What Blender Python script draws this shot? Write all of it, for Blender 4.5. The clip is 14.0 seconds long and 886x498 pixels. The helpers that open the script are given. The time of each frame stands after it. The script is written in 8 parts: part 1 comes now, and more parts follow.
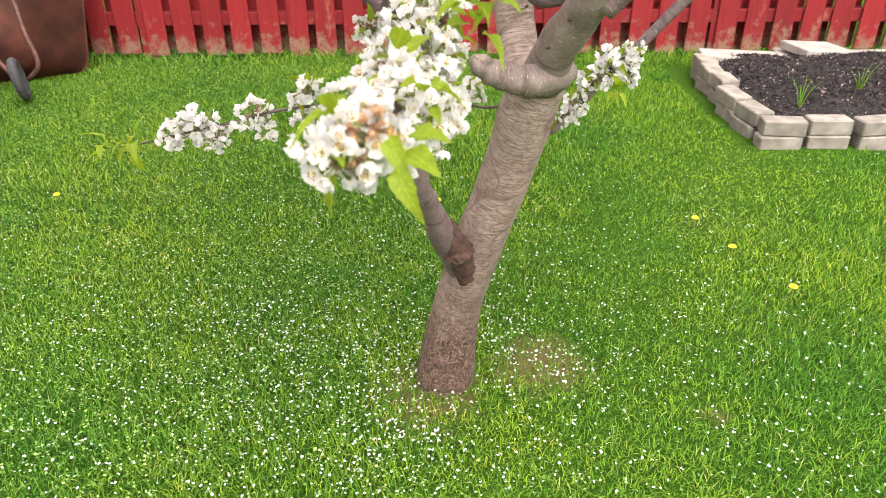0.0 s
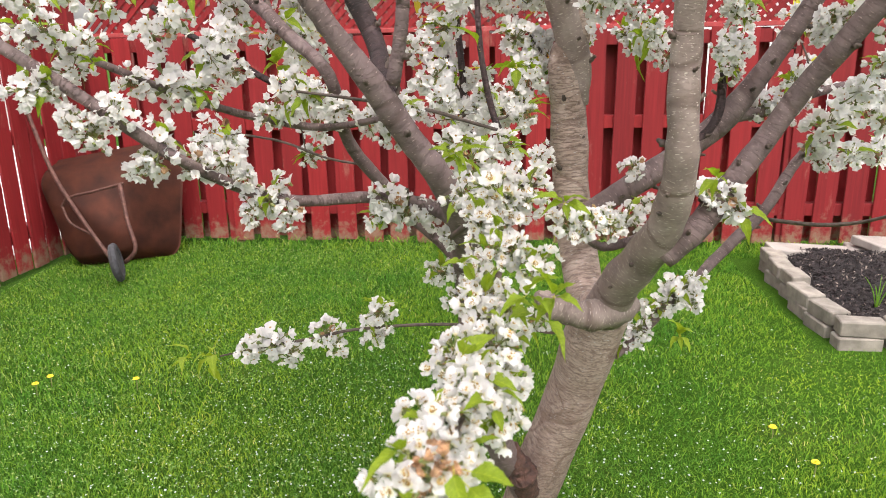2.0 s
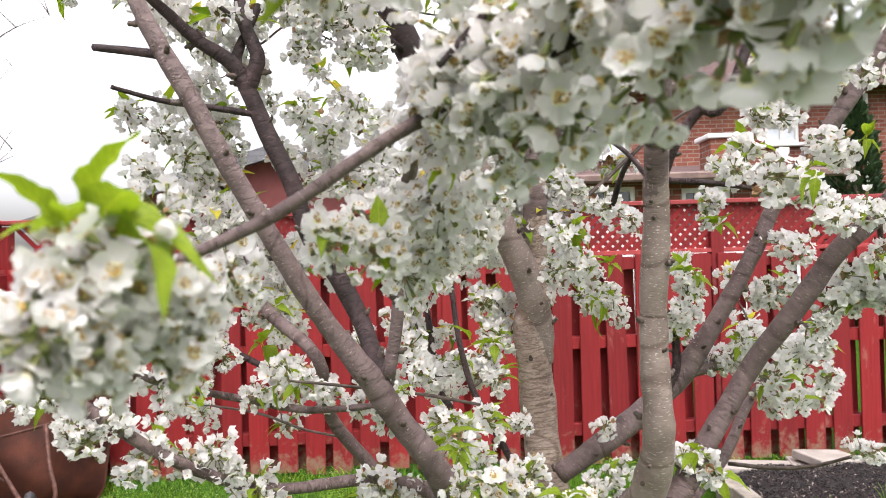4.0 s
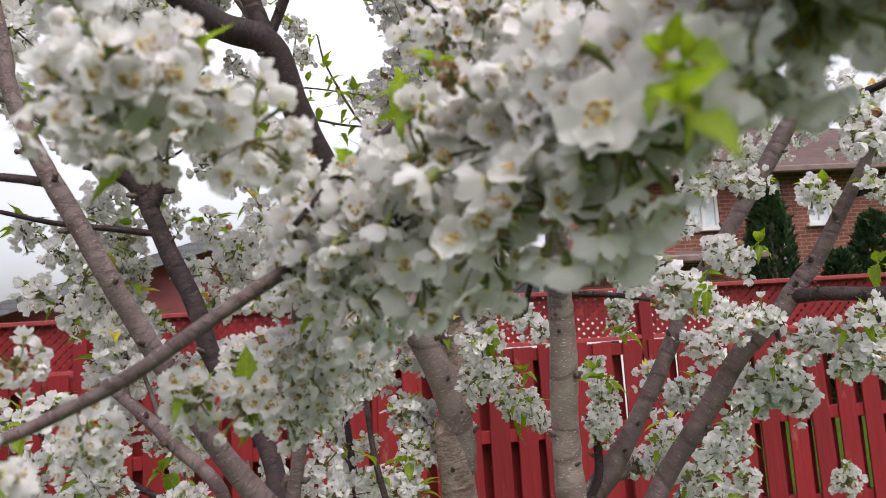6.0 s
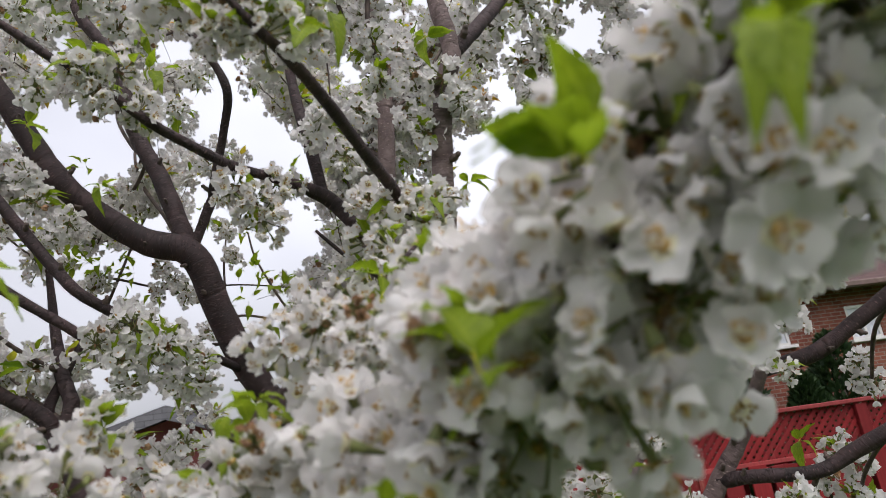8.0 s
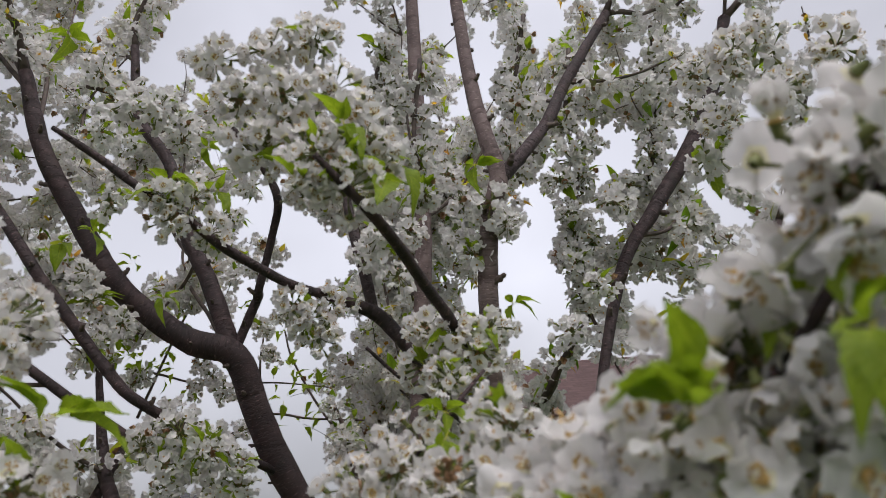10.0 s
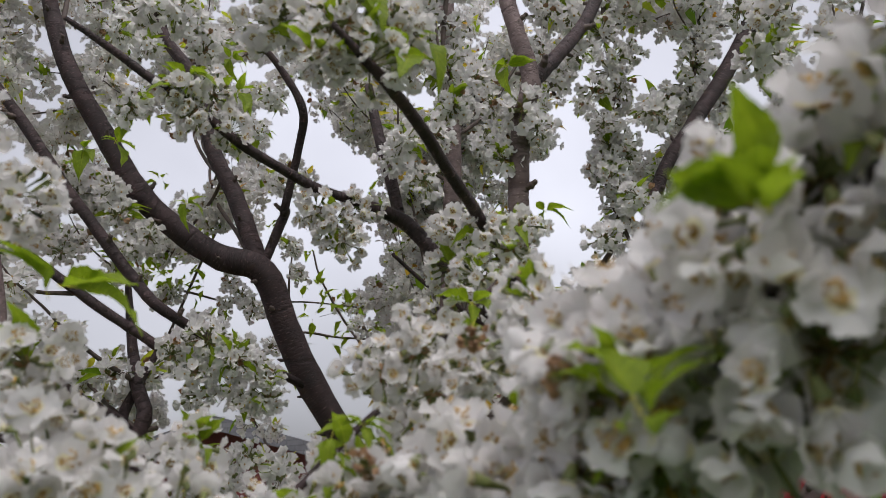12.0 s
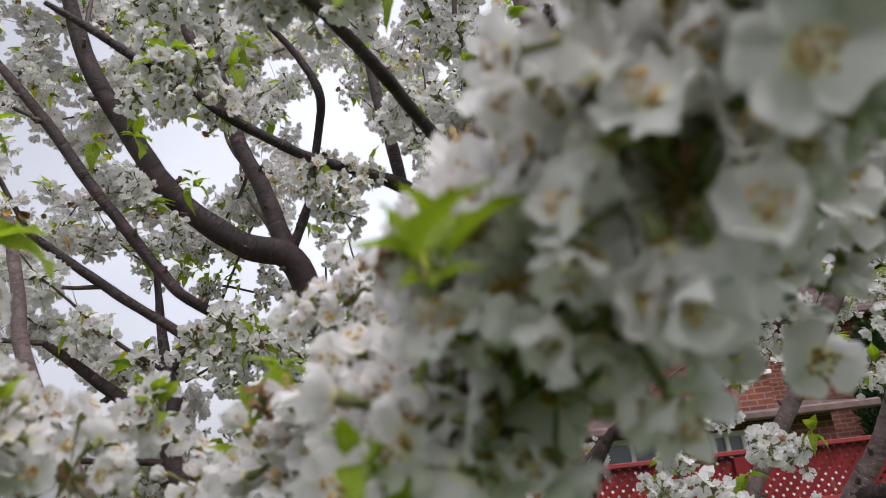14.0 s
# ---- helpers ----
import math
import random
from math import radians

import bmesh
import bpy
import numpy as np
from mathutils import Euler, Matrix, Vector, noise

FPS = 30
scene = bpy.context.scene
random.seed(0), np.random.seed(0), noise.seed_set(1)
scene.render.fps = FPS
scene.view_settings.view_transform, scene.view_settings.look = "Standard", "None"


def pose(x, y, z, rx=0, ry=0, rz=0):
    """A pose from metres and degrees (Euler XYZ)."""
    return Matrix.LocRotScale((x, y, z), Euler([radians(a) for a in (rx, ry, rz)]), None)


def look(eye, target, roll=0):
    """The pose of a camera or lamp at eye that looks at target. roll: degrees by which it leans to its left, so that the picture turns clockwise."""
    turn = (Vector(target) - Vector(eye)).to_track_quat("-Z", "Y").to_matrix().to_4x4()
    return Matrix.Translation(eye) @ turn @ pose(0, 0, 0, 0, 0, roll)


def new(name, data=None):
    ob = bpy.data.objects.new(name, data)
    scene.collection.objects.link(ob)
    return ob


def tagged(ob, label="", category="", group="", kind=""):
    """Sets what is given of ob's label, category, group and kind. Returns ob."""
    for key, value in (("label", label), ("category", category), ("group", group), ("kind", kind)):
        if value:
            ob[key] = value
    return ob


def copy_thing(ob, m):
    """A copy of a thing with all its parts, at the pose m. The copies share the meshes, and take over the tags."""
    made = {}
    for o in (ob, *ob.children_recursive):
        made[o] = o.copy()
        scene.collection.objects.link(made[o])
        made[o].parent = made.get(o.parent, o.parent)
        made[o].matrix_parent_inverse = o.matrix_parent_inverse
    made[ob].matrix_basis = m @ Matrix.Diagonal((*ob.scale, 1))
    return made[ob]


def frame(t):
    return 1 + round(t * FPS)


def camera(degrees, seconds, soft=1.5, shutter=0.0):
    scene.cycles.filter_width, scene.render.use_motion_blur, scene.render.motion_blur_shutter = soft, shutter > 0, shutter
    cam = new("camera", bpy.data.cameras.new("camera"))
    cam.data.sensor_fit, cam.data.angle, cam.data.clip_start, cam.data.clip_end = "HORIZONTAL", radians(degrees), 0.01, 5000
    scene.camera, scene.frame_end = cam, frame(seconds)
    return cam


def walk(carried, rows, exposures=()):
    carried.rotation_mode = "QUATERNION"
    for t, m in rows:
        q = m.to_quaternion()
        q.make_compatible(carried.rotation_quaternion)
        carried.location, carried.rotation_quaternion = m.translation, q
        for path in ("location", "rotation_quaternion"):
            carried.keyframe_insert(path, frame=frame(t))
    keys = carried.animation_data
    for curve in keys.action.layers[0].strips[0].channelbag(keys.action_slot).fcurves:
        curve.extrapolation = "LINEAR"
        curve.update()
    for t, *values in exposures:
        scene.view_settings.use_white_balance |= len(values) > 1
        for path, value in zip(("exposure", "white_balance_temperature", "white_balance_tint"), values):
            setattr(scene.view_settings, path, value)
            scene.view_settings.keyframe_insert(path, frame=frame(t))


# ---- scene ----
# ---- camera and its way ----
cam = camera(63.4, 14.0, soft=0.4)
cam.data.dof.use_dof = True
cam.data.dof.focus_distance = 1.4
cam.data.dof.aperture_fstop = 11.5
METRES, EYE = 0.7, 1.27
ROWS = [
    (0.0, 0.0, 0.0, 0.0, -0.17, -29.37, 0.31),
    (0.5, -0.0125, 0.0135, 0.0266, 3.08, -27.49, 0.5),
    (1.0, -0.0277, 0.0241, 0.062, 5.22, -24.03, -0.51),
    (1.5, -0.0081, 0.0138, 0.1321, 5.29, -19.34, 0.02),
    (2.0, 0.0034, 0.0164, 0.1602, 5.22, -15.93, 0.95),
    (2.5, -0.0162, 0.0057, 0.1973, 4.82, -12.03, 1.9),
    (3.0, -0.0532, -0.0104, 0.2354, 2.34, -8.49, 0.36),
    (3.5, -0.0948, -0.0167, 0.2737, 0.99, -3.93, 1.07),
    (6.0, -0.0343, -0.0203, 0.3673, -4.93, 7.4, 3.59),
    (6.5, 0.0055, -0.0203, 0.4058, -8.63, 10.69, 5.5),
    (7.0, 0.0485, -0.0368, 0.4324, -9.24, 13.63, 7.53),
    (7.5, 0.0702, -0.0466, 0.4514, -8.57, 15.45, 8.22),
    (8.0, 0.0739, -0.0757, 0.4809, -6.8, 18.64, 7.95),
    (8.5, 0.0667, -0.0985, 0.5001, -8.35, 21.56, 7.22),
    (9.0, 0.0564, -0.1319, 0.5158, -6.46, 24.73, 6.71),
    (11.5, 0.0102, -0.1093, 0.5003, -3.47, 22.37, 4.03),
    (12.0, 0.0308, -0.0767, 0.4908, -3.81, 20.76, 4.56),
    (12.5, 0.0538, -0.0481, 0.4758, -2.03, 18.69, 4.8),
    (13.0, 0.0819, -0.0184, 0.4637, -0.75, 17.26, 4.96),
    (13.5, 0.1152, 0.0049, 0.456, -0.76, 17.63, 5.37),
    (14.0, 0.1307, -0.0144, 0.4511, 2.47, 20.98, 6.09),
]
EXTRA = [
    (3.7, look((-0.073, -0.016, 1.473), (-0.094, 1.983, 1.410), -1.4)),
    (5.8, look((-0.048, -0.016, 1.528), (0.146, 1.963, 1.743), -3.0)),
    (9.2, look((0.035, -0.098, 1.637), (0.359, 1.679, 2.495), -7.5)),
    (11.3, look((0.001, -0.086, 1.624), (0.164, 1.736, 2.433), -4.3)),
]
steps = [(t, pose(METRES * x, METRES * y, EYE + METRES * z, 90 + pitch, roll, yaw)) for t, x, y, z, yaw, pitch, roll in ROWS]
walk(cam, sorted(steps + EXTRA, key=lambda row: row[0]),
     exposures=[(0.0, -0.58, 6850, 10), (1.5, -0.9, 6700, 10), (3.5, -0.87, 6500, 10), (6.0, -1.65, 6400, 10), (7.0, -1.85, 6350, 10), (7.5, -1.98, 6350, 10), (9.0, -2.36, 6350, 10), (11.5, -2.46, 6350, 10), (13.0, -2.24, 6250, 10), (14.0, -2.08, 6250, 10)])

# ---- overcast sky and a weak, wide sun ----
SUN_UP, SUN_ROUND = 62.0, 160.0
world = bpy.data.worlds.new("overcast_sky")
scene.world = world
world.use_nodes = True
wt = world.node_tree
wt.nodes.clear()
sky = wt.nodes.new("ShaderNodeTexSky")
sky.sky_type = "NISHITA"
sky.sun_disc = False
sky.sun_elevation = radians(SUN_UP)
sky.sun_rotation = radians(SUN_ROUND)
sky.air_density, sky.dust_density, sky.ozone_density = 1.0, 4.0, 1.0
grey = wt.nodes.new("ShaderNodeHueSaturation")
grey.inputs["Saturation"].default_value = 0.22
grey.inputs["Value"].default_value = 2.25
wback = wt.nodes.new("ShaderNodeBackground")
wback.inputs["Strength"].default_value = 0.15
wout = wt.nodes.new("ShaderNodeOutputWorld")
wt.links.new(sky.outputs["Color"], grey.inputs["Color"])
# the cloud layer is brighter overhead than towards the horizon, with soft uneven patches
way = wt.nodes.new("ShaderNodeTexCoord").outputs["Generated"]
rise = wt.nodes.new("ShaderNodeSeparateXYZ")
wt.links.new(way, rise.inputs[0])
lift = wt.nodes.new("ShaderNodeMapRange")
lift.inputs["From Min"].default_value, lift.inputs["From Max"].default_value = 0.0, 0.38
lift.inputs["To Min"].default_value, lift.inputs["To Max"].default_value = 1.2, 3.4
wt.links.new(rise.outputs[2], lift.inputs["Value"])
puff = wt.nodes.new("ShaderNodeTexNoise")
puff.inputs["Scale"].default_value, puff.inputs["Detail"].default_value = 2.6, 4.0
wt.links.new(way, puff.inputs["Vector"])
cloud = wt.nodes.new("ShaderNodeMapRange")
cloud.inputs["From Min"].default_value, cloud.inputs["From Max"].default_value = 0.3, 0.7
cloud.inputs["To Min"].default_value, cloud.inputs["To Max"].default_value = 0.86, 1.14
wt.links.new(puff.outputs["Fac"], cloud.inputs["Value"])
level = wt.nodes.new("ShaderNodeMath")
level.operation = "MULTIPLY"
wt.links.new(lift.outputs["Result"], level.inputs[0])
wt.links.new(cloud.outputs["Result"], level.inputs[1])
# the layer is thinner and whiter high over the houses
facing = wt.nodes.new("ShaderNodeVectorMath")
facing.operation = "DOT_PRODUCT"
facing.inputs[1].default_value = (0.12, 0.72, 0.68)
wt.links.new(way, facing.inputs[0])
white = wt.nodes.new("ShaderNodeMapRange")
white.interpolation_type = "SMOOTHSTEP"
white.inputs["From Min"].default_value, white.inputs["From Max"].default_value = 0.78, 1.0
white.inputs["To Min"].default_value, white.inputs["To Max"].default_value = 1.0, 1.5
wt.links.new(facing.outputs["Value"], white.inputs["Value"])
thinner = wt.nodes.new("ShaderNodeMath")
thinner.operation = "MULTIPLY"
wt.links.new(level.outputs[0], thinner.inputs[0])
wt.links.new(white.outputs["Result"], thinner.inputs[1])
layer = wt.nodes.new("ShaderNodeVectorMath")
layer.operation = "SCALE"
wt.links.new(grey.outputs["Color"], layer.inputs[0])
wt.links.new(thinner.outputs[0], layer.inputs["Scale"])
mauve = wt.nodes.new("ShaderNodeVectorMath")
mauve.operation = "MULTIPLY"
mauve.inputs[1].default_value = (1.03, 0.985, 1.0)
wt.links.new(layer.outputs["Vector"], mauve.inputs[0])
wt.links.new(mauve.outputs["Vector"], wback.inputs["Color"])
wt.links.new(wback.outputs["Background"], wout.inputs["Surface"])
sun_data = bpy.data.lights.new("sun", "SUN")
sun_data.energy, sun_data.angle, sun_data.color = 0.65, radians(60), (1.0, 0.94, 0.86)
sun = new("sun", sun_data)
sun_dir = Vector((math.sin(radians(SUN_ROUND)) * math.cos(radians(SUN_UP)), math.cos(radians(SUN_ROUND)) * math.cos(radians(SUN_UP)), math.sin(radians(SUN_UP))))
sun.matrix_world = look(sun_dir * 30, (0, 0, 0))


# ---- materials ----
def nodes_of(name):
    m = bpy.data.materials.new(name)
    m.use_nodes = True
    t = m.node_tree
    return m, t, t.nodes["Principled BSDF"]


def add(t, kind, **values):
    n = t.nodes.new(kind)
    for k, v in values.items():
        n.inputs[k].default_value = v
    return n


def noise_tex(t, coord, scale, detail=4.0, rough=0.55, distort=0.0):
    n = add(t, "ShaderNodeTexNoise", Scale=scale, Detail=detail, Roughness=rough, Distortion=distort)
    if coord is not None:
        t.links.new(coord, n.inputs["Vector"])
    return n.outputs["Fac"]


def ramp(t, fac, stops):
    n = t.nodes.new("ShaderNodeValToRGB")
    e = n.color_ramp.elements
    while len(e) < len(stops):
        e.new(0.5)
    for el, (p, c) in zip(e, stops):
        el.position, el.color = p, (*c, 1.0) if len(c) == 3 else c
    t.links.new(fac, n.inputs["Fac"])
    return n.outputs["Color"]


def mixed(t, fac, a, b, blend="MIX"):
    n = t.nodes.new("ShaderNodeMix")
    n.data_type, n.blend_type = "RGBA", blend
    for sock, v in ((n.inputs[0], fac), (n.inputs[6], a), (n.inputs[7], b)):
        if isinstance(v, (int, float)):
            sock.default_value = v
        elif isinstance(v, tuple):
            sock.default_value = (*v, 1.0)
        else:
            t.links.new(v, sock)
    return n.outputs[2]


def bump(t, bsdf, height, strength, distance=0.01):
    n = add(t, "ShaderNodeBump", Strength=strength, Distance=distance)
    t.links.new(height, n.inputs["Height"])
    t.links.new(n.outputs["Normal"], bsdf.inputs["Normal"])


def world_coord(t):
    return t.nodes.new("ShaderNodeNewGeometry").outputs["Position"]


def rand_of(t, island):
    return t.nodes.new("ShaderNodeNewGeometry").outputs["Random Per Island"] if island else t.nodes.new("ShaderNodeObjectInfo").outputs["Random"]


def scaled(t, coord, s):
    n = t.nodes.new("ShaderNodeMapping")
    n.inputs["Scale"].default_value = s
    t.links.new(coord, n.inputs["Vector"])
    return n.outputs["Vector"]


def simple(name, c1, c2, scale, rough=0.7, bump_s=0.2, metal=0.0, spread=0.0, island=False, bscale=None, bdist=0.004):
    """Two-tone mottled surface with fine relief; spread varies whole pieces."""
    m, t, b = nodes_of(name)
    co = world_coord(t)
    col = ramp(t, noise_tex(t, co, scale, 6), [(0.3, c1), (0.7, c2)])
    if spread:
        r = ramp(t, rand_of(t, island), [(0.0, (1 - spread,) * 3), (1.0, (1 + spread,) * 3)])
        col = mixed(t, 1.0, col, r, "MULTIPLY")
    t.links.new(col, b.inputs["Base Color"])
    b.inputs["Roughness"].default_value, b.inputs["Metallic"].default_value = rough, metal
    if bump_s:
        bump(t, b, noise_tex(t, co, bscale or scale * 6, 5), bump_s, bdist)
    return m


def thin(name, stops, rough, through_it, tint, island=True, vein=0.0):
    """Petals and leaves: a lit face that also lets light through."""
    m, t, b = nodes_of(name)
    col = ramp(t, rand_of(t, island), stops)
    if vein:
        col = mixed(t, vein, col, ramp(t, noise_tex(t, world_coord(t), 260, 3), [(0.35, (0.6, 0.65, 0.5)), (0.65, (1, 1, 1))]), "MULTIPLY")
        # side veins that slant from the midrib, the blade quilted between them
        sep = t.nodes.new("ShaderNodeSeparateXYZ")
        t.links.new(t.nodes.new("ShaderNodeUVMap").outputs["UV"], sep.inputs[0])
        across = t.nodes.new("ShaderNodeMath")
        across.operation = "ABSOLUTE"
        t.links.new(sep.outputs[1], across.inputs[0])
        slant = t.nodes.new("ShaderNodeMath")
        slant.operation = "MULTIPLY_ADD"
        slant.inputs[1].default_value = -0.22
        t.links.new(across.outputs[0], slant.inputs[0])
        t.links.new(sep.outputs[0], slant.inputs[2])
        wave = t.nodes.new("ShaderNodeMath")
        wave.operation = "PINGPONG"
        wave.inputs[1].default_value = 0.055
        t.links.new(slant.outputs[0], wave.inputs[0])
        line = ramp(t, wave.outputs[0], [(0.0, (1.35, 1.25, 1.3)), (0.018, (0.92, 0.92, 0.9)), (0.055, (1.04, 1.04, 1.0))])
        col = mixed(t, 1.0, col, line, "MULTIPLY")
        rib = ramp(t, across.outputs[0], [(0.03, (1.4, 1.25, 1.5)), (0.09, (1, 1, 1))])
        col = mixed(t, 1.0, col, rib, "MULTIPLY")
        bump(t, b, wave.outputs[0], 0.6, 0.01)
    t.links.new(col, b.inputs["Base Color"])
    b.inputs["Roughness"].default_value = rough
    b.inputs["Specular IOR Level"].default_value = 0.25
    tr = t.nodes.new("ShaderNodeBsdfTranslucent")
    t.links.new(mixed(t, 1.0, col, tint, "MULTIPLY"), tr.inputs["Color"])
    mx = t.nodes.new("ShaderNodeMixShader")
    mx.inputs[0].default_value = through_it
    t.links.new(b.outputs[0], mx.inputs[1])
    t.links.new(tr.outputs[0], mx.inputs[2])
    t.links.new(mx.outputs[0], t.nodes["Material Output"].inputs["Surface"])
    return m


def pieces(name, stops, rough=0.9):
    """Loose bits that differ one by one."""
    m, t, b = nodes_of(name)
    t.links.new(ramp(t, rand_of(t, True), stops), b.inputs["Base Color"])
    b.inputs["Roughness"].default_value = rough
    return m


def bark(name, dark, mid, light, rings, dash, wrinkle, relief, scaly=False):
    """Cherry bark: dashes that run round the limb, wrinkles and blotches. The UV map is in metres."""
    m, t, b = nodes_of(name)
    uv = t.nodes.new("ShaderNodeUVMap").outputs["UV"]
    blotch = noise_tex(t, world_coord(t), 22, 5, 0.6)
    col = ramp(t, blotch, [(0.25, dark), (0.55, mid), (0.8, light)])
    wr = noise_tex(t, scaled(t, uv, (60, rings * 0.9, 1)), 1.0, 5, 0.7, 0.35)
    col = mixed(t, wrinkle, col, ramp(t, wr, [(0.32, (0.35, 0.3, 0.28)), (0.55, (1, 1, 1)), (0.75, (1.25, 1.22, 1.2))]), "MULTIPLY")
    ridge = t.nodes.new("ShaderNodeMath")
    ridge.operation = "SUBTRACT"
    ridge.inputs[1].default_value = 0.5
    t.links.new(noise_tex(t, scaled(t, uv, (20, rings * 0.55, 1)), 1.0, 4, 0.65, 0.5), ridge.inputs[0])
    away = t.nodes.new("ShaderNodeMath")
    away.operation = "ABSOLUTE"
    t.links.new(ridge.outputs[0], away.inputs[0])
    crack = ramp(t, away.outputs[0], [(0.006, (0.38, 0.3, 0.27)), (0.035, (1, 1, 1))])
    col = mixed(t, wrinkle if scaly else wrinkle * 0.3, col, crack, "MULTIPLY")
    # old bud rings: narrow dark bands at uneven distances
    band = t.nodes.new("ShaderNodeMath")
    band.operation = "SUBTRACT"
    band.inputs[1].default_value = 0.5
    t.links.new(noise_tex(t, scaled(t, uv, (3, 6.5, 1)), 1.0, 1, 0.4, 0.2), band.inputs[0])
    thick = t.nodes.new("ShaderNodeMath")
    thick.operation = "ABSOLUTE"
    t.links.new(band.outputs[0], thick.inputs[0])
    scar = ramp(t, thick.outputs[0], [(0.003, (0.45, 0.38, 0.35)), (0.012, (1, 1, 1))])
    col = mixed(t, 0.7, col, scar, "MULTIPLY")
    da = ramp(t, noise_tex(t, scaled(t, uv, (125, 470, 1)), 1.0, 1, 0.3), [(dash, (0, 0, 0)), (dash + 0.05, (1, 1, 1))])
    col = mixed(t, mixed(t, 0.7, (0, 0, 0), da), col, (min(0.6, light[0] * 1.9), min(0.6, light[1] * 1.9), min(0.6, light[2] * 1.85)))
    if scaly:
        # flaking brown plates, most of them at the old foot
        plate = noise_tex(t, scaled(t, uv, (85, 60, 1)), 1.0, 6, 0.72, 1.5)
        sep = t.nodes.new("ShaderNodeSeparateXYZ")
        t.links.new(world_coord(t), sep.inputs[0])
        hide = t.nodes.new("ShaderNodeMath")
        hide.operation = "MULTIPLY_ADD"
        hide.inputs[1].default_value = 0.45
        t.links.new(noise_tex(t, world_coord(t), 12, 5, 0.65), hide.inputs[0])
        t.links.new(sep.outputs[2], hide.inputs[2])
        where = ramp(t, hide.outputs[0], [(0.40, (1, 1, 1)), (0.60, (0.5, 0.5, 0.5)), (1.0, (0.12, 0.12, 0.12))])
        flake = ramp(t, plate, [(0.4, (0.03, 0.017, 0.012)), (0.52, (0.14, 0.082, 0.06)), (0.7, (0.33, 0.235, 0.185))])
        col = mixed(t, where, col, flake)
    t.links.new(col, b.inputs["Base Color"])
    b.inputs["Roughness"].default_value = 0.72
    h = mixed(t, 0.5, mixed(t, 0.3, wr, da), mixed(t, 1.0, crack, scar, "MULTIPLY"))
    bump(t, b, h, relief, 0.004)
    return m


def painted_wood(name, paint, old):
    """Red fence stain: grain along the board, boards that differ, worn and pale near the ground."""
    m, t, b = nodes_of(name)
    co = world_coord(t)
    grain = noise_tex(t, scaled(t, co, (60, 60, 2.5)), 1.0, 5, 0.6)
    col = ramp(t, grain, [(0.25, tuple(c * 0.72 for c in paint)), (0.6, paint), (0.85, tuple(min(1, c * 1.25) for c in paint))])
    col = mixed(t, 1.0, col, ramp(t, rand_of(t, False), [(0, (0.78, 0.8, 0.82)), (1, (1.18, 1.12, 1.1))]), "MULTIPLY")
    worn = ramp(t, noise_tex(t, scaled(t, co, (9, 9, 3)), 1.0, 8, 0.7), [(0.60, (0, 0, 0)), (0.72, (1, 1, 1))])
    col = mixed(t, mixed(t, 0.4, (0, 0, 0), worn), col, old)
    # splashed, bare wood at the feet of the boards
    sep = t.nodes.new("ShaderNodeSeparateXYZ")
    t.links.new(co, sep.inputs[0])
    foot = t.nodes.new("ShaderNodeMath")
    foot.operation = "MULTIPLY_ADD"
    foot.inputs[1].default_value, foot.inputs[2].default_value = 0.9, 0.30
    t.links.new(noise_tex(t, co, 14, 6, 0.7), foot.inputs[0])
    low = t.nodes.new("ShaderNodeMath")
    low.operation = "SUBTRACT"
    t.links.new(foot.outputs[0], low.inputs[0])
    t.links.new(sep.outputs[2], low.inputs[1])
    col = mixed(t, ramp(t, low.outputs[0], [(0.58, (0, 0, 0)), (0.74, (0.75, 0.75, 0.75))]), col, (0.20, 0.15, 0.10))
    t.links.new(col, b.inputs["Base Color"])
    b.inputs["Specular IOR Level"].default_value = 0.22
    b.inputs["Roughness"].default_value = 0.62
    bump(t, b, grain, 0.35, 0.003)
    return m


def brick_wall(name):
    m, t, b = nodes_of(name)
    co = world_coord(t)
    sep = t.nodes.new("ShaderNodeSeparateXYZ")
    t.links.new(co, sep.inputs[0])
    com = t.nodes.new("ShaderNodeCombineXYZ")
    ad = t.nodes.new("ShaderNodeMath")
    t.links.new(sep.outputs[0], ad.inputs[0])
    t.links.new(sep.outputs[1], ad.inputs[1])
    t.links.new(ad.outputs[0], com.inputs[0])
    t.links.new(sep.outputs[2], com.inputs[1])
    br = add(t, "ShaderNodeTexBrick", Scale=1.0)
    br.inputs["Brick Width"].default_value, br.inputs["Row Height"].default_value = 0.22, 0.075
    br.inputs["Mortar Size"].default_value = 0.008
    br.inputs["Color1"].default_value, br.inputs["Color2"].default_value = (0.17, 0.055, 0.038, 1), (0.235, 0.085, 0.056, 1)
    br.inputs["Mortar"].default_value = (0.24, 0.20, 0.17, 1)
    t.links.new(com.outputs[0], br.inputs["Vector"])
    col = mixed(t, 1.0, br.outputs["Color"], ramp(t, noise_tex(t, co, 3, 4), [(0.3, (0.75, 0.75, 0.75)), (0.7, (1.15, 1.1, 1.1))]), "MULTIPLY")
    t.links.new(col, b.inputs["Base Color"])
    b.inputs["Specular IOR Level"].default_value = 0.15
    b.inputs["Roughness"].default_value = 0.85
    bump(t, b, br.outputs["Fac"], -0.4, 0.01)
    return m


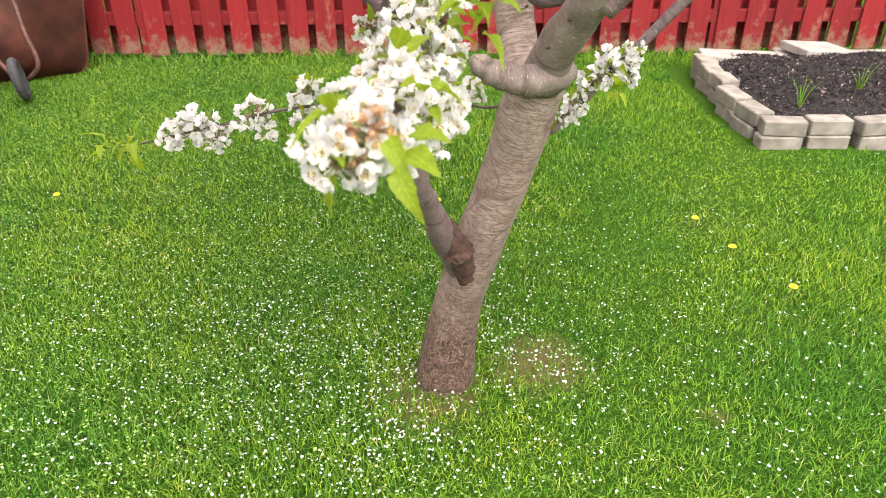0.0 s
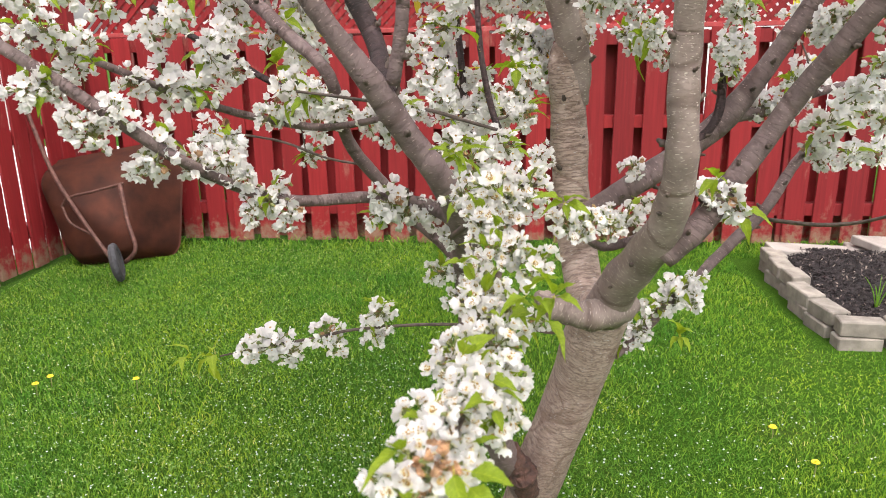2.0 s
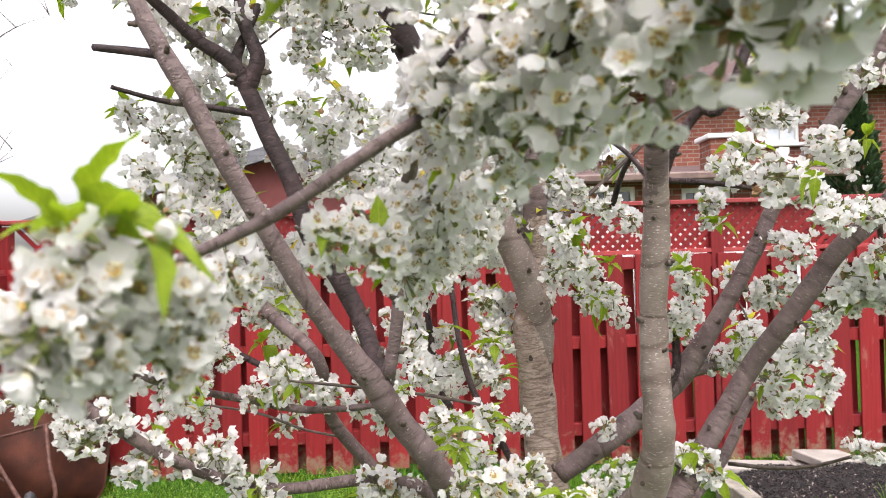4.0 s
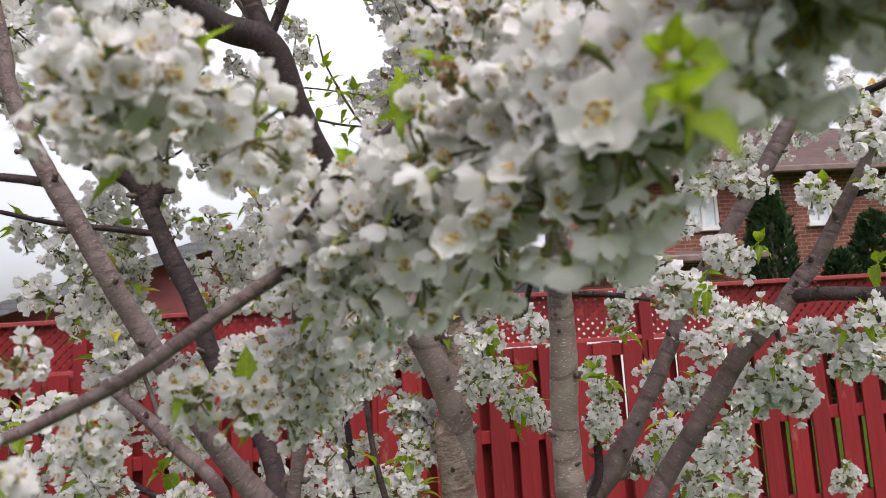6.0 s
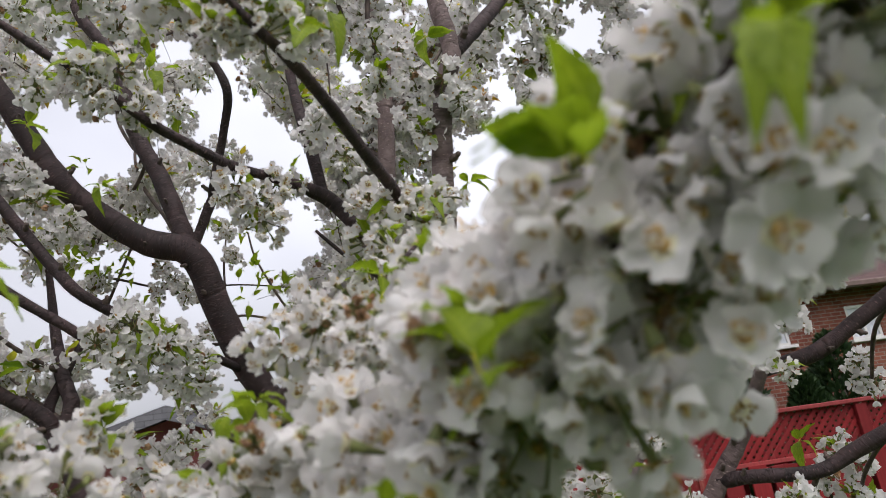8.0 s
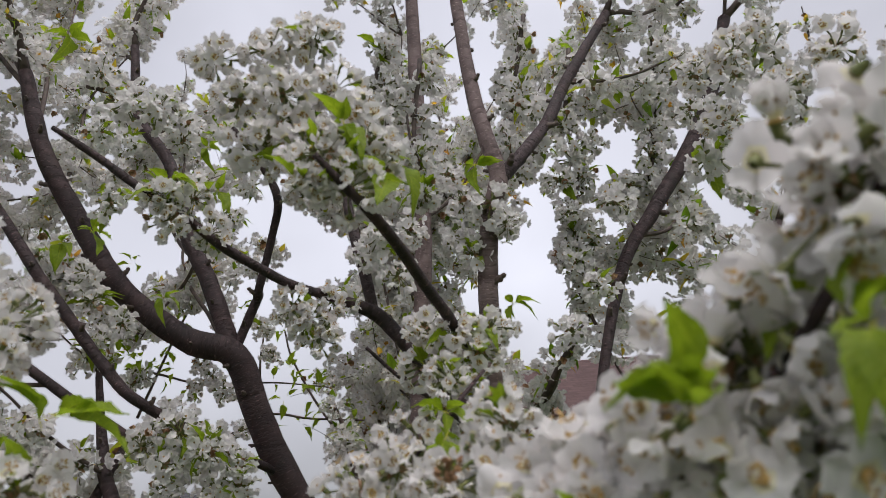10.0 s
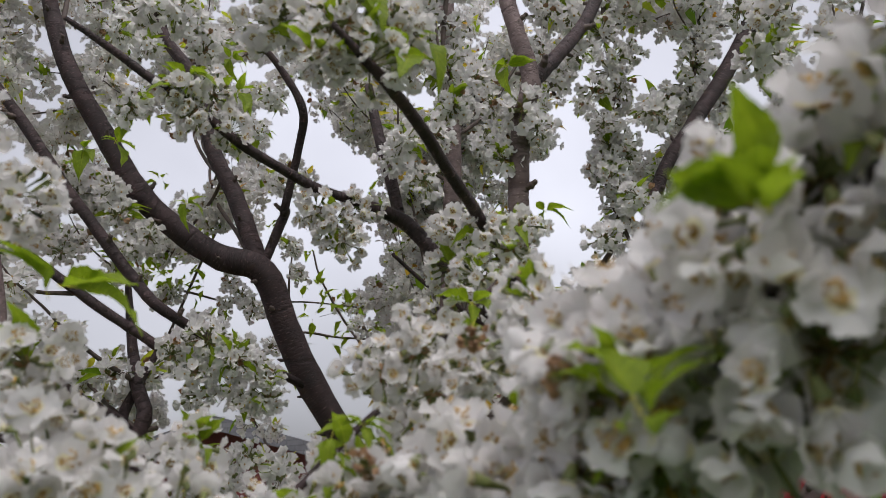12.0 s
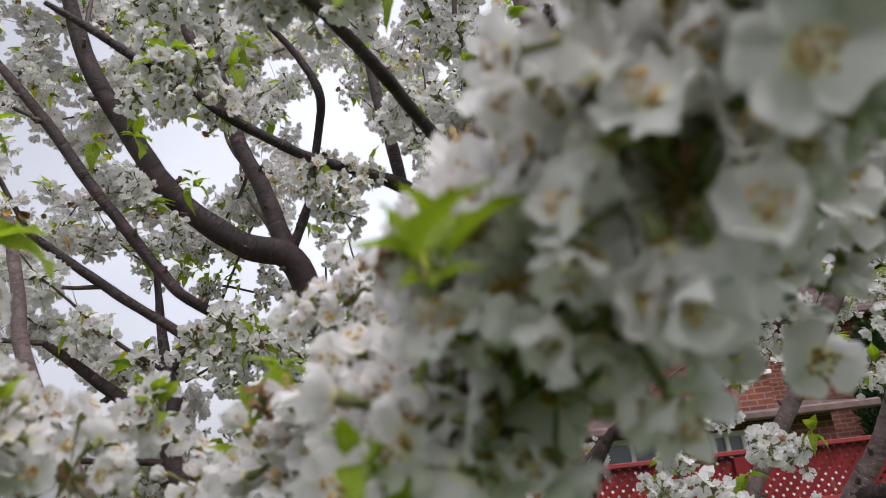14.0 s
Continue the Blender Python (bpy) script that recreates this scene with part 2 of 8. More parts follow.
def shingles(name, c1, c2):
    m, t, b = nodes_of(name)
    co = world_coord(t)
    rows = add(t, "ShaderNodeTexBrick", Scale=1.0)
    rows.inputs["Brick Width"].default_value, rows.inputs["Row Height"].default_value = 0.3, 0.1
    rows.inputs["Mortar Size"].default_value = 0.008
    rows.inputs["Color1"].default_value, rows.inputs["Color2"].default_value = (*c1, 1), (*c2, 1)
    rows.inputs["Mortar"].default_value = (*(c * 0.5 for c in c1), 1)
    sep = t.nodes.new("ShaderNodeSeparateXYZ")
    t.links.new(co, sep.inputs[0])
    com = t.nodes.new("ShaderNodeCombineXYZ")
    t.links.new(sep.outputs[0], com.inputs[0])
    t.links.new(sep.outputs[2], com.inputs[1])
    t.links.new(com.outputs[0], rows.inputs["Vector"])
    col = mixed(t, 0.5, rows.outputs["Color"], ramp(t, noise_tex(t, co, 8, 6), [(0.3, c1), (0.7, c2)]))
    t.links.new(col, b.inputs["Base Color"])
    b.inputs["Specular IOR Level"].default_value = 0.15
    b.inputs["Roughness"].default_value = 0.9
    bump(t, b, rows.outputs["Fac"], -0.3, 0.01)
    return m


def lawn_soil(name):
    m, t, b = nodes_of(name)
    co = world_coord(t)
    big = noise_tex(t, co, 1.3, 5, 0.6)
    fine = noise_tex(t, scaled(t, co, (190, 190, 60)), 1.0, 5, 0.7)
    col = ramp(t, fine, [(0.3, (0.012, 0.032, 0.004)), (0.52, (0.035, 0.09, 0.008)), (0.7, (0.11, 0.22, 0.02))])
    col = mixed(t, ramp(t, big, [(0.55, (0, 0, 0)), (0.8, (0.4, 0.4, 0.4))]), col, (0.13, 0.14, 0.04))
    # bare brown spots
    for x, y, r in ((0.27, 1.60, 0.15), (0.70, 1.38, 0.03), (-0.05, 1.47, 0.16)):
        dist = t.nodes.new("ShaderNodeVectorMath")
        dist.operation = "DISTANCE"
        dist.inputs[1].default_value = (x, y, 0.0)
        t.links.new(co, dist.inputs[0])
        near = t.nodes.new("ShaderNodeMath")
        near.operation = "MULTIPLY_ADD"
        near.inputs[1].default_value = 0.2
        t.links.new(noise_tex(t, co, 16, 5, 0.7), near.inputs[0])
        t.links.new(dist.outputs["Value"], near.inputs[2])
        spot = ramp(t, near.outputs[0], [(0.08 + r * 0.7, (0.9, 0.9, 0.9)), (0.12 + r, (0, 0, 0))])
        col = mixed(t, spot, col, (0.15, 0.12, 0.05))
    t.links.new(col, b.inputs["Base Color"])
    b.inputs["Specular IOR Level"].default_value = 0.05
    b.inputs["Roughness"].default_value = 0.95
    bump(t, b, fine, 0.8, 0.02)
    return m


def grass_blades(name):
    m, t, b = nodes_of(name)
    co = world_coord(t)
    col = ramp(t, rand_of(t, True), [(0.0, (0.03, 0.085, 0.01)), (0.45, (0.105, 0.235, 0.022)), (0.8, (0.17, 0.30, 0.032)), (0.97, (0.25, 0.37, 0.03)), (1.0, (0.45, 0.42, 0.16))])
    patch = noise_tex(t, co, 1.1, 6, 0.7)
    col = mixed(t, 1.0, col, ramp(t, patch, [(0.36, (0.55, 0.78, 0.9)), (0.5, (0.95, 0.98, 1.0)), (0.66, (1.5, 1.26, 1.0))]), "MULTIPLY")
    t.links.new(col, b.inputs["Base Color"])
    b.inputs["Roughness"].default_value = 0.75
    b.inputs["Specular IOR Level"].default_value = 0.05
    tr = t.nodes.new("ShaderNodeBsdfTranslucent")
    t.links.new(col, tr.inputs["Color"])
    mx = t.nodes.new("ShaderNodeMixShader")
    mx.inputs[0].default_value = 0.3
    t.links.new(b.outputs[0], mx.inputs[1])
    t.links.new(tr.outputs[0], mx.inputs[2])
    t.links.new(mx.outputs[0], t.nodes["Material Output"].inputs["Surface"])
    return m


def glassy(name):
    m, t, b = nodes_of(name)
    b.inputs["Base Color"].default_value = (0.10, 0.12, 0.14, 1)
    b.inputs["Roughness"].default_value = 0.06
    b.inputs["Specular IOR Level"].default_value = 0.8
    return m


MAT_TRUNK = bark("trunk_bark", (0.28, 0.20, 0.16), (0.43, 0.33, 0.275), (0.54, 0.44, 0.375), 190, 0.68, 0.55, 1.0, True)
MAT_MID = bark("ringed_limb_bark", (0.145, 0.106, 0.09), (0.25, 0.195, 0.17), (0.34, 0.275, 0.243), 170, 0.66, 0.2, 0.6)
# lighter and near-black limb bark: shade against the sky is put into the colour
MAT_LIMB_LIGHTER = bark("lighter_limb_bark", (0.09, 0.061, 0.057), (0.16, 0.113, 0.108), (0.24, 0.18, 0.17), 170, 0.675, 0.28, 0.9)
MAT_LIMB_SHADED = bark("shaded_limb_bark", (0.0135, 0.007, 0.007), (0.04, 0.0205, 0.021), (0.092, 0.052, 0.052), 170, 0.67, 0.5, 1.0)
MAT_TWIG = simple("twig_bark", (0.035, 0.024, 0.02), (0.12, 0.085, 0.068), 70, 0.7, 0.4, bscale=300, bdist=0.002)
MAT_GUM = simple("dark_cracked_bark", (0.02, 0.010, 0.008), (0.12, 0.055, 0.038), 60, 0.8, 0.9, bscale=110, bdist=0.012)
MAT_PETAL = thin("cherry_petal", [(0, (0.79, 0.77, 0.75)), (0.5, (0.82, 0.81, 0.80)), (1, (0.80, 0.775, 0.765))], 0.55, 0.52, (1.0, 1.0, 1.0))
MAT_CLAW = thin("petal_claw", [(0, (0.82, 0.79, 0.60)), (1, (0.88, 0.86, 0.72))], 0.55, 0.5, (1.0, 0.98, 0.8))
MAT_EYE = simple("flower_centre", (0.26, 0.15, 0.03), (0.50, 0.33, 0.09), 300, 0.7, 0, spread=0.35, island=True)
MAT_STEM = simple("flower_stalk", (0.085, 0.12, 0.03), (0.20, 0.20, 0.06), 200, 0.6, 0)
MAT_WILT = simple("withered_petals", (0.22, 0.11, 0.05), (0.48, 0.30, 0.17), 150, 0.8, 0, spread=0.3, island=True)
MAT_LEAF = thin("young_leaf", [(0, (0.09, 0.19, 0.015)), (0.4, (0.19, 0.32, 0.022)), (0.72, (0.34, 0.42, 0.04)), (0.88, (0.45, 0.42, 0.06)), (1, (0.40, 0.24, 0.05))], 0.42, 0.55, (1.0, 1.05, 0.55), vein=0.5)
MAT_FENCE = painted_wood("red_fence_stain", (0.20, 0.015, 0.017), (0.36, 0.20, 0.15))
MAT_CAP = painted_wood("weathered_red_cap", (0.30, 0.05, 0.05), (0.46, 0.34, 0.31))
MAT_BLADE = grass_blades("grass_blade")
MAT_CLOVER = thin("clover_leaf", [(0, (0.05, 0.12, 0.02)), (0.45, (0.11, 0.235, 0.045)), (0.85, (0.23, 0.36, 0.09)), (1, (0.36, 0.42, 0.14))], 0.6, 0.25, (1.0, 1.05, 0.6))
MAT_LAWN = lawn_soil("lawn_soil")
MAT_FALLEN = simple("fallen_petal", (0.28, 0.34, 0.27), (0.46, 0.52, 0.44), 40, 0.6, 0, spread=0.12, island=True)
MAT_BLOCK = simple("concrete_block", (0.13, 0.115, 0.095), (0.27, 0.245, 0.205), 14, 0.9, 0.5, spread=0.12, bscale=160, bdist=0.004)
MAT_SLAB = simple("pale_paving_slab", (0.2, 0.178, 0.158), (0.34, 0.31, 0.275), 9, 0.9, 0.4, bscale=140)
MAT_SOIL = simple("dark_mulch", (0.008, 0.006, 0.006), (0.03, 0.022, 0.021), 60, 0.95, 0.8, bscale=140, bdist=0.02)
MAT_CHIP = pieces("mulch_chip", [(0, (0.008, 0.006, 0.006)), (0.7, (0.028, 0.02, 0.02)), (0.93, (0.05, 0.038, 0.034)), (0.97, (0.22, 0.18, 0.15)), (1, (0.34, 0.29, 0.25))])
MAT_RUST = simple("rusty_steel", (0.045, 0.013, 0.008), (0.12, 0.034, 0.017), 7, 0.75, 0.3, 0.25, bscale=120)
MAT_TUBE = simple("rusty_tube", (0.05, 0.021, 0.016), (0.15, 0.07, 0.054), 40, 0.7, 0.3, 0.3)
MAT_TYRE = simple("old_rubber", (0.018, 0.019, 0.021), (0.055, 0.055, 0.06), 30, 0.85, 0.3)
MAT_BRICK = brick_wall("red_brick")
MAT_SIDING = simple("dark_red_siding", (0.12, 0.022, 0.022), (0.19, 0.045, 0.04), 3, 0.7, 0.2, bscale=30)
MAT_SHINGLE = shingles("brown_shingles", (0.07, 0.044, 0.042), (0.125, 0.08, 0.075))
MAT_GREYROOF = shingles("grey_shingles", (0.10, 0.10, 0.11), (0.17, 0.17, 0.18))
MAT_WHITE = simple("white_trim", (0.62, 0.61, 0.59), (0.78, 0.77, 0.75), 5, 0.6, 0.1)
MAT_BLIND = simple("pale_curtain", (0.55, 0.58, 0.62), (0.7, 0.73, 0.78), 12, 0.8, 0.2)
MAT_GLASS = glassy("window_glass")
MAT_GUTTER = simple("brown_gutter", (0.10, 0.06, 0.05), (0.18, 0.12, 0.10), 8, 0.5, 0.1)
MAT_YEW = thin("dark_conifer", [(0, (0.012, 0.03, 0.010)), (1, (0.035, 0.065, 0.022))], 0.6, 0.15, (1, 1, 0.7))
MAT_YELLOW = simple("dandelion_yellow", (0.75, 0.55, 0.02), (0.85, 0.68, 0.05), 300, 0.7, 0)
MAT_CONCRETE = simple("pale_concrete", (0.5, 0.49, 0.47), (0.66, 0.65, 0.62), 2, 0.9, 0.2)


# ---- building helpers ----
def mesh_of(name, verts, faces, mats, mat_index=None, smooth=False, uvs=None):
    me = bpy.data.meshes.new(name)
    me.from_pydata([tuple(v) for v in verts] if not isinstance(verts, np.ndarray) else verts.tolist(), [], faces if isinstance(faces, list) else faces.tolist())
    for m in (mats if isinstance(mats, (list, tuple)) else [mats]):
        me.materials.append(m)
    if mat_index is not None:
        me.polygons.foreach_set("material_index", np.asarray(mat_index, dtype=np.int32))
    if smooth:
        me.polygons.foreach_set("use_smooth", np.ones(len(me.polygons), dtype=bool))
    if uvs is not None:
        layer = me.uv_layers.new(name="UVMap")
        layer.data.foreach_set("uv", np.asarray(uvs, dtype=np.float32).ravel())
    me.update()
    return me


def finish(bm, name, material, smooth=False):
    bmesh.ops.recalc_face_normals(bm, faces=bm.faces)
    me = bpy.data.meshes.new(name)
    bm.to_mesh(me)
    bm.free()
    me.materials.append(material)
    if smooth:
        me.polygons.foreach_set("use_smooth", np.ones(len(me.polygons), dtype=bool))
    return me


def thing(name, at, label, category, group="", kind=""):
    ob = new(name)
    ob.location = at
    ob.empty_display_size = 0.05
    return tagged(ob, label, category, group, kind)


def under(ob, parent, world_matrix=None):
    """Make ob a part of parent, keeping world coordinates."""
    ob.parent = parent
    base = Matrix.Translation(parent.location) if parent.parent is None else Matrix.Identity(4)
    ob.matrix_parent_inverse = base.inverted()
    if world_matrix is not None:
        ob.matrix_basis = world_matrix
    return ob


def part(name, data, material, parent, label="", m=None):
    me = finish(data, name, material) if isinstance(data, bmesh.types.BMesh) else data
    ob = new(name, me)
    if label:
        tagged(ob, label)
    return under(ob, parent, m)


def box_bm(sx, sy, sz, bevel=0.0, seg=1):
    """A box on its base, centred in x and y."""
    bm = bmesh.new()
    bmesh.ops.create_cube(bm, size=1.0, matrix=Matrix.Translation((0, 0, sz / 2)) @ Matrix.Diagonal((sx, sy, sz, 1)))
    if bevel:
        bmesh.ops.bevel(bm, geom=list(bm.edges), offset=bevel, segments=seg, affect="EDGES")
    return bm


def board_mesh(name, sx, sy, sz, bevel, material, crook=0.0):
    bm = box_bm(sx, sy, sz, bevel)
    for v in bm.verts:
        v.co.x += crook * math.sin(v.co.z * 2.1)
    return finish(bm, name, material)


def smooth_path(points, per=5):
    """Points (x, y, z, r) along a Catmull-Rom curve."""
    p = [np.array(q, float) for q in points]
    p = [2 * p[0] - p[1]] + p + [2 * p[-1] - p[-2]]
    out = []
    for i in range(1, len(p) - 2):
        for k in range(per):
            s = k / per
            a, b, c, d = p[i - 1], p[i], p[i + 1], p[i + 2]
            out.append(0.5 * (2 * b + (c - a) * s + (2 * a - 5 * b + 4 * c - d) * s * s + (3 * b - a - 3 * c + d) * s ** 3))
    out.append(p[-2])
    return np.array(out)


def tube(name, points, material, sides=10, per=5, lump=0.06, knots=(), closed=True, seed=0):
    """A limb swept along points (x, y, z, r): tapered, lumpy, with a UV map in metres."""
    path = smooth_path(points, per)
    rng = np.random.RandomState(seed + 11)
    n = len(path)
    pos, rad = path[:, :3], np.maximum(path[:, 3], 0.0006)
    tan = np.gradient(pos, axis=0)
    tan /= np.linalg.norm(tan, axis=1)[:, None] + 1e-9
    ref = np.array([1.0, 0.2, 0.1]) if abs(tan[0][0]) < 0.8 else np.array([0.1, 1.0, 0.2])
    side = np.cross(tan[0], ref)
    side /= np.linalg.norm(side)
    length = np.concatenate([[0], np.cumsum(np.linalg.norm(np.diff(pos, axis=0), axis=1))])
    verts, uvr = [], []
    for i in range(n):
        side = side - tan[i] * np.dot(side, tan[i])
        side /= np.linalg.norm(side)
        up = np.cross(tan[i], side)
        for k in range(sides):
            a = 2 * math.pi * k / sides
            d = side * math.cos(a) + up * math.sin(a)
            r = rad[i]
            q = pos[i] + d * r
            r *= 1 + lump * noise.noise(Vector(q) * (0.35 / max(rad[i], 0.004)) + Vector((seed, 0, 0))) * 1.6
            for kl, ks, kw in knots:
                r *= 1 + ks * math.exp(-((length[i] - kl) / kw) ** 2)
            verts.append(pos[i] + d * r)
        uvr.append(length[i])
    faces, uvs = [], []
    circ = 2 * math.pi * float(rad.mean())
    for i in range(n - 1):
        for k in range(sides):
            k2 = (k + 1) % sides
            faces.append((i * sides + k, i * sides + k2, (i + 1) * sides + k2, (i + 1) * sides + k))
            u0, u1 = circ * k / sides, circ * (k + 1) / sides
            uvs += [(u0, uvr[i]), (u1, uvr[i]), (u1, uvr[i + 1]), (u0, uvr[i + 1])]
    if closed:
        for ring, flip in ((0, True), (n - 1, False)):
            ids = [ring * sides + k for k in range(sides)]
            faces.append(tuple(reversed(ids)) if flip else tuple(ids))
            uvs += [(circ * k / sides, uvr[ring]) for k in range(sides)]
    return mesh_of(name, np.array(verts), faces, material, smooth=True, uvs=uvs)


# ---- ground ----
def ground_sheet():
    xs = sorted(set([-2500, -600, -150, -40, -15, -8] + [round(-5 + 0.4 * i, 2) for i in range(26)] + [8, 15, 40, 150, 600, 2500]))
    ys = sorted(set([-2500, -600, -150, -40, -12, -5] + [round(-2 + 0.4 * i, 2) for i in range(20)] + [9, 15, 40, 150, 600, 2500]))
    verts = []
    for y in ys:
        for x in xs:
            near = max(0.0, 1 - max(abs(x), abs(y - 2)) / 6)
            verts.append((x, y, near * 0.02 * noise.noise(Vector((x * 0.9, y * 0.9, 3)))))
    w = len(xs)
    faces = [(j * w + i, j * w + i + 1, (j + 1) * w + i + 1, (j + 1) * w + i) for j in range(len(ys) - 1) for i in range(w - 1)]
    ob = new("ground", mesh_of("ground", verts, faces, MAT_LAWN, smooth=True))
    return tagged(ob, "lawn ground with thin mossy soil under the grass", "ground", kind="structure")


ground_sheet()
FENCE_Y, FENCE_X = 5.0, -3.12


# ---- red fence ----
PICKETS = [board_mesh("picket", 0.135, 0.018, 1.43, 0.003, MAT_FENCE, c) for c in (0.0, 0.004, -0.004)]
POST = board_mesh("post", 0.09, 0.09, 1.84, 0.004, MAT_FENCE)
SLAT = board_mesh("slat", 0.031, 0.007, 0.46, 0.0012, MAT_FENCE)


def fence(origin, turn, length, posts, backs, label, rng, wide_gap=0.0):
    """A fence with boards on both sides of its rails, a lattice and a cap. Local x runs along it, -y faces the lawn."""
    place = Matrix.Translation(origin) @ Matrix.Rotation(radians(turn), 4, "Z")
    root = thing("fence", origin, label, "fence", "garden fences", "structure")

    def put(name, me, m, tag=""):
        ob = new(name, me)
        if tag:
            tagged(ob, tag)
        return under(ob, root, place @ m)

    for z, h in ((0.22, 0.085), (0.82, 0.085), (1.36, 0.085)):
        put("rail", board_mesh("rail", length, 0.085, h, 0.003, MAT_FENCE), Matrix.Translation((length / 2, 0.0, z)))
    put("lattice_rail", board_mesh("lattice_rail", length, 0.075, 0.03, 0.003, MAT_CAP), Matrix.Translation((length / 2, -0.005, 1.462)))
    put("cap", board_mesh("cap", length, 0.10, 0.032, 0.005, MAT_CAP), Matrix.Translation((length / 2, -0.005, 1.80)), "weathered cap board")
    for x in posts:
        put("post", POST, Matrix.Translation((x, 0.0, -0.05)))
    x, i = 0.03, 0
    while x < length - 0.05:
        lean = Matrix.Rotation(radians(rng.uniform(-0.6, 0.6)), 4, "Y")
        put("picket", PICKETS[i % 3], Matrix.Translation((x, -0.053 + rng.uniform(-0.004, 0.004), 0.03 + rng.uniform(-0.015, 0.012))) @ lean)
        if backs:
            put("picket", PICKETS[(i + 1) % 3], Matrix.Translation((x + 0.097 + wide_gap, 0.053, 0.03 + rng.uniform(-0.015, 0.012))) @ lean)
        x += (0.192 if backs else 0.158) + rng.uniform(-0.006, 0.006)
        i += 1
    x = 0.1
    while x < length - 0.3:
        for dy, s in ((-0.004, 1), (0.004, -1)):
            off = 0.0 if s > 0 else 0.30
            put("slat", SLAT, Matrix.Translation((x + off, dy, 1.478)) @ Matrix.Rotation(radians(45 * s), 4, "Y"))
        x += 0.068
    return root


frng = random.Random(5)
fence((FENCE_X, FENCE_Y, 0), 0, 9.2, (0.02, 1.12, 3.06, 4.98, 6.95, 8.9), True, "dark red board fence with lattice top behind the lawn", frng)
fence((FENCE_X, FENCE_Y - 5.2, 0), 90, 5.2, (0.1, 1.9, 3.5, 5.0), False, "dark red board fence with light showing between its boards", frng)


# ---- houses beyond the fence ----
def slab_part(name, pts, thick, material, parent, label=""):
    """A flat piece from four corners with a thickness downwards along its normal."""
    p = [Vector(q) for q in pts]
    nrm = (p[1] - p[0]).cross(p[2] - p[0]).normalized()
    verts = [tuple(q) for q in p] + [tuple(q - nrm * thick) for q in p]
    k = len(p)
    faces = [tuple(range(k)), tuple(reversed(range(k, 2 * k)))] + [(i, i + k, (i + 1) % k + k, (i + 1) % k) for i in range(k)]
    bm = bmesh.new()
    vs = [bm.verts.new(v) for v in verts]
    for f in faces:
        bm.faces.new([vs[i] for i in f])
    return part(name, bm, material, parent, label)


def wall_with_openings(name, x0, x1, y, z0, z1, depth, holes, material, parent):
    """A wall facing -y, with real openings (x0, x1, z0, z1) through it."""
    xs = sorted({x0, x1, *[h[0] for h in holes], *[h[1] for h in holes]})
    zs = sorted({z0, z1, *[h[2] for h in holes], *[h[3] for h in holes]})
    bm = bmesh.new()
    solid = {}
    for i in range(len(xs) - 1):
        for j in range(len(zs) - 1):
            cx, cz = (xs[i] + xs[i + 1]) / 2, (zs[j] + zs[j + 1]) / 2
            solid[i, j] = not any(h[0] < cx < h[1] and h[2] < cz < h[3] for h in holes)
    cache = {}

    def v(x, yy, z):
        key = (round(x, 4), round(yy, 4), round(z, 4))
        if key not in cache:
            cache[key] = bm.verts.new((x, yy, z))
        return cache[key]

    for (i, j), full in solid.items():
        if not full:
            continue
        a, b, c, d = xs[i], xs[i + 1], zs[j], zs[j + 1]
        bm.faces.new([v(a, y, c), v(b, y, c), v(b, y, d), v(a, y, d)])
        bm.faces.new([v(a, y + depth, d), v(b, y + depth, d), v(b, y + depth, c), v(a, y + depth, c)])
        for di, dj, q in ((-1, 0, [(a, c), (a, d)]), (1, 0, [(b, d), (b, c)]), (0, -1, [(b, c), (a, c)]), (0, 1, [(a, d), (b, d)])):
            if not solid.get((i + di, j + dj), False):
                (px, pz), (qx, qz) = q
                bm.faces.new([v(px, y, pz), v(px, y + depth, pz), v(qx, y + depth, qz), v(qx, y, qz)])
    return part(name, bm, material, parent)


def window(parent, x0, x1, y, z0, z1, sashes=2):
    """A white window set into its opening: frame, sill, bars, panes and a curtain."""
    f, bar = 0.06, 0.025
    cuts = [x0 + (x1 - x0) * i / sashes for i in range(sashes + 1)]
    lights = [(a + (f if i == 0 else bar), b - (f if i == sashes - 1 else bar), z0 + f, z1 - f) for i, (a, b) in enumerate(zip(cuts[:-1], cuts[1:]))]
    w = wall_with_openings("window", x0 + 0.002, x1 - 0.002, y + 0.02, z0 + 0.002, z1 - 0.002, 0.08, lights, MAT_WHITE, parent)
    tagged(w, "white framed window")
    sill = box_bm(x1 - x0 + 0.16, 0.16, 0.06, 0.006)
    ob = new("sill", finish(sill, "sill", MAT_WHITE))
    under(ob, w, Matrix.Translation(((x0 + x1) / 2, y - 0.02, z0 - 0.06)))
    for i in range(sashes):
        a, b = x0 + (x1 - x0) * i / sashes, x0 + (x1 - x0) * (i + 1) / sashes
        ob = new("pane", finish(box_bm(b - a - 0.04, 0.012, z1 - z0 - 0.06), "pane", MAT_GLASS if sashes > 2 else MAT_BLIND))
        under(ob, w, Matrix.Translation(((a + b) / 2, y + 0.07, z0 + 0.03)))
    return w


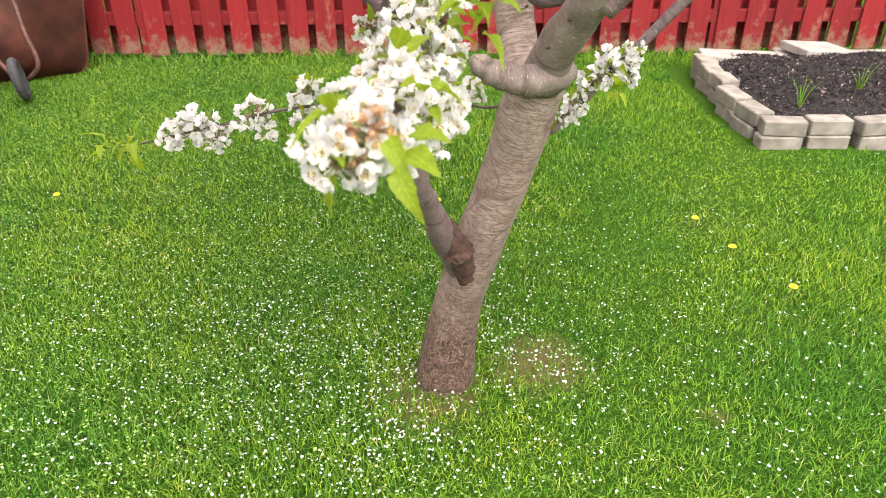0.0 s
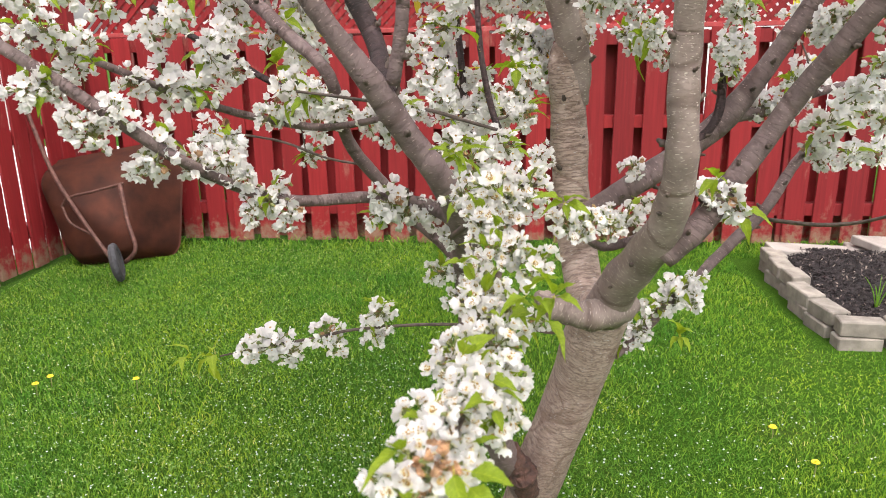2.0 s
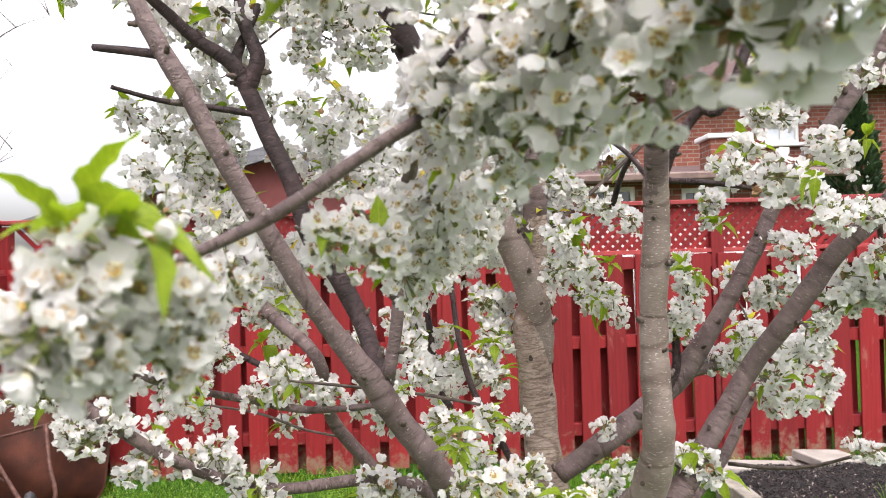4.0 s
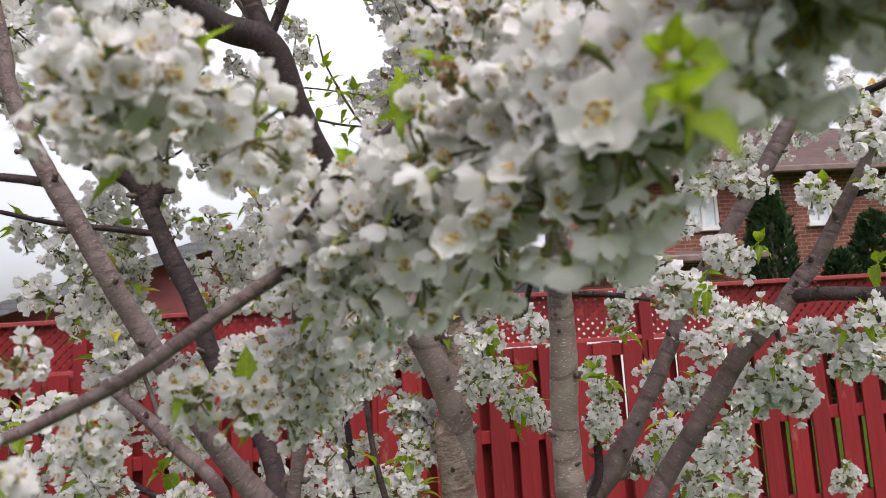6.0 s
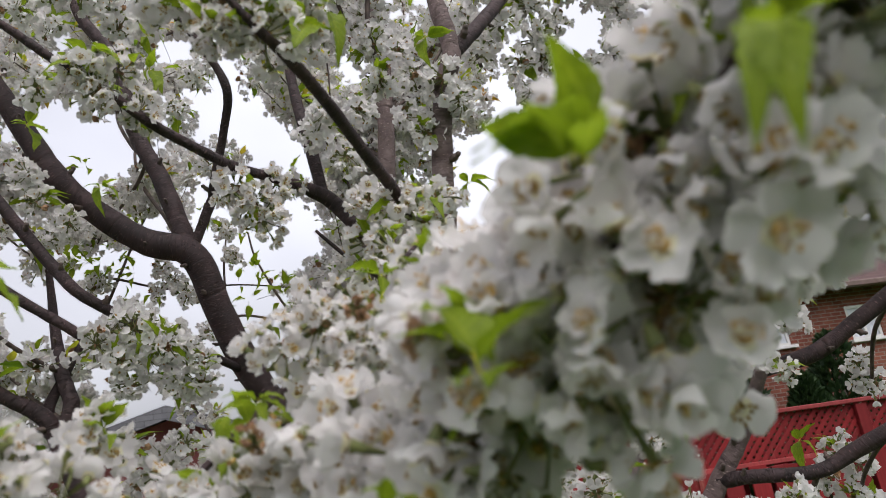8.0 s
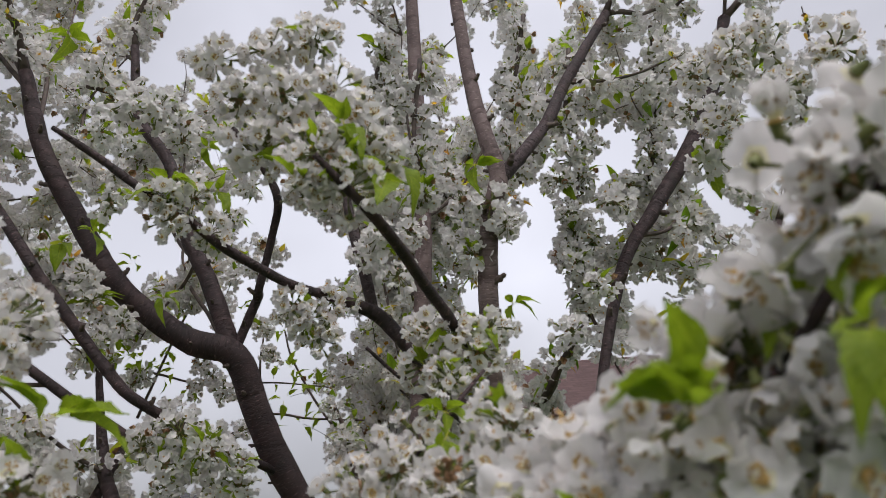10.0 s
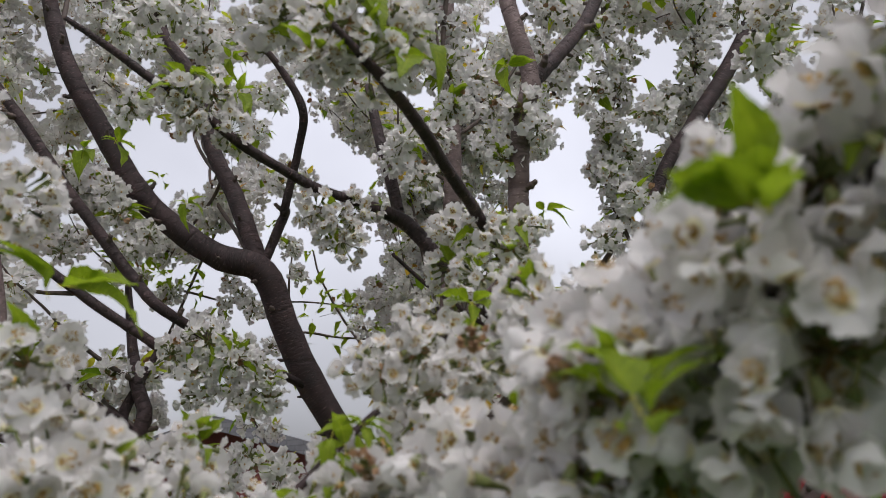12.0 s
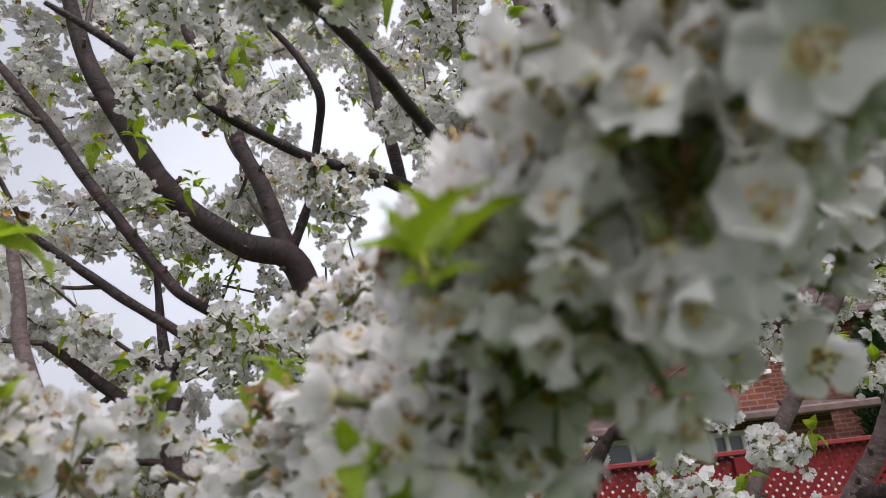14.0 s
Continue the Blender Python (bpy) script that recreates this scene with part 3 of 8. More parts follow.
def brick_house():
    h = thing("house", (6.5, 13.5, 0), "two-storey red brick house with a brown shingle hip roof", "house")
    holes = [(2.25, 3.4, 3.2, 3.88), (5.92, 6.55, 3.36, 4.08), (8.35, 8.85, 3.35, 4.0), (10.2, 10.9, 3.3, 4.0)]
    wall_with_openings("wall", 0.9, 14.0, 13.0, 0.0, 4.42, 0.25, holes, MAT_BRICK, h)
    for name, x in (("side_wall", 0.9), ("side_wall", 13.75)):
        part(name, box_bm(0.25, 8.0, 4.42), MAT_BRICK, h, m=Matrix.Translation((x + 0.125, 17.25, 0)))
    for a, b, c, d in holes:
        window(h, a, b, 13.0, c, d)
    part("room_back", box_bm(12.5, 0.1, 4.2), MAT_GUTTER, h, m=Matrix.Translation((7.4, 14.6, 0)))
    e, top, o = 4.42, 6.6, 0.4
    A, B, C, D = (0.9 - o, 13 - o, e), (14 + o, 13 - o, e), (14 + o, 21.25 + o, e), (0.9 - o, 21.25 + o, e)
    R1, R2 = (5.2, 17.1, top), (9.9, 17.1, top)
    roof = slab_part("roof", (A, B, R2, R1), 0.12, MAT_SHINGLE, h)
    slab_part("roof_side", (D, A, R1), 0.12, MAT_SHINGLE, h)
    slab_part("roof_side", (B, C, R2), 0.12, MAT_SHINGLE, h)
    slab_part("roof_back", (C, D, R1, R2), 0.12, MAT_SHINGLE, h)
    part("gutter", box_bm(14.0, 0.13, 0.12, 0.02), MAT_GUTTER, h, "dark brown gutter", Matrix.Translation((7.45, 12.53, 4.28)))
    for q0, q1 in ((A, R1), (B, R2)):
        a, b = Vector(q0), Vector(q1)
        steps = [tuple(a.lerp(b, s / 4) + Vector((0, 0, 0.03))) + (0.05,) for s in range(5)]
        part("hip_cap", tube("hip_cap", steps, MAT_WHITE, 6, 2, 0.0), None, h, "pale hip flashing")
    for x, z in ((8.9, 5.35), (6.6, 5.1)):
        part("roof_vent", box_bm(0.35, 0.3, 0.14, 0.03), MAT_GUTTER, h, m=Matrix.Translation((x, 13 - o + (z - e) / (top - e) * 4.5, z)))
    part("downpipe", tube("downpipe", [(7.72, 12.9, 0.1, 0.04), (7.72, 12.9, 2.0, 0.04), (7.72, 12.9, 4.2, 0.04)], MAT_WHITE, 8, 2, 0.0), None, h, "pale downpipe")


def low_extension():
    h = thing("sunroom", (2.6, 10.5, 0), "low brick extension with sliding windows and a shallow roof", "house")
    holes = [(1.35, 2.42, 1.72, 2.30), (3.0, 3.62, 1.72, 2.26)]
    wall_with_openings("wall", 0.2, 4.5, 9.0, 0.0, 2.42, 0.22, holes, MAT_BRICK, h)
    for a, b, c, d in holes:
        window(h, a, b, 9.0, c, d, 3)
    for k in range(6):
        part("panel", box_bm(0.69, 0.03, 1.70, 0.006), MAT_WHITE, h, "white panel under the windows", Matrix.Translation((0.6 + 0.705 * k, 8.982, 0)))
    for x in (0.2, 4.28):
        part("side_wall", box_bm(0.22, 3.7, 2.42), MAT_BRICK, h, m=Matrix.Translation((x + 0.11, 11.1, 0)))
    part("room_back", box_bm(4.0, 0.1, 2.3), MAT_GUTTER, h, m=Matrix.Translation((2.35, 10.4, 0)))
    slab_part("roof", ((-0.1, 8.65, 2.42), (4.9, 8.65, 2.42), (4.9, 12.98, 3.0), (-0.1, 12.98, 3.0)), 0.1, MAT_SHINGLE, h)
    part("gutter", box_bm(5.0, 0.1, 0.1, 0.02), MAT_GUTTER, h, m=Matrix.Translation((2.4, 8.6, 2.32)))
    part("chimney", box_bm(0.5, 0.4, 0.42, 0.01), MAT_BRICK, h, m=Matrix.Translation((3.75, 9.5, 2.5)))
    part("chimney_cap", box_bm(0.6, 0.5, 0.06, 0.01), MAT_WHITE, h, m=Matrix.Translation((3.75, 9.5, 2.92)))


def far_house():
    h = thing("house", (-5, 14.5, 0), "dark red gabled house end with a dark grey roof", "house")
    bm = bmesh.new()
    prof = [(-7.6, 0), (-0.6, 0), (-0.6, 2.7), (-3.1, 3.55), (-7.6, 2.42)]
    f = [bm.verts.new((x, 14.0, z)) for x, z in prof]
    b = [bm.verts.new((x, 21.0, z)) for x, z in prof]
    bm.faces.new(f), bm.faces.new(list(reversed(b)))
    for i in range(5):
        bm.faces.new([f[i], b[i], b[(i + 1) % 5], f[(i + 1) % 5]])
    part("wall", bm, MAT_SIDING, h)
    slab_part("roof", ((-7.95, 13.5, 2.42), (-3.1, 13.5, 3.74), (-3.1, 21.2, 3.74), (-7.95, 21.2, 2.42)), 0.14, MAT_GREYROOF, h)
    slab_part("roof", ((-3.1, 13.5, 3.74), (-0.3, 13.5, 2.78), (-0.3, 21.2, 2.78), (-3.1, 21.2, 3.74)), 0.14, MAT_GREYROOF, h)
    slab_part("fascia", ((-7.95, 13.48, 2.16), (-3.1, 13.48, 3.48), (-3.1, 13.48, 3.72), (-7.95, 13.48, 2.40)), 0.03, MAT_GREYROOF, h, "dark grey fascia board")
    slab_part("fascia", ((-3.1, 13.48, 3.48), (-0.3, 13.48, 2.52), (-0.3, 13.48, 2.76), (-3.1, 13.48, 3.72)), 0.03, MAT_GREYROOF, h, "dark grey fascia board")


# made-up wall and paving, added so that the side fence's gaps look bright
def added_pale_backing():
    w = new("wall_west", finish(box_bm(0.25, 14, 2.6, 0.01), "wall_west", MAT_CONCRETE))
    w.location = (-7.4, 3.0, 0)
    tagged(w, "added pale wall that brightens the gaps in the side fence", "wall", kind="structure")
    p = new("pavement", finish(box_bm(3.8, 14, 0.03), "pavement", MAT_CONCRETE))
    p.location = (-5.3, 3.0, 0)
    tagged(p, "added pale paving that brightens the gaps in the side fence", "pavement", kind="structure")


def leaf_cloud(name, n, place, size, material, seed):
    """Many small leaf blades; place(rng) gives a point and an outward direction."""
    rng = np.random.RandomState(seed)
    verts, faces = [], []
    for i in range(n):
        c, d = place(rng)
        d = np.array(d) + rng.normal(0, 0.35, 3)
        d /= np.linalg.norm(d) + 1e-6
        s = np.cross(d, rng.normal(0, 1, 3))
        s /= np.linalg.norm(s) + 1e-6
        L = size * rng.uniform(0.6, 1.3)
        c = np.array(c)
        k = len(verts)
        verts += [c, c + d * L * 0.5 + s * L * 0.22, c + d * L, c + d * L * 0.5 - s * L * 0.22]
        faces.append((k, k + 1, k + 2, k + 3))
    return mesh_of(name, np.array(verts), faces, material)


def conifer(x, y, height, radius, seed):
    root = thing("conifer", (x, y, 0), "dark green clipped columnar conifer beside the brick house", "tree", "conifers by the house")
    part("trunk", tube("trunk", [(x, y, 0, 0.08), (x, y, height * 0.5, 0.05), (x, y, height * 0.97, 0.01)], MAT_TWIG, 8, 3), None, root)

    def place(rng):
        z = rng.uniform(0.05, 1)
        a = rng.uniform(0, 2 * math.pi)
        r = radius * (1 - z ** 2.6) ** 0.6 * (0.75 + 0.3 * noise.noise(Vector((math.cos(a) * 2, math.sin(a) * 2, z * 5 + seed)))) * rng.uniform(0.72, 1.05)
        return (x + math.cos(a) * r, y + math.sin(a) * r, z * height), (math.cos(a) * 0.6, math.sin(a) * 0.6, 0.8)

    ob = part("crown", leaf_cloud("crown", 5200, place, 0.15, MAT_YEW, seed), None, root)
    tagged(ob, kind="stuff")


def bare_tree(x, y, seed):
    root = thing("bare_tree", (x, y, 0), "leafless grey tree with fine twigs in the distance", "tree")
    rng = random.Random(seed)
    part("trunk", tube("trunk", [(x, y, 0, 0.14), (x + 0.1, y, 2.0, 0.11), (x, y, 4.6, 0.05), (x + 0.1, y, 6.6, 0.01)], MAT_TWIG, 8, 4), None, root)
    for i in range(16):
        z = rng.uniform(1.8, 5.6)
        a, ln = rng.uniform(0, 6.28), rng.uniform(1.2, 2.4)
        p = [(x, y, z, 0.035)]
        dx, dy, dz = math.cos(a), math.sin(a), 0.8
        for s in range(1, 5):
            p.append((x + dx * ln * s / 4 + rng.uniform(-.1, .1), y + dy * ln * s / 4, z + dz * ln * s / 4 + rng.uniform(-.1, .1), 0.03 * (1 - s / 4.4)))
        limb_ob = part("limb", tube("limb", p, MAT_TWIG, 5, 3), None, root)
        for j in range(7):
            q = p[rng.randint(1, 4)]
            e = [rng.uniform(-.6, .6), rng.uniform(-.4, .4), rng.uniform(0.1, 0.8)]
            ob = new("twig", tube("twig", [(*q[:3], 0.010), (q[0] + e[0] * .5, q[1] + e[1] * .5, q[2] + e[2] * .55, 0.007), (q[0] + e[0], q[1] + e[1], q[2] + e[2], 0.003)], MAT_TWIG, 4, 2))
            under(ob, limb_ob)


brick_house()
low_extension()
far_house()
added_pale_backing()
conifer(7.05, 12.2, 3.95, 0.62, 3)
conifer(8.9, 12.0, 3.3, 0.85, 4)
conifer(7.9, 11.6, 2.6, 0.6, 6)
bare_tree(-8.4, 11.5, 2)


# ---- the cherry tree ----
TREE_AT = (0.0, 1.53, 0.0)
tree = thing("cherry_tree", TREE_AT, "cherry tree in full white blossom with young green leaves", "tree")


def unit(v):
    return v / (np.linalg.norm(v) + 1e-9)


def frame_of(d, rng):
    d = unit(d)
    s = unit(np.cross(d, rng.normal(0, 1, 3)))
    return d, s, np.cross(d, s)


def petal_grid(rows, cols):
    """A notched, cupped petal of unit length along x: points and faces."""
    pts, fs = [], []
    for i in range(rows + 1):
        s = i / rows
        w = 0.05 + (0.425 if rows > 2 else 0.44) * math.sin(min(1.0, s * 1.18) * math.pi * 0.60) ** 1.1
        if s > 0.8:
            w *= 1 - 1.9 * (s - 0.8) ** 1.3
        for j in range(cols + 1):
            q = j / cols * 2 - 1
            x = s * (1.0 - 0.10 * (1 - abs(q)) * max(0, s - 0.8) * 5) - 0.10 * q * q * s
            z = 0.16 * s * s + 0.14 * q * q * s - 0.02
            pts.append((0.08 + x * 0.92, q * w, z))
    for i in range(rows):
        for j in range(cols):
            a = i * (cols + 1) + j
            fs.append((a, a + 1, a + cols + 2, a + cols + 1))
    return np.array(pts), fs


def petal_fan():
    """A small petal of two folded quads."""
    return np.array([(0.06, 0, 0), (0.52, -0.42, 0.08), (0.97, -0.27, 0.17), (0.92, 0, 0.11), (0.97, 0.27, 0.17), (0.52, 0.42, 0.08)]), [(0, 1, 2, 3), (0, 3, 4, 5)]


def cluster_arrays(seed, flowers, detail, spread=0.042, size=0.0155, wilted=0.0):
    """A pompom of cherry flowers on stalks round a spur: verts, faces, material index."""
    rng = np.random.RandomState(seed)
    pg, pf = petal_fan() if detail == 0 else petal_grid(*((4, 4) if detail == 2 else (2, 2)))
    V, F, I = [], [], []

    def push(pts, faces, mi):
        k = sum(len(v) for v in V)
        V.append(pts)
        F.extend(tuple(a + k for a in f) for f in faces)
        I.extend(mi if isinstance(mi, list) else [mi] * len(faces))

    for n in range(flowers):
        g = (n + 0.5) / flowers
        ph = math.acos(1 - 2 * g)
        th = math.pi * (1 + 5 ** 0.5) * n + rng.uniform(-0.4, 0.4)
        out = np.array([math.sin(ph) * math.cos(th), math.sin(ph) * math.sin(th), math.cos(ph)]) + rng.normal(0, 0.2, 3)
        out = unit(out)
        c = out * spread * rng.uniform(0.45, 1.2) + np.array([0, 0, -0.006])
        face = unit(out + rng.normal(0, 0.6, 3) + np.array([0, 0, -0.12]))
        d, s, u = frame_of(face, rng)
        R = size * rng.uniform(0.82, 1.12)
        cup = rng.uniform(-0.05, 0.85)
        wilt = rng.uniform() < wilted
        for p in range(5):
            a = 2 * math.pi * (p + rng.uniform(-0.1, 0.1)) / 5
            e = s * math.cos(a) + u * math.sin(a)
            f = -s * math.sin(a) + u * math.cos(a)
            tilt = cup + rng.uniform(-0.4, 0.4) + (1.0 if wilt else 0)
            ax = e * math.cos(tilt) + d * math.sin(tilt)
            up = -e * math.sin(tilt) + d * math.cos(tilt)
            L = R * rng.uniform(0.88, 1.08)
            pts = pg.copy()
            pts[:, 2] += 0.18 * pts[:, 0] ** 2 * np.sin(pts[:, 1] * 9 + rng.uniform(0, 6)) + 0.06 * np.sin(pts[:, 0] * 9 + rng.uniform(0, 6))
            pts[:, 1] *= rng.uniform(0.85, 1.12)
            push(c + L * (pts[:, :1] * ax + pts[:, 1:2] * f + pts[:, 2:3] * up), pf, 3 if wilt else [4] * 4 + [0] * 12 if detail == 2 else 0)
        if detail == 0:
            q = 0.0011
            push(np.array([c + s * q, c - s * q, out * spread * 0.1]), [(0, 1, 2)], 2)
            e = c + d * R * 0.1
            push(np.array([e + s * R * 0.15, e + (u - s) * R * 0.12, e - (u + s) * R * 0.12]), [(0, 1, 2)], 1)
            continue
        # green calyx cup behind the petals
        m = 5
        near = [c - d * R * 0.02 + (s * math.cos(k * 2 * math.pi / m) + u * math.sin(k * 2 * math.pi / m)) * R * 0.2 for k in range(m)]
        cup_end = [c - d * R * 0.42 + (s * math.cos(k * 2 * math.pi / m) + u * math.sin(k * 2 * math.pi / m)) * R * 0.11 for k in range(m)]
        push(np.array(near + cup_end), [(k, (k + 1) % m, m + (k + 1) % m, m + k) for k in range(m)], 2)
        # stalk
        st = c - d * R * 0.25
        root = out * spread * 0.12
        bend = (st + root) / 2 + rng.normal(0, 0.002, 3)
        q = 0.0009
        ring = [s * q, u * q, -(s + u) * q]
        push(np.array([root + r for r in ring] + [bend + r for r in ring] + [st + r * 2.2 for r in ring]),
             [(0, 1, 4, 3), (1, 2, 5, 4), (2, 0, 3, 5), (3, 4, 7, 6), (4, 5, 8, 7), (5, 3, 6, 8)], 2)
        base = c + d * R * 0.02
        m = 6
        ringp = [base + (s * math.cos(k * 2 * math.pi / m) + u * math.sin(k * 2 * math.pi / m)) * R * (0.2 if detail == 2 else 0.15) for k in range(m)]
        push(np.array(ringp + [base + d * R * 0.14]), [(k, (k + 1) % m, m) for k in range(m)], 1)
        if detail == 2:
            for k in range(11):
                v = unit(d * 1.0 + (s * math.cos(k * 2.4) + u * math.sin(k * 2.4)) * rng.uniform(0.2, 0.75))
                w = unit(np.cross(v, s + u * 0.3)) * R * 0.016
                tip = base + v * R * rng.uniform(0.34, 0.62)
                push(np.array([base - w, base + w, tip + w * 0.8, tip - w * 0.8]), [(0, 1, 2, 3)], 0)
                b = R * 0.075
                push(np.array([tip + s * b, tip + u * b, tip - s * b, tip - u * b, tip + v * b * 1.6]), [(0, 1, 4), (1, 2, 4), (2, 3, 4), (3, 0, 4)], 1)
    # bud scales at the spur
    for k in range(12):
        d, s, u = frame_of(rng.normal(0, 1, 3), rng)
        L = 0.015
        push(np.array([np.zeros(3), d * L * 0.5 + s * L * 0.3, d * L, d * L * 0.5 - s * L * 0.3]), [(0, 1, 2, 3)], 3 if k % 2 else 2)
    return np.vstack(V), F, I


FLOWER_MATS = [MAT_PETAL, MAT_EYE, MAT_STEM, MAT_WILT, MAT_CLAW]
FINE = [cluster_arrays(100 + i, 20, 2, 0.037, 0.0176, 0.0) for i in range(6)]
COARSE = [cluster_arrays(200 + i, 21, 1, 0.036, 0.0178, 0.03) for i in range(7)]
FAR = [cluster_arrays(400 + i, 17, 0, 0.036, 0.0185, 0.03) for i in range(7)]
FINE_ME = [mesh_of("blossom", v, f, FLOWER_MATS, i, smooth=True) for v, f, i in FINE]
COARSE_ME = [mesh_of("blossom", v, f, FLOWER_MATS, i) for v, f, i in COARSE]


def leaf_arrays(rows=9, droop=0.35):
    """A serrated, folded leaf of unit length along x."""
    pts, fs = [], []
    for i in range(rows + 1):
        s = i / rows
        w = 0.245 * math.sin(math.pi * min(1, s * 1.01) ** 0.78) * (1 - 0.4 * s) + 0.003
        w *= 1.0 + (0.07 if i % 2 else -0.05)
        z = -droop * s * s + 0.10 * s
        for q in (-1, -0.5, 0, 0.5, 1):
            pts.append((0.1 + 0.9 * s, q * w, z + 0.45 * abs(q) * w + (0.03 * math.sin(s * 16 + q * 3) * abs(q))))
    for i in range(rows):
        for j in range(4):
            a = i * 5 + j
            fs.append((a, a + 1, a + 6, a + 5))
    k = len(pts)
    pts += [(-0.12, 0.008, 0), (-0.12, -0.008, 0), (0.12, -0.012, 0.0), (0.12, 0.012, 0.0)]
    fs.append((k, k + 1, k + 2, k + 3))
    return np.array(pts), fs


def leaf_uvs(rows, faces):
    """u along the leaf, v from edge to edge; the stalk lies on the midrib."""
    return [((i // 5) / rows, (i % 5) / 2 - 1) if i < 5 * (rows + 1) else (0.0, 0.0) for f in faces for i in f]


LEAVES = [leaf_arrays(13, d) for d in (0.2, 0.5, 0.85)]
SMALL_LEAVES = [leaf_arrays(4, d) for d in (0.15, 0.4, 0.7)]
LEAF_ME = [mesh_of("leaf", v, f, MAT_LEAF, smooth=True, uvs=leaf_uvs(13, f)) for v, f in LEAVES]


def basis(d, spin, scale, at):
    d = Vector(d).normalized()
    s = Vector((0, 0, 1)).cross(d)
    s = s.normalized() if s.length > 1e-3 else Vector((1, 0, 0))
    u = d.cross(s)
    m = Matrix((d, s, u)).transposed().to_4x4()
    return Matrix.Translation(at) @ m @ Matrix.Rotation(spin, 4, "X") @ Matrix.Scale(scale, 4)


trng = np.random.RandomState(42)
loose_v, loose_f, loose_i, loose_n = [], [], [], [0]
leaf_v, leaf_f, leaf_n = [], [], [0]


def one_leaf(at, d, size, own, spin=None):
    spin = trng.uniform(-0.6, 0.6) if spin is None else spin
    m = basis(d, spin, size, at)
    k = trng.randint(3)
    if own:
        ob = new("leaf", LEAF_ME[k])
        under(ob, tree, m)
    else:
        v, f = SMALL_LEAVES[k]
        mm = np.array(m)
        leaf_v.append(v @ mm[:3, :3].T + mm[:3, 3])
        leaf_f.extend(tuple(a + leaf_n[0] for a in q) for q in f)
        leaf_n[0] += len(v)


def tuft(at, size, own, n=None):
    for _ in range(n or trng.randint(3, 6)):
        d = trng.normal(0, 1, 3) + np.array([0, 0, 0.5])
        one_leaf(Vector(at) + Vector(unit(d)) * size * 0.25, d, size * trng.uniform(0.6, 1.1), own)


def cluster(at, r, own=True, fine=False, leaves=0.3):
    """One pompom of blossom of radius about r at a place."""
    r = min(0.056, max(0.031, r))
    s = r / 0.052
    turn = Euler(trng.uniform(0, 6.28, 3)).to_matrix().to_4x4()
    m = Matrix.Translation(at) @ turn @ Matrix.Diagonal((s, s * trng.uniform(0.85, 1.1), s * trng.uniform(0.85, 1.1), 1))
    if own:
        ob = new("blossom", FINE_ME[trng.randint(6)] if fine else COARSE_ME[trng.randint(7)])
        under(ob, tree, m)
    else:
        v, f, i = FAR[trng.randint(7)]
        mm = np.array(m)
        loose_v.append(v @ mm[:3, :3].T + mm[:3, 3])
        loose_f.append([tuple(a + loose_n[0] for a in q) for q in f])
        loose_i.extend(i)
        loose_n[0] += len(v)
    if trng.uniform() < leaves:
        tuft(at, r * trng.uniform(0.75, 1.15), own and r > 0.03)


SPUR_EYE = Vector((0.176, 0.108, 1.707))


def sprays(spots, fine=False, leaves=0.3):
    for x, y, z, r in spots:
        if (Vector((x, y, z)) - SPUR_EYE).length > 0.021:
            cluster((x, y, z), r * 1.12, True, fine, leaves if y < 0.5 else min(0.75, leaves * 1.5))


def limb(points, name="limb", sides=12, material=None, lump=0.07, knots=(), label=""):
    me = tube(name, points, material or MAT_LIMB_SHADED, sides, 6, lump, knots, seed=len(tree.children))
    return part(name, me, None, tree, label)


WILT = cluster_arrays(300, 15, 2, 0.013, 0.009, 1.0)
WILT_ME = mesh_of("withered_blossom", *WILT[:2], FLOWER_MATS, WILT[2])


def wilted_tuft(places):
    for k, at in enumerate(places):
        ob = new("withered_blossom", WILT_ME)
        under(ob, tree, Matrix.Translation(at) @ Euler((k, 2 * k, 0.5)).to_matrix().to_4x4() @ Matrix.Scale(1.0 if k == 0 else 0.4, 4))
        tagged(ob, "withered orange-brown blossom")


WOOD = []


def wood(points, name="limb", sides=12, material=None, label="", knots=()):
    limb(points, name, sides, material, 0.07, knots, label)
    WOOD.append(points)


wood([(-0.009, 1.540, -0.122, 0.1160), (-0.008, 1.538, -0.095, 0.0953), (-0.004, 1.535, -0.070, 0.0854), (0.005, 1.530, 0.024, 0.0743), (0.025, 1.500, 0.213, 0.0649), (0.064, 1.460, 0.403, 0.0597), (0.110, 1.420, 0.578, 0.0566), (0.145, 1.385, 0.718, 0.0536), (0.168, 1.350, 0.820, 0.0555), (0.183, 1.330, 0.887, 0.0515), (0.189, 1.325, 0.911, 0.0406)], "trunk", 20, MAT_TRUNK, label="lower trunk with ringed pinkish-grey cherry bark")
wood([(0.157, 1.360, 0.884, 0.0393), (0.143, 1.430, 0.967, 0.0386), (0.125, 1.460, 1.090, 0.0375), (0.117, 1.465, 1.226, 0.0354), (0.109, 1.465, 1.345, 0.0341), (0.120, 1.460, 1.390, 0.0326), (0.124, 1.455, 1.513, 0.0255), (0.126, 1.450, 1.640, 0.0222)], "limb", 16, MAT_TRUNK)
wood([(0.135, 1.462, 1.263, 0.0195), (0.127, 1.458, 1.344, 0.0289), (0.095, 1.440, 1.457, 0.0291), (0.054, 1.420, 1.544, 0.0286), (0.020, 1.400, 1.626, 0.0261), (-0.007, 1.380, 1.685, 0.0240), (-0.030, 1.367, 1.725, 0.0225)], "limb", 14, MAT_MID)
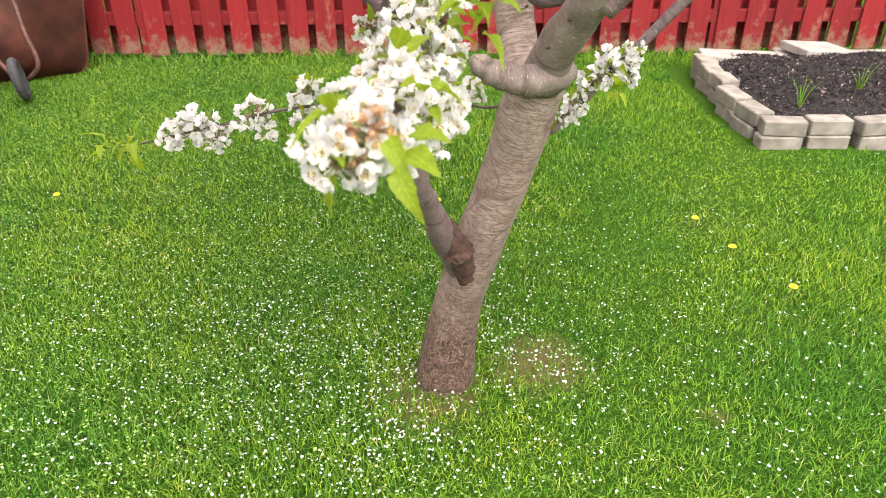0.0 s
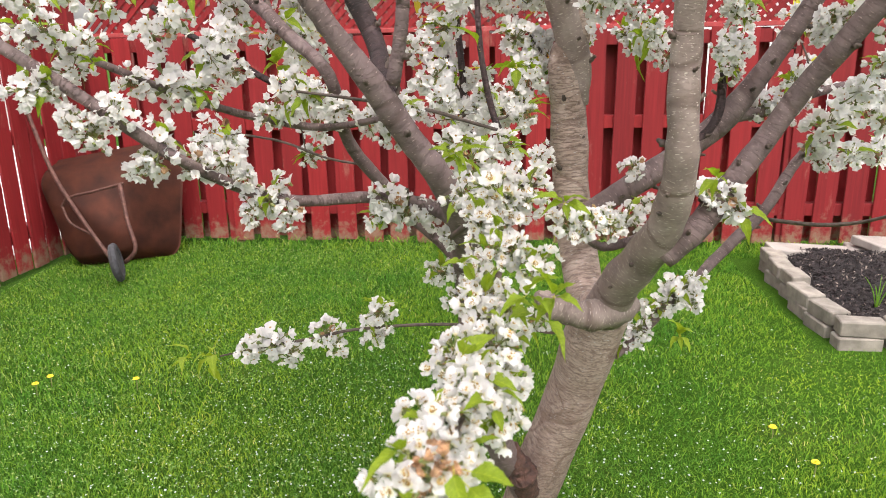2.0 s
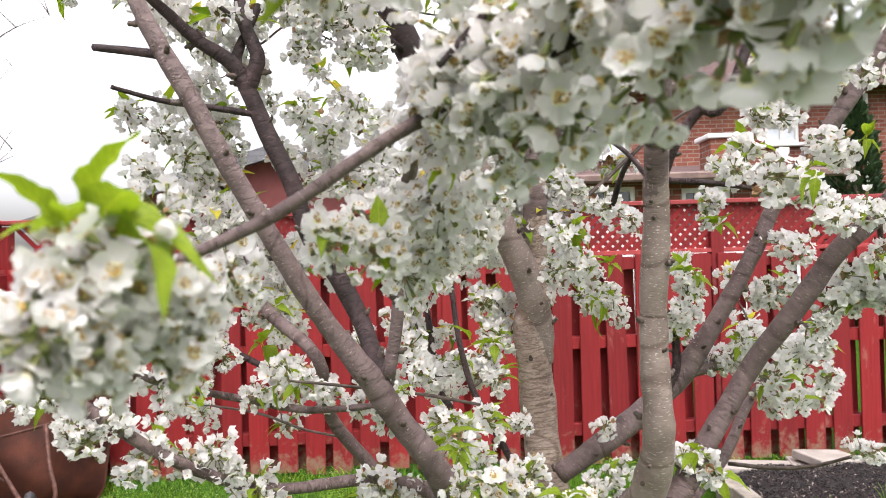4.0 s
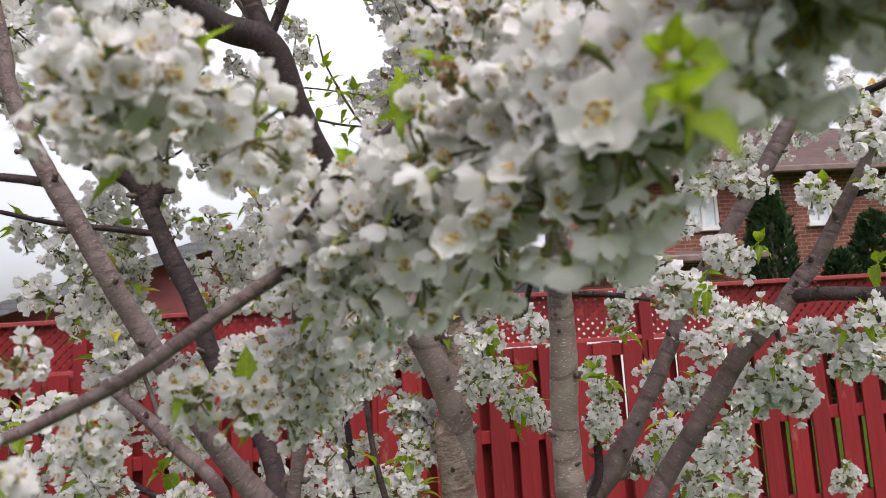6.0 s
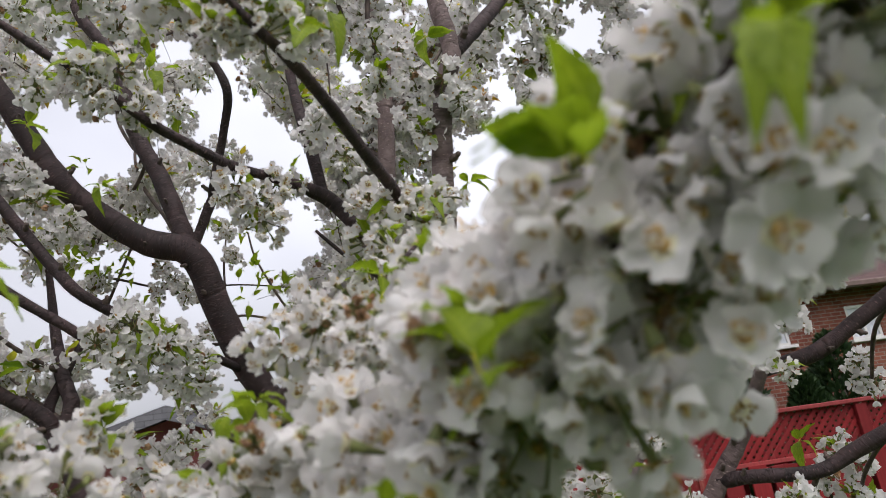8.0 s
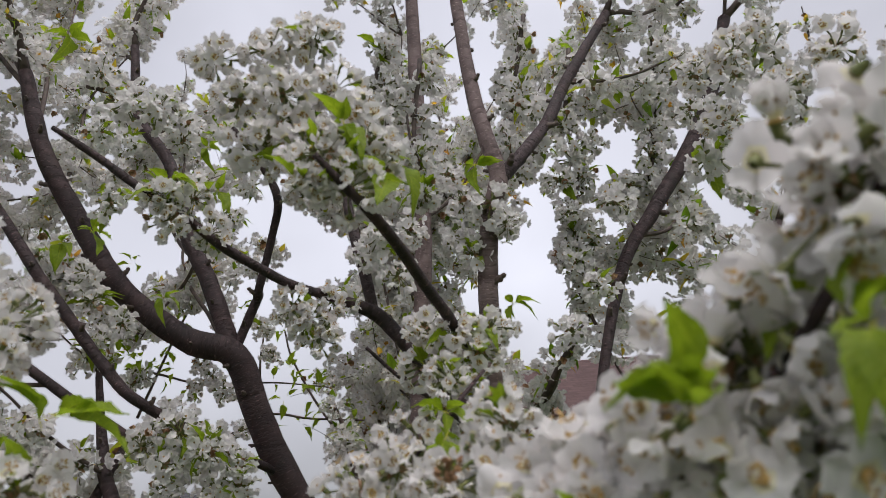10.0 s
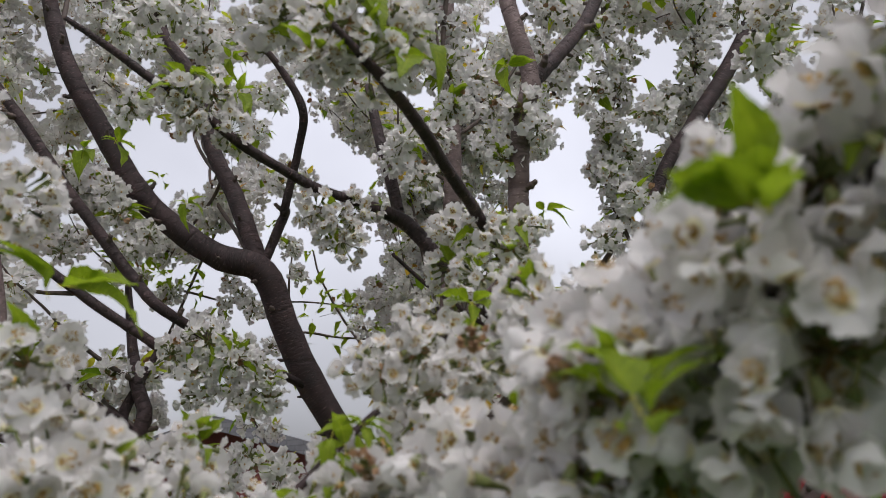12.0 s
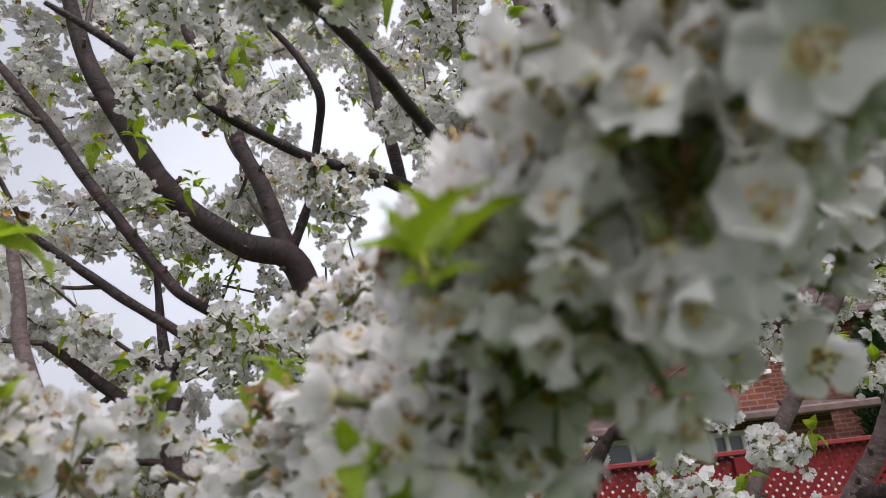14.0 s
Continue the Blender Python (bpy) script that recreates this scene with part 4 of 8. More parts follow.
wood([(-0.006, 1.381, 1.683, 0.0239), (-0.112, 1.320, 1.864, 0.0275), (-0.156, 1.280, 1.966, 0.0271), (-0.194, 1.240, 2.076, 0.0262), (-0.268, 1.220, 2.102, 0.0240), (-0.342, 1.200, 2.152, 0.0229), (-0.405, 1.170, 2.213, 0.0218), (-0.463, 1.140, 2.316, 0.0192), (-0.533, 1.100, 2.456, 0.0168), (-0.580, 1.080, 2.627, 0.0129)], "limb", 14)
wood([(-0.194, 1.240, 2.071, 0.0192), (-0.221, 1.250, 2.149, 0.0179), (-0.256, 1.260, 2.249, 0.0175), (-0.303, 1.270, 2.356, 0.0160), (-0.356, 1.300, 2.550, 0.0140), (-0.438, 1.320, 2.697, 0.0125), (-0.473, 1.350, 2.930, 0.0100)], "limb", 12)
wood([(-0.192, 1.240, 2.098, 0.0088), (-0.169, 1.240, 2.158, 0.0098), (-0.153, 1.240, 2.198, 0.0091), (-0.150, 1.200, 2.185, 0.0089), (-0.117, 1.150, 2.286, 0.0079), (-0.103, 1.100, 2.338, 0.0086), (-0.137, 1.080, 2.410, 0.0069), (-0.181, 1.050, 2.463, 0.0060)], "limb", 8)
wood([(0.184, 1.310, 0.893, 0.0430), (0.199, 1.235, 0.975, 0.0372), (0.220, 1.180, 1.032, 0.0338), (0.240, 1.122, 1.096, 0.0300), (0.247, 1.070, 1.177, 0.0256), (0.241, 1.040, 1.255, 0.0224), (0.236, 1.030, 1.332, 0.0211), (0.233, 1.020, 1.404, 0.0198), (0.233, 1.000, 1.474, 0.0199), (0.231, 0.980, 1.551, 0.0181), (0.226, 0.960, 1.594, 0.0165), (0.219, 0.917, 1.662, 0.0150)], "limb", 16, MAT_MID)
wood([(0.231, 0.730, 2.137, 0.0113), (0.277, 0.750, 2.190, 0.0099), (0.343, 0.800, 2.285, 0.0101), (0.407, 0.850, 2.402, 0.0102), (0.535, 0.900, 2.602, 0.0088)], "limb", 10)
wood([(0.140, 1.340, 1.070, 0.0173), (0.218, 1.360, 1.115, 0.0221), (0.286, 1.380, 1.156, 0.0231), (0.358, 1.410, 1.201, 0.0226), (0.408, 1.420, 1.245, 0.0234), (0.468, 1.430, 1.323, 0.0186), (0.523, 1.430, 1.411, 0.0168), (0.577, 1.430, 1.508, 0.0157), (0.614, 1.430, 1.582, 0.0148), (0.741, 1.420, 1.755, 0.0167), (0.819, 1.410, 1.869, 0.0178), (0.883, 1.400, 1.965, 0.0174), (0.948, 1.390, 2.077, 0.0143), (1.010, 1.380, 2.196, 0.0129), (1.075, 1.360, 2.371, 0.0106)], "limb", 14, MAT_LIMB_LIGHTER)
wood([(0.883, 1.400, 1.965, 0.0106), (0.915, 1.370, 1.969, 0.0103), (0.955, 1.300, 1.968, 0.0090), (1.003, 1.200, 1.978, 0.0059)], "limb", 8)
wood([(0.286, 1.380, 1.156, 0.0092), (0.376, 1.400, 1.226, 0.0093), (0.391, 1.410, 1.302, 0.0083), (0.381, 1.420, 1.368, 0.0065)], "twig", 8)
wood([(0.414, 1.420, 1.240, 0.0122), (0.494, 1.460, 1.251, 0.0125), (0.557, 1.480, 1.272, 0.0107), (0.644, 1.500, 1.293, 0.0078)], "limb", 8, MAT_LIMB_LIGHTER)
wood([(0.246, 1.128, 1.050, 0.0180), (0.292, 1.120, 1.102, 0.0200), (0.348, 1.140, 1.177, 0.0182), (0.393, 1.150, 1.240, 0.0170), (0.430, 1.140, 1.305, 0.0160), (0.470, 1.100, 1.379, 0.0166), (0.526, 1.060, 1.478, 0.0156), (0.577, 1.040, 1.530, 0.0148), (0.603, 1.030, 1.567, 0.0143), (0.643, 1.010, 1.623, 0.0124), (0.668, 0.980, 1.686, 0.0104), (0.686, 0.950, 1.738, 0.0085), (0.695, 0.930, 1.774, 0.0061)], "limb", 14, MAT_LIMB_LIGHTER)
wood([(0.598, 1.030, 1.563, 0.0123), (0.638, 1.000, 1.563, 0.0106), (0.724, 0.970, 1.558, 0.0106), (0.773, 0.950, 1.578, 0.0119), (0.838, 0.900, 1.610, 0.0123), (0.943, 0.850, 1.658, 0.0101)], "limb", 10)
wood([(0.687, 0.975, 1.713, 0.0117), (0.762, 0.950, 1.726, 0.0131), (0.830, 0.920, 1.764, 0.0130), (0.890, 0.880, 1.804, 0.0128), (0.995, 0.820, 1.867, 0.0097)], "limb", 10)
wood([(0.221, 1.410, 0.751, 0.0088), (0.287, 1.430, 0.810, 0.0097), (0.332, 1.450, 0.857, 0.0107), (0.383, 1.480, 0.876, 0.0108), (0.425, 1.550, 0.896, 0.0114), (0.500, 1.600, 0.954, 0.0127), (0.573, 1.640, 1.016, 0.0128), (0.633, 1.680, 1.098, 0.0118), (0.675, 1.680, 1.161, 0.0106), (0.754, 1.600, 1.309, 0.0104), (0.797, 1.500, 1.362, 0.0087)], "limb", 10, MAT_LIMB_LIGHTER)
wood([(0.576, 1.640, 0.992, 0.0048), (0.664, 1.600, 0.990, 0.0047), (0.739, 1.560, 1.005, 0.0040), (0.794, 1.500, 1.042, 0.0034)], "twig", 7, MAT_TWIG)
wood([(0.262, 1.280, 1.055, 0.0096), (0.213, 1.240, 1.048, 0.0085), (0.162, 1.200, 1.048, 0.0078), (0.130, 1.170, 1.067, 0.0052)], "limb", 9, MAT_LIMB_LIGHTER)
wood([(0.231, 0.980, 1.574, 0.0045), (0.203, 1.020, 1.630, 0.0034), (0.158, 1.050, 1.669, 0.0028), (0.101, 1.080, 1.688, 0.0018)], "twig", 7)
wood([(0.231, 0.970, 1.580, 0.0108), (0.248, 0.950, 1.629, 0.0087), (0.277, 0.930, 1.671, 0.0073), (0.315, 0.910, 1.700, 0.0066), (0.462, 0.950, 2.067, 0.0099), (0.567, 0.970, 2.211, 0.0131), (0.661, 0.980, 2.330, 0.0146), (0.756, 0.990, 2.476, 0.0145), (0.849, 1.000, 2.682, 0.0126)], "limb", 10)
wood([(0.239, 0.970, 1.584, 0.0051), (0.303, 0.950, 1.576, 0.0038), (0.368, 0.930, 1.561, 0.0028)], "twig", 7)
wood([(0.222, 1.200, 1.563, 0.0055), (0.220, 1.120, 1.608, 0.0045), (0.219, 1.050, 1.631, 0.0041)], "twig", 7)
wood([(0.044, 1.200, 1.127, 0.0057), (0.005, 1.200, 1.207, 0.0065), (-0.024, 1.230, 1.261, 0.0058), (-0.046, 1.240, 1.358, 0.0050), (-0.055, 1.250, 1.475, 0.0045), (-0.061, 1.260, 1.618, 0.0033)], "twig", 8)
wood([(-0.061, 1.400, 1.192, 0.0066), (-0.087, 1.500, 1.223, 0.0071), (-0.100, 1.550, 1.340, 0.0072), (-0.113, 1.580, 1.449, 0.0062), (-0.125, 1.600, 1.620, 0.0041)], "twig", 8)
wood([(0.051, 1.460, 0.388, 0.0361), (0.001, 1.360, 0.534, 0.0307), (-0.032, 1.280, 0.654, 0.0263), (-0.050, 1.220, 0.740, 0.0245), (-0.065, 1.120, 1.024, 0.0226), (-0.062, 1.050, 1.103, 0.0210), (-0.075, 1.000, 1.165, 0.0199), (-0.101, 0.960, 1.224, 0.0183), (-0.129, 0.940, 1.267, 0.0172), (-0.157, 0.920, 1.316, 0.0174), (-0.173, 0.910, 1.343, 0.0165), (-0.207, 0.900, 1.391, 0.0139), (-0.244, 0.885, 1.451, 0.0129), (-0.306, 0.850, 1.573, 0.0121), (-0.333, 0.840, 1.626, 0.0120), (-0.361, 0.830, 1.685, 0.0114), (-0.395, 0.830, 1.746, 0.0115), (-0.421, 0.830, 1.801, 0.0099), (-0.440, 0.830, 1.856, 0.0094), (-0.447, 0.830, 1.905, 0.0084), (-0.472, 0.830, 2.019, 0.0068)], "limb", 14, MAT_LIMB_LIGHTER)
wood([(-0.154, 0.930, 1.314, 0.0138), (-0.187, 1.040, 1.388, 0.0139), (-0.224, 1.050, 1.461, 0.0139), (-0.266, 1.060, 1.523, 0.0139), (-0.290, 1.060, 1.603, 0.0139), (-0.325, 1.060, 1.680, 0.0139), (-0.353, 1.060, 1.749, 0.0133), (-0.373, 1.050, 1.786, 0.0118), (-0.417, 1.030, 1.816, 0.0096), (-0.452, 1.000, 1.850, 0.0080), (-0.491, 0.970, 1.886, 0.0058)], "limb", 12)
wood([(-0.355, 1.060, 1.745, 0.0091), (-0.372, 1.070, 1.795, 0.0085), (-0.361, 1.090, 1.843, 0.0073), (-0.333, 1.100, 1.908, 0.0052)], "limb", 8)
wood([(-0.389, 0.830, 1.736, 0.0060), (-0.428, 0.840, 1.745, 0.0055), (-0.483, 0.850, 1.755, 0.0045)], "twig", 8)
wood([(-0.337, 1.060, 1.710, 0.0055), (-0.394, 1.030, 1.716, 0.0047), (-0.459, 1.000, 1.722, 0.0039), (-0.508, 0.950, 1.731, 0.0031)], "twig", 8)
wood([(-0.145, 0.920, 1.334, 0.0093), (-0.133, 0.920, 1.393, 0.0086), (-0.127, 0.920, 1.450, 0.0085), (-0.122, 0.910, 1.506, 0.0081), (-0.112, 0.780, 1.550, 0.0071), (-0.092, 0.620, 1.578, 0.0063), (-0.080, 0.530, 1.592, 0.0059), (-0.088, 0.460, 1.577, 0.0050), (-0.111, 0.440, 1.560, 0.0045), (-0.139, 0.430, 1.540, 0.0045), (-0.169, 0.420, 1.519, 0.0044), (-0.199, 0.410, 1.503, 0.0039), (-0.227, 0.400, 1.491, 0.0036), (-0.247, 0.385, 1.487, 0.0024)], "limb", 12, MAT_LIMB_LIGHTER)
wood([(-0.082, 0.540, 1.590, 0.0050), (-0.043, 0.420, 1.587, 0.0048), (0.003, 0.360, 1.602, 0.0045), (0.046, 0.290, 1.615, 0.0043), (0.076, 0.245, 1.627, 0.0040), (0.096, 0.205, 1.640, 0.0038), (0.114, 0.175, 1.649, 0.0035), (0.130, 0.150, 1.660, 0.0033), (0.143, 0.130, 1.674, 0.0030), (0.156, 0.112, 1.692, 0.0028), (0.168, 0.092, 1.712, 0.0025), (0.182, 0.072, 1.738, 0.0023), (0.200, 0.050, 1.770, 0.0020)], "limb", 10)
wood([(-0.070, 0.400, 1.599, 0.0019), (-0.043, 0.400, 1.628, 0.0025), (-0.008, 0.420, 1.664, 0.0027), (0.032, 0.440, 1.700, 0.0025), (0.077, 0.460, 1.747, 0.0024), (0.128, 0.480, 1.800, 0.0016)], "twig", 8)
wood([(-0.068, 1.030, 1.127, 0.0121), (-0.120, 1.050, 1.152, 0.0108), (-0.203, 1.030, 1.168, 0.0088), (-0.289, 1.000, 1.169, 0.0083), (-0.351, 0.960, 1.189, 0.0080), (-0.414, 0.870, 1.252, 0.0078), (-0.478, 0.820, 1.319, 0.0079), (-0.524, 0.810, 1.355, 0.0078), (-0.581, 0.800, 1.395, 0.0076), (-0.641, 0.780, 1.439, 0.0059)], "limb", 10, MAT_LIMB_LIGHTER)
wood([(-0.149, 0.950, 1.293, 0.0042), (-0.232, 1.020, 1.274, 0.0049), (-0.292, 1.060, 1.268, 0.0058), (-0.390, 1.100, 1.279, 0.0060), (-0.452, 1.030, 1.310, 0.0056), (-0.492, 0.940, 1.348, 0.0051), (-0.562, 0.880, 1.393, 0.0048), (-0.605, 0.860, 1.415, 0.0038)], "limb", 8, MAT_LIMB_LIGHTER)
wood([(-0.066, 1.140, 1.017, 0.0143), (-0.102, 1.180, 1.052, 0.0130), (-0.170, 1.190, 1.109, 0.0123), (-0.208, 1.190, 1.154, 0.0114), (-0.257, 1.150, 1.235, 0.0102), (-0.257, 1.050, 1.341, 0.0096), (-0.322, 1.080, 1.399, 0.0108), (-0.370, 1.100, 1.442, 0.0102), (-0.440, 1.120, 1.499, 0.0074)], "limb", 10, MAT_LIMB_LIGHTER)
wood([(-0.282, 1.100, 1.306, 0.0045), (-0.352, 1.100, 1.328, 0.0052), (-0.422, 1.100, 1.368, 0.0052), (-0.483, 1.100, 1.404, 0.0052), (-0.525, 1.080, 1.443, 0.0044)], "twig", 8)
wood([(-0.229, 1.200, 1.186, 0.0024), (-0.318, 1.250, 1.192, 0.0025), (-0.407, 1.280, 1.217, 0.0026), (-0.498, 1.300, 1.230, 0.0022)], "twig", 6, MAT_TWIG)
wood([(-0.017, 1.100, 1.257, 0.0026), (-0.068, 1.050, 1.278, 0.0029), (-0.115, 1.000, 1.297, 0.0027), (-0.224, 0.980, 1.316, 0.0024), (-0.284, 0.970, 1.325, 0.0019)], "twig", 6, MAT_TWIG)
wood([(0.130, 1.360, 0.828, 0.0033), (0.086, 1.370, 0.819, 0.0033), (0.008, 1.370, 0.831, 0.0033), (-0.158, 1.370, 0.832, 0.0033), (-0.318, 1.380, 0.813, 0.0033), (-0.402, 1.390, 0.789, 0.0034), (-0.512, 1.400, 0.763, 0.0029), (-0.627, 1.410, 0.732, 0.0020)], "twig", 7, MAT_TWIG)
wood([(0.004, 0.860, 1.218, 0.0034), (-0.009, 0.760, 1.139, 0.0039), (-0.014, 0.700, 1.118, 0.0041), (-0.018, 0.630, 1.099, 0.0035), (-0.030, 0.540, 1.097, 0.0029), (-0.045, 0.460, 1.101, 0.0023), (-0.057, 0.420, 1.105, 0.0018)], "twig", 8, MAT_TWIG)
wood([(-0.075, 0.950, 1.130, 0.0045), (-0.028, 0.900, 1.181, 0.0042), (0.004, 0.860, 1.218, 0.0037), (0.041, 0.860, 1.218, 0.0025)], "twig", 7, MAT_TWIG)
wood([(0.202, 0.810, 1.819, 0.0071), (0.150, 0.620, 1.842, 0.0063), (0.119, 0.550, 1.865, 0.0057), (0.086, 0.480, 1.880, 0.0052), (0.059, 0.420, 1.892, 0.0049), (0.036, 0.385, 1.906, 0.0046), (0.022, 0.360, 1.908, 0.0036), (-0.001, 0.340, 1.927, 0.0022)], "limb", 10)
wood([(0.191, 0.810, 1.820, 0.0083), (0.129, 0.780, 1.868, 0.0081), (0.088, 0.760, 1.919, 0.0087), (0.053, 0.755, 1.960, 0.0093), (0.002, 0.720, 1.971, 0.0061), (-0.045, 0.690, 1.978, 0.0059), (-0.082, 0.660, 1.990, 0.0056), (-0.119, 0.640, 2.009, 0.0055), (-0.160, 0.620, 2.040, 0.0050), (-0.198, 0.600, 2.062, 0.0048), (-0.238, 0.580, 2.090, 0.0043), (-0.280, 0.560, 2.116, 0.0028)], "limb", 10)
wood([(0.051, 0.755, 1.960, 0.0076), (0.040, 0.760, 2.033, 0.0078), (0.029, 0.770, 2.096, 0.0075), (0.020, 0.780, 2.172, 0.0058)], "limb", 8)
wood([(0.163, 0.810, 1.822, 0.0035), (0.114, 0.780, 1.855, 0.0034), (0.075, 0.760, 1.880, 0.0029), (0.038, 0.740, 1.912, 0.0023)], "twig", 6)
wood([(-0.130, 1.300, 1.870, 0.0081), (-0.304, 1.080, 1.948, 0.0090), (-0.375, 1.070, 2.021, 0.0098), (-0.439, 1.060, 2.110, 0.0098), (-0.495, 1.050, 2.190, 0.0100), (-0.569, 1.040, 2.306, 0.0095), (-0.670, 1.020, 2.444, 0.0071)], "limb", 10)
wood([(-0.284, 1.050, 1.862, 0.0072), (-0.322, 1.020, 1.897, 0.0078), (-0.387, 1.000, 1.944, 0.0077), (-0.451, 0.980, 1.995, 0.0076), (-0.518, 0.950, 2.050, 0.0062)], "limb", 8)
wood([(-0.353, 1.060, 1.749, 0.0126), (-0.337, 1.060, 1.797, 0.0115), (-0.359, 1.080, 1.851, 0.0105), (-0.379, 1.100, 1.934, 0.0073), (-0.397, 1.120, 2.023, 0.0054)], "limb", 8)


# upper lengths of the two upright limbs, shade against the sky put into darker bark
LEADER = [(0.124, 1.455, 1.513, 0.0245), (0.126, 1.450, 1.610, 0.0236), (0.127, 1.450, 1.696, 0.0224), (0.191, 1.420, 2.253, 0.0203), (0.212, 1.410, 2.496, 0.0202), (0.221, 1.400, 2.732, 0.0194), (0.226, 1.400, 2.872, 0.0194), (0.239, 1.400, 3.198, 0.0168)]
wood(LEADER, "limb", 16, MAT_LIMB_LIGHTER)
wood([(0.231, 0.980, 1.551, 0.0170), (0.226, 0.960, 1.594, 0.0168), (0.199, 0.810, 1.834, 0.0141), (0.201, 0.780, 1.929, 0.0134), (0.203, 0.760, 2.000, 0.0134), (0.215, 0.740, 2.088, 0.0130), (0.231, 0.730, 2.141, 0.0126), (0.221, 0.730, 2.214, 0.0117), (0.214, 0.740, 2.309, 0.0108), (0.213, 0.750, 2.445, 0.0100), (0.212, 0.760, 2.646, 0.0076)], "limb", 14, MAT_LIMB_LIGHTER)


# the fork's healed cut and the cracked, gum-dark bark of the lower crotch
limb([(0.226, 1.300, 0.912, 0.0240), (0.200, 1.270, 0.908, 0.0290), (0.166, 1.245, 0.908, 0.0290), (0.128, 1.228, 0.914, 0.0262), (0.090, 1.216, 0.930, 0.0232), (0.064, 1.210, 0.946, 0.0190), (0.050, 1.206, 0.958, 0.0086)], "healed_stub", 16, MAT_MID, 0.16, label="rounded grey stub of a sawn-off limb")
wilted_tuft([(-0.045, 0.425, 1.118), (0.138, 0.130, 1.695), (0.079, 0.170, 1.655), (0.012, 0.280, 1.638), (0.061, 0.270, 1.691), (0.100, 0.170, 1.638), (0.029, 0.300, 1.582)])
limb([(0.017, 1.345, 0.580, 0.0071), (0.019, 1.345, 0.553, 0.0155), (0.029, 1.360, 0.506, 0.0264), (0.045, 1.385, 0.455, 0.0283), (0.049, 1.410, 0.406, 0.0201), (0.040, 1.425, 0.370, 0.0057)], "cracked_bark", 14, MAT_GUM, 0.3, label="dark cracked bark in the crotch")


# clusters of blossom, spray by spray
sprays([(-0.065, 0.420, 1.098, 0.0185), (-0.047, 0.440, 1.103, 0.0165), (-0.039, 0.520, 1.099, 0.0220), (-0.058, 0.500, 1.104, 0.0147), (-0.027, 0.600, 1.098, 0.0230), (-0.009, 0.640, 1.107, 0.0181), (0.007, 0.680, 1.038, 0.0234), (-0.006, 0.620, 1.079, 0.0200), (-0.022, 0.700, 1.131, 0.0214), (-0.045, 0.620, 1.107, 0.0166)], True, 0.3)
sprays([(-0.012, 0.820, 1.216, 0.0356), (0.024, 0.840, 1.218, 0.0296), (-0.031, 0.800, 1.194, 0.0268), (0.069, 0.860, 1.173, 0.0272), (0.005, 0.780, 1.163, 0.0251), (-0.027, 0.720, 1.143, 0.0235), (0.030, 0.780, 1.144, 0.0201), (-0.000, 0.700, 1.095, 0.0186), (0.106, 0.950, 1.147, 0.0195), (0.157, 1.100, 1.110, 0.0191)], True, 0.35)
sprays([(-0.048, 0.600, 1.109, 0.0182), (-0.013, 0.620, 1.089, 0.0188), (-0.030, 0.550, 1.102, 0.0169), (-0.051, 0.520, 1.094, 0.0162), (-0.009, 0.560, 1.073, 0.0173), (-0.063, 0.460, 1.098, 0.0146), (-0.032, 0.500, 1.079, 0.0157), (0.002, 0.700, 1.126, 0.0207), (-0.026, 0.680, 1.121, 0.0203), (-0.005, 0.800, 1.184, 0.0230), (-0.023, 0.760, 1.165, 0.0221), (0.004, 0.830, 1.210, 0.0236), (-0.053, 0.860, 1.204, 0.0205)], True, 0.3)
sprays([(-0.263, 1.380, 0.853, 0.0377), (-0.279, 1.380, 0.801, 0.0316), (-0.499, 1.400, 0.772, 0.0438), (-0.460, 1.390, 0.751, 0.0393), (-0.384, 1.390, 0.798, 0.0409), (-0.556, 1.400, 0.748, 0.0302), (0.050, 1.300, 0.875, 0.0334), (-0.358, 1.390, 0.774, 0.0298), (-0.526, 1.400, 0.784, 0.0276)], False, 0.2)
sprays([(0.348, 1.460, 0.889, 0.0391), (0.276, 1.430, 0.799, 0.0326), (0.385, 1.480, 0.860, 0.0329), (0.253, 1.420, 0.784, 0.0256)], False, 0.5)
sprays([(-0.330, 0.970, 1.180, 0.0336), (-0.169, 1.030, 1.160, 0.0371), (-0.374, 0.930, 1.238, 0.0382), (-0.431, 0.870, 1.268, 0.0372), (-0.445, 0.860, 1.241, 0.0256), (-0.487, 0.820, 1.285, 0.0270), (-0.508, 0.810, 1.303, 0.0240), (-0.458, 0.820, 1.312, 0.0202), (-0.525, 0.810, 1.344, 0.0265), (-0.546, 0.800, 1.341, 0.0184), (-0.310, 0.980, 1.153, 0.0211), (-0.352, 0.960, 1.163, 0.0207), (-0.401, 0.900, 1.240, 0.0252), (-0.359, 0.940, 1.216, 0.0232), (-0.191, 1.030, 1.144, 0.0237), (-0.148, 1.030, 1.144, 0.0253)], False, 0.3)
sprays([(-0.463, 0.980, 1.332, 0.0365), (-0.435, 1.000, 1.322, 0.0324), (-0.496, 0.940, 1.340, 0.0290), (-0.554, 0.900, 1.356, 0.0249), (-0.584, 0.870, 1.404, 0.0239), (-0.305, 1.050, 1.319, 0.0389), (-0.199, 1.020, 1.282, 0.0296), (-0.145, 0.980, 1.294, 0.0268), (-0.357, 1.080, 1.287, 0.0227), (-0.246, 1.050, 1.291, 0.0220), (-0.412, 1.000, 1.375, 0.0321), (-0.407, 1.050, 1.401, 0.0302), (-0.397, 1.050, 1.350, 0.0270), (-0.465, 0.950, 1.401, 0.0275), (-0.260, 1.000, 1.318, 0.0209), (-0.152, 0.970, 1.274, 0.0204)], False, 0.4)
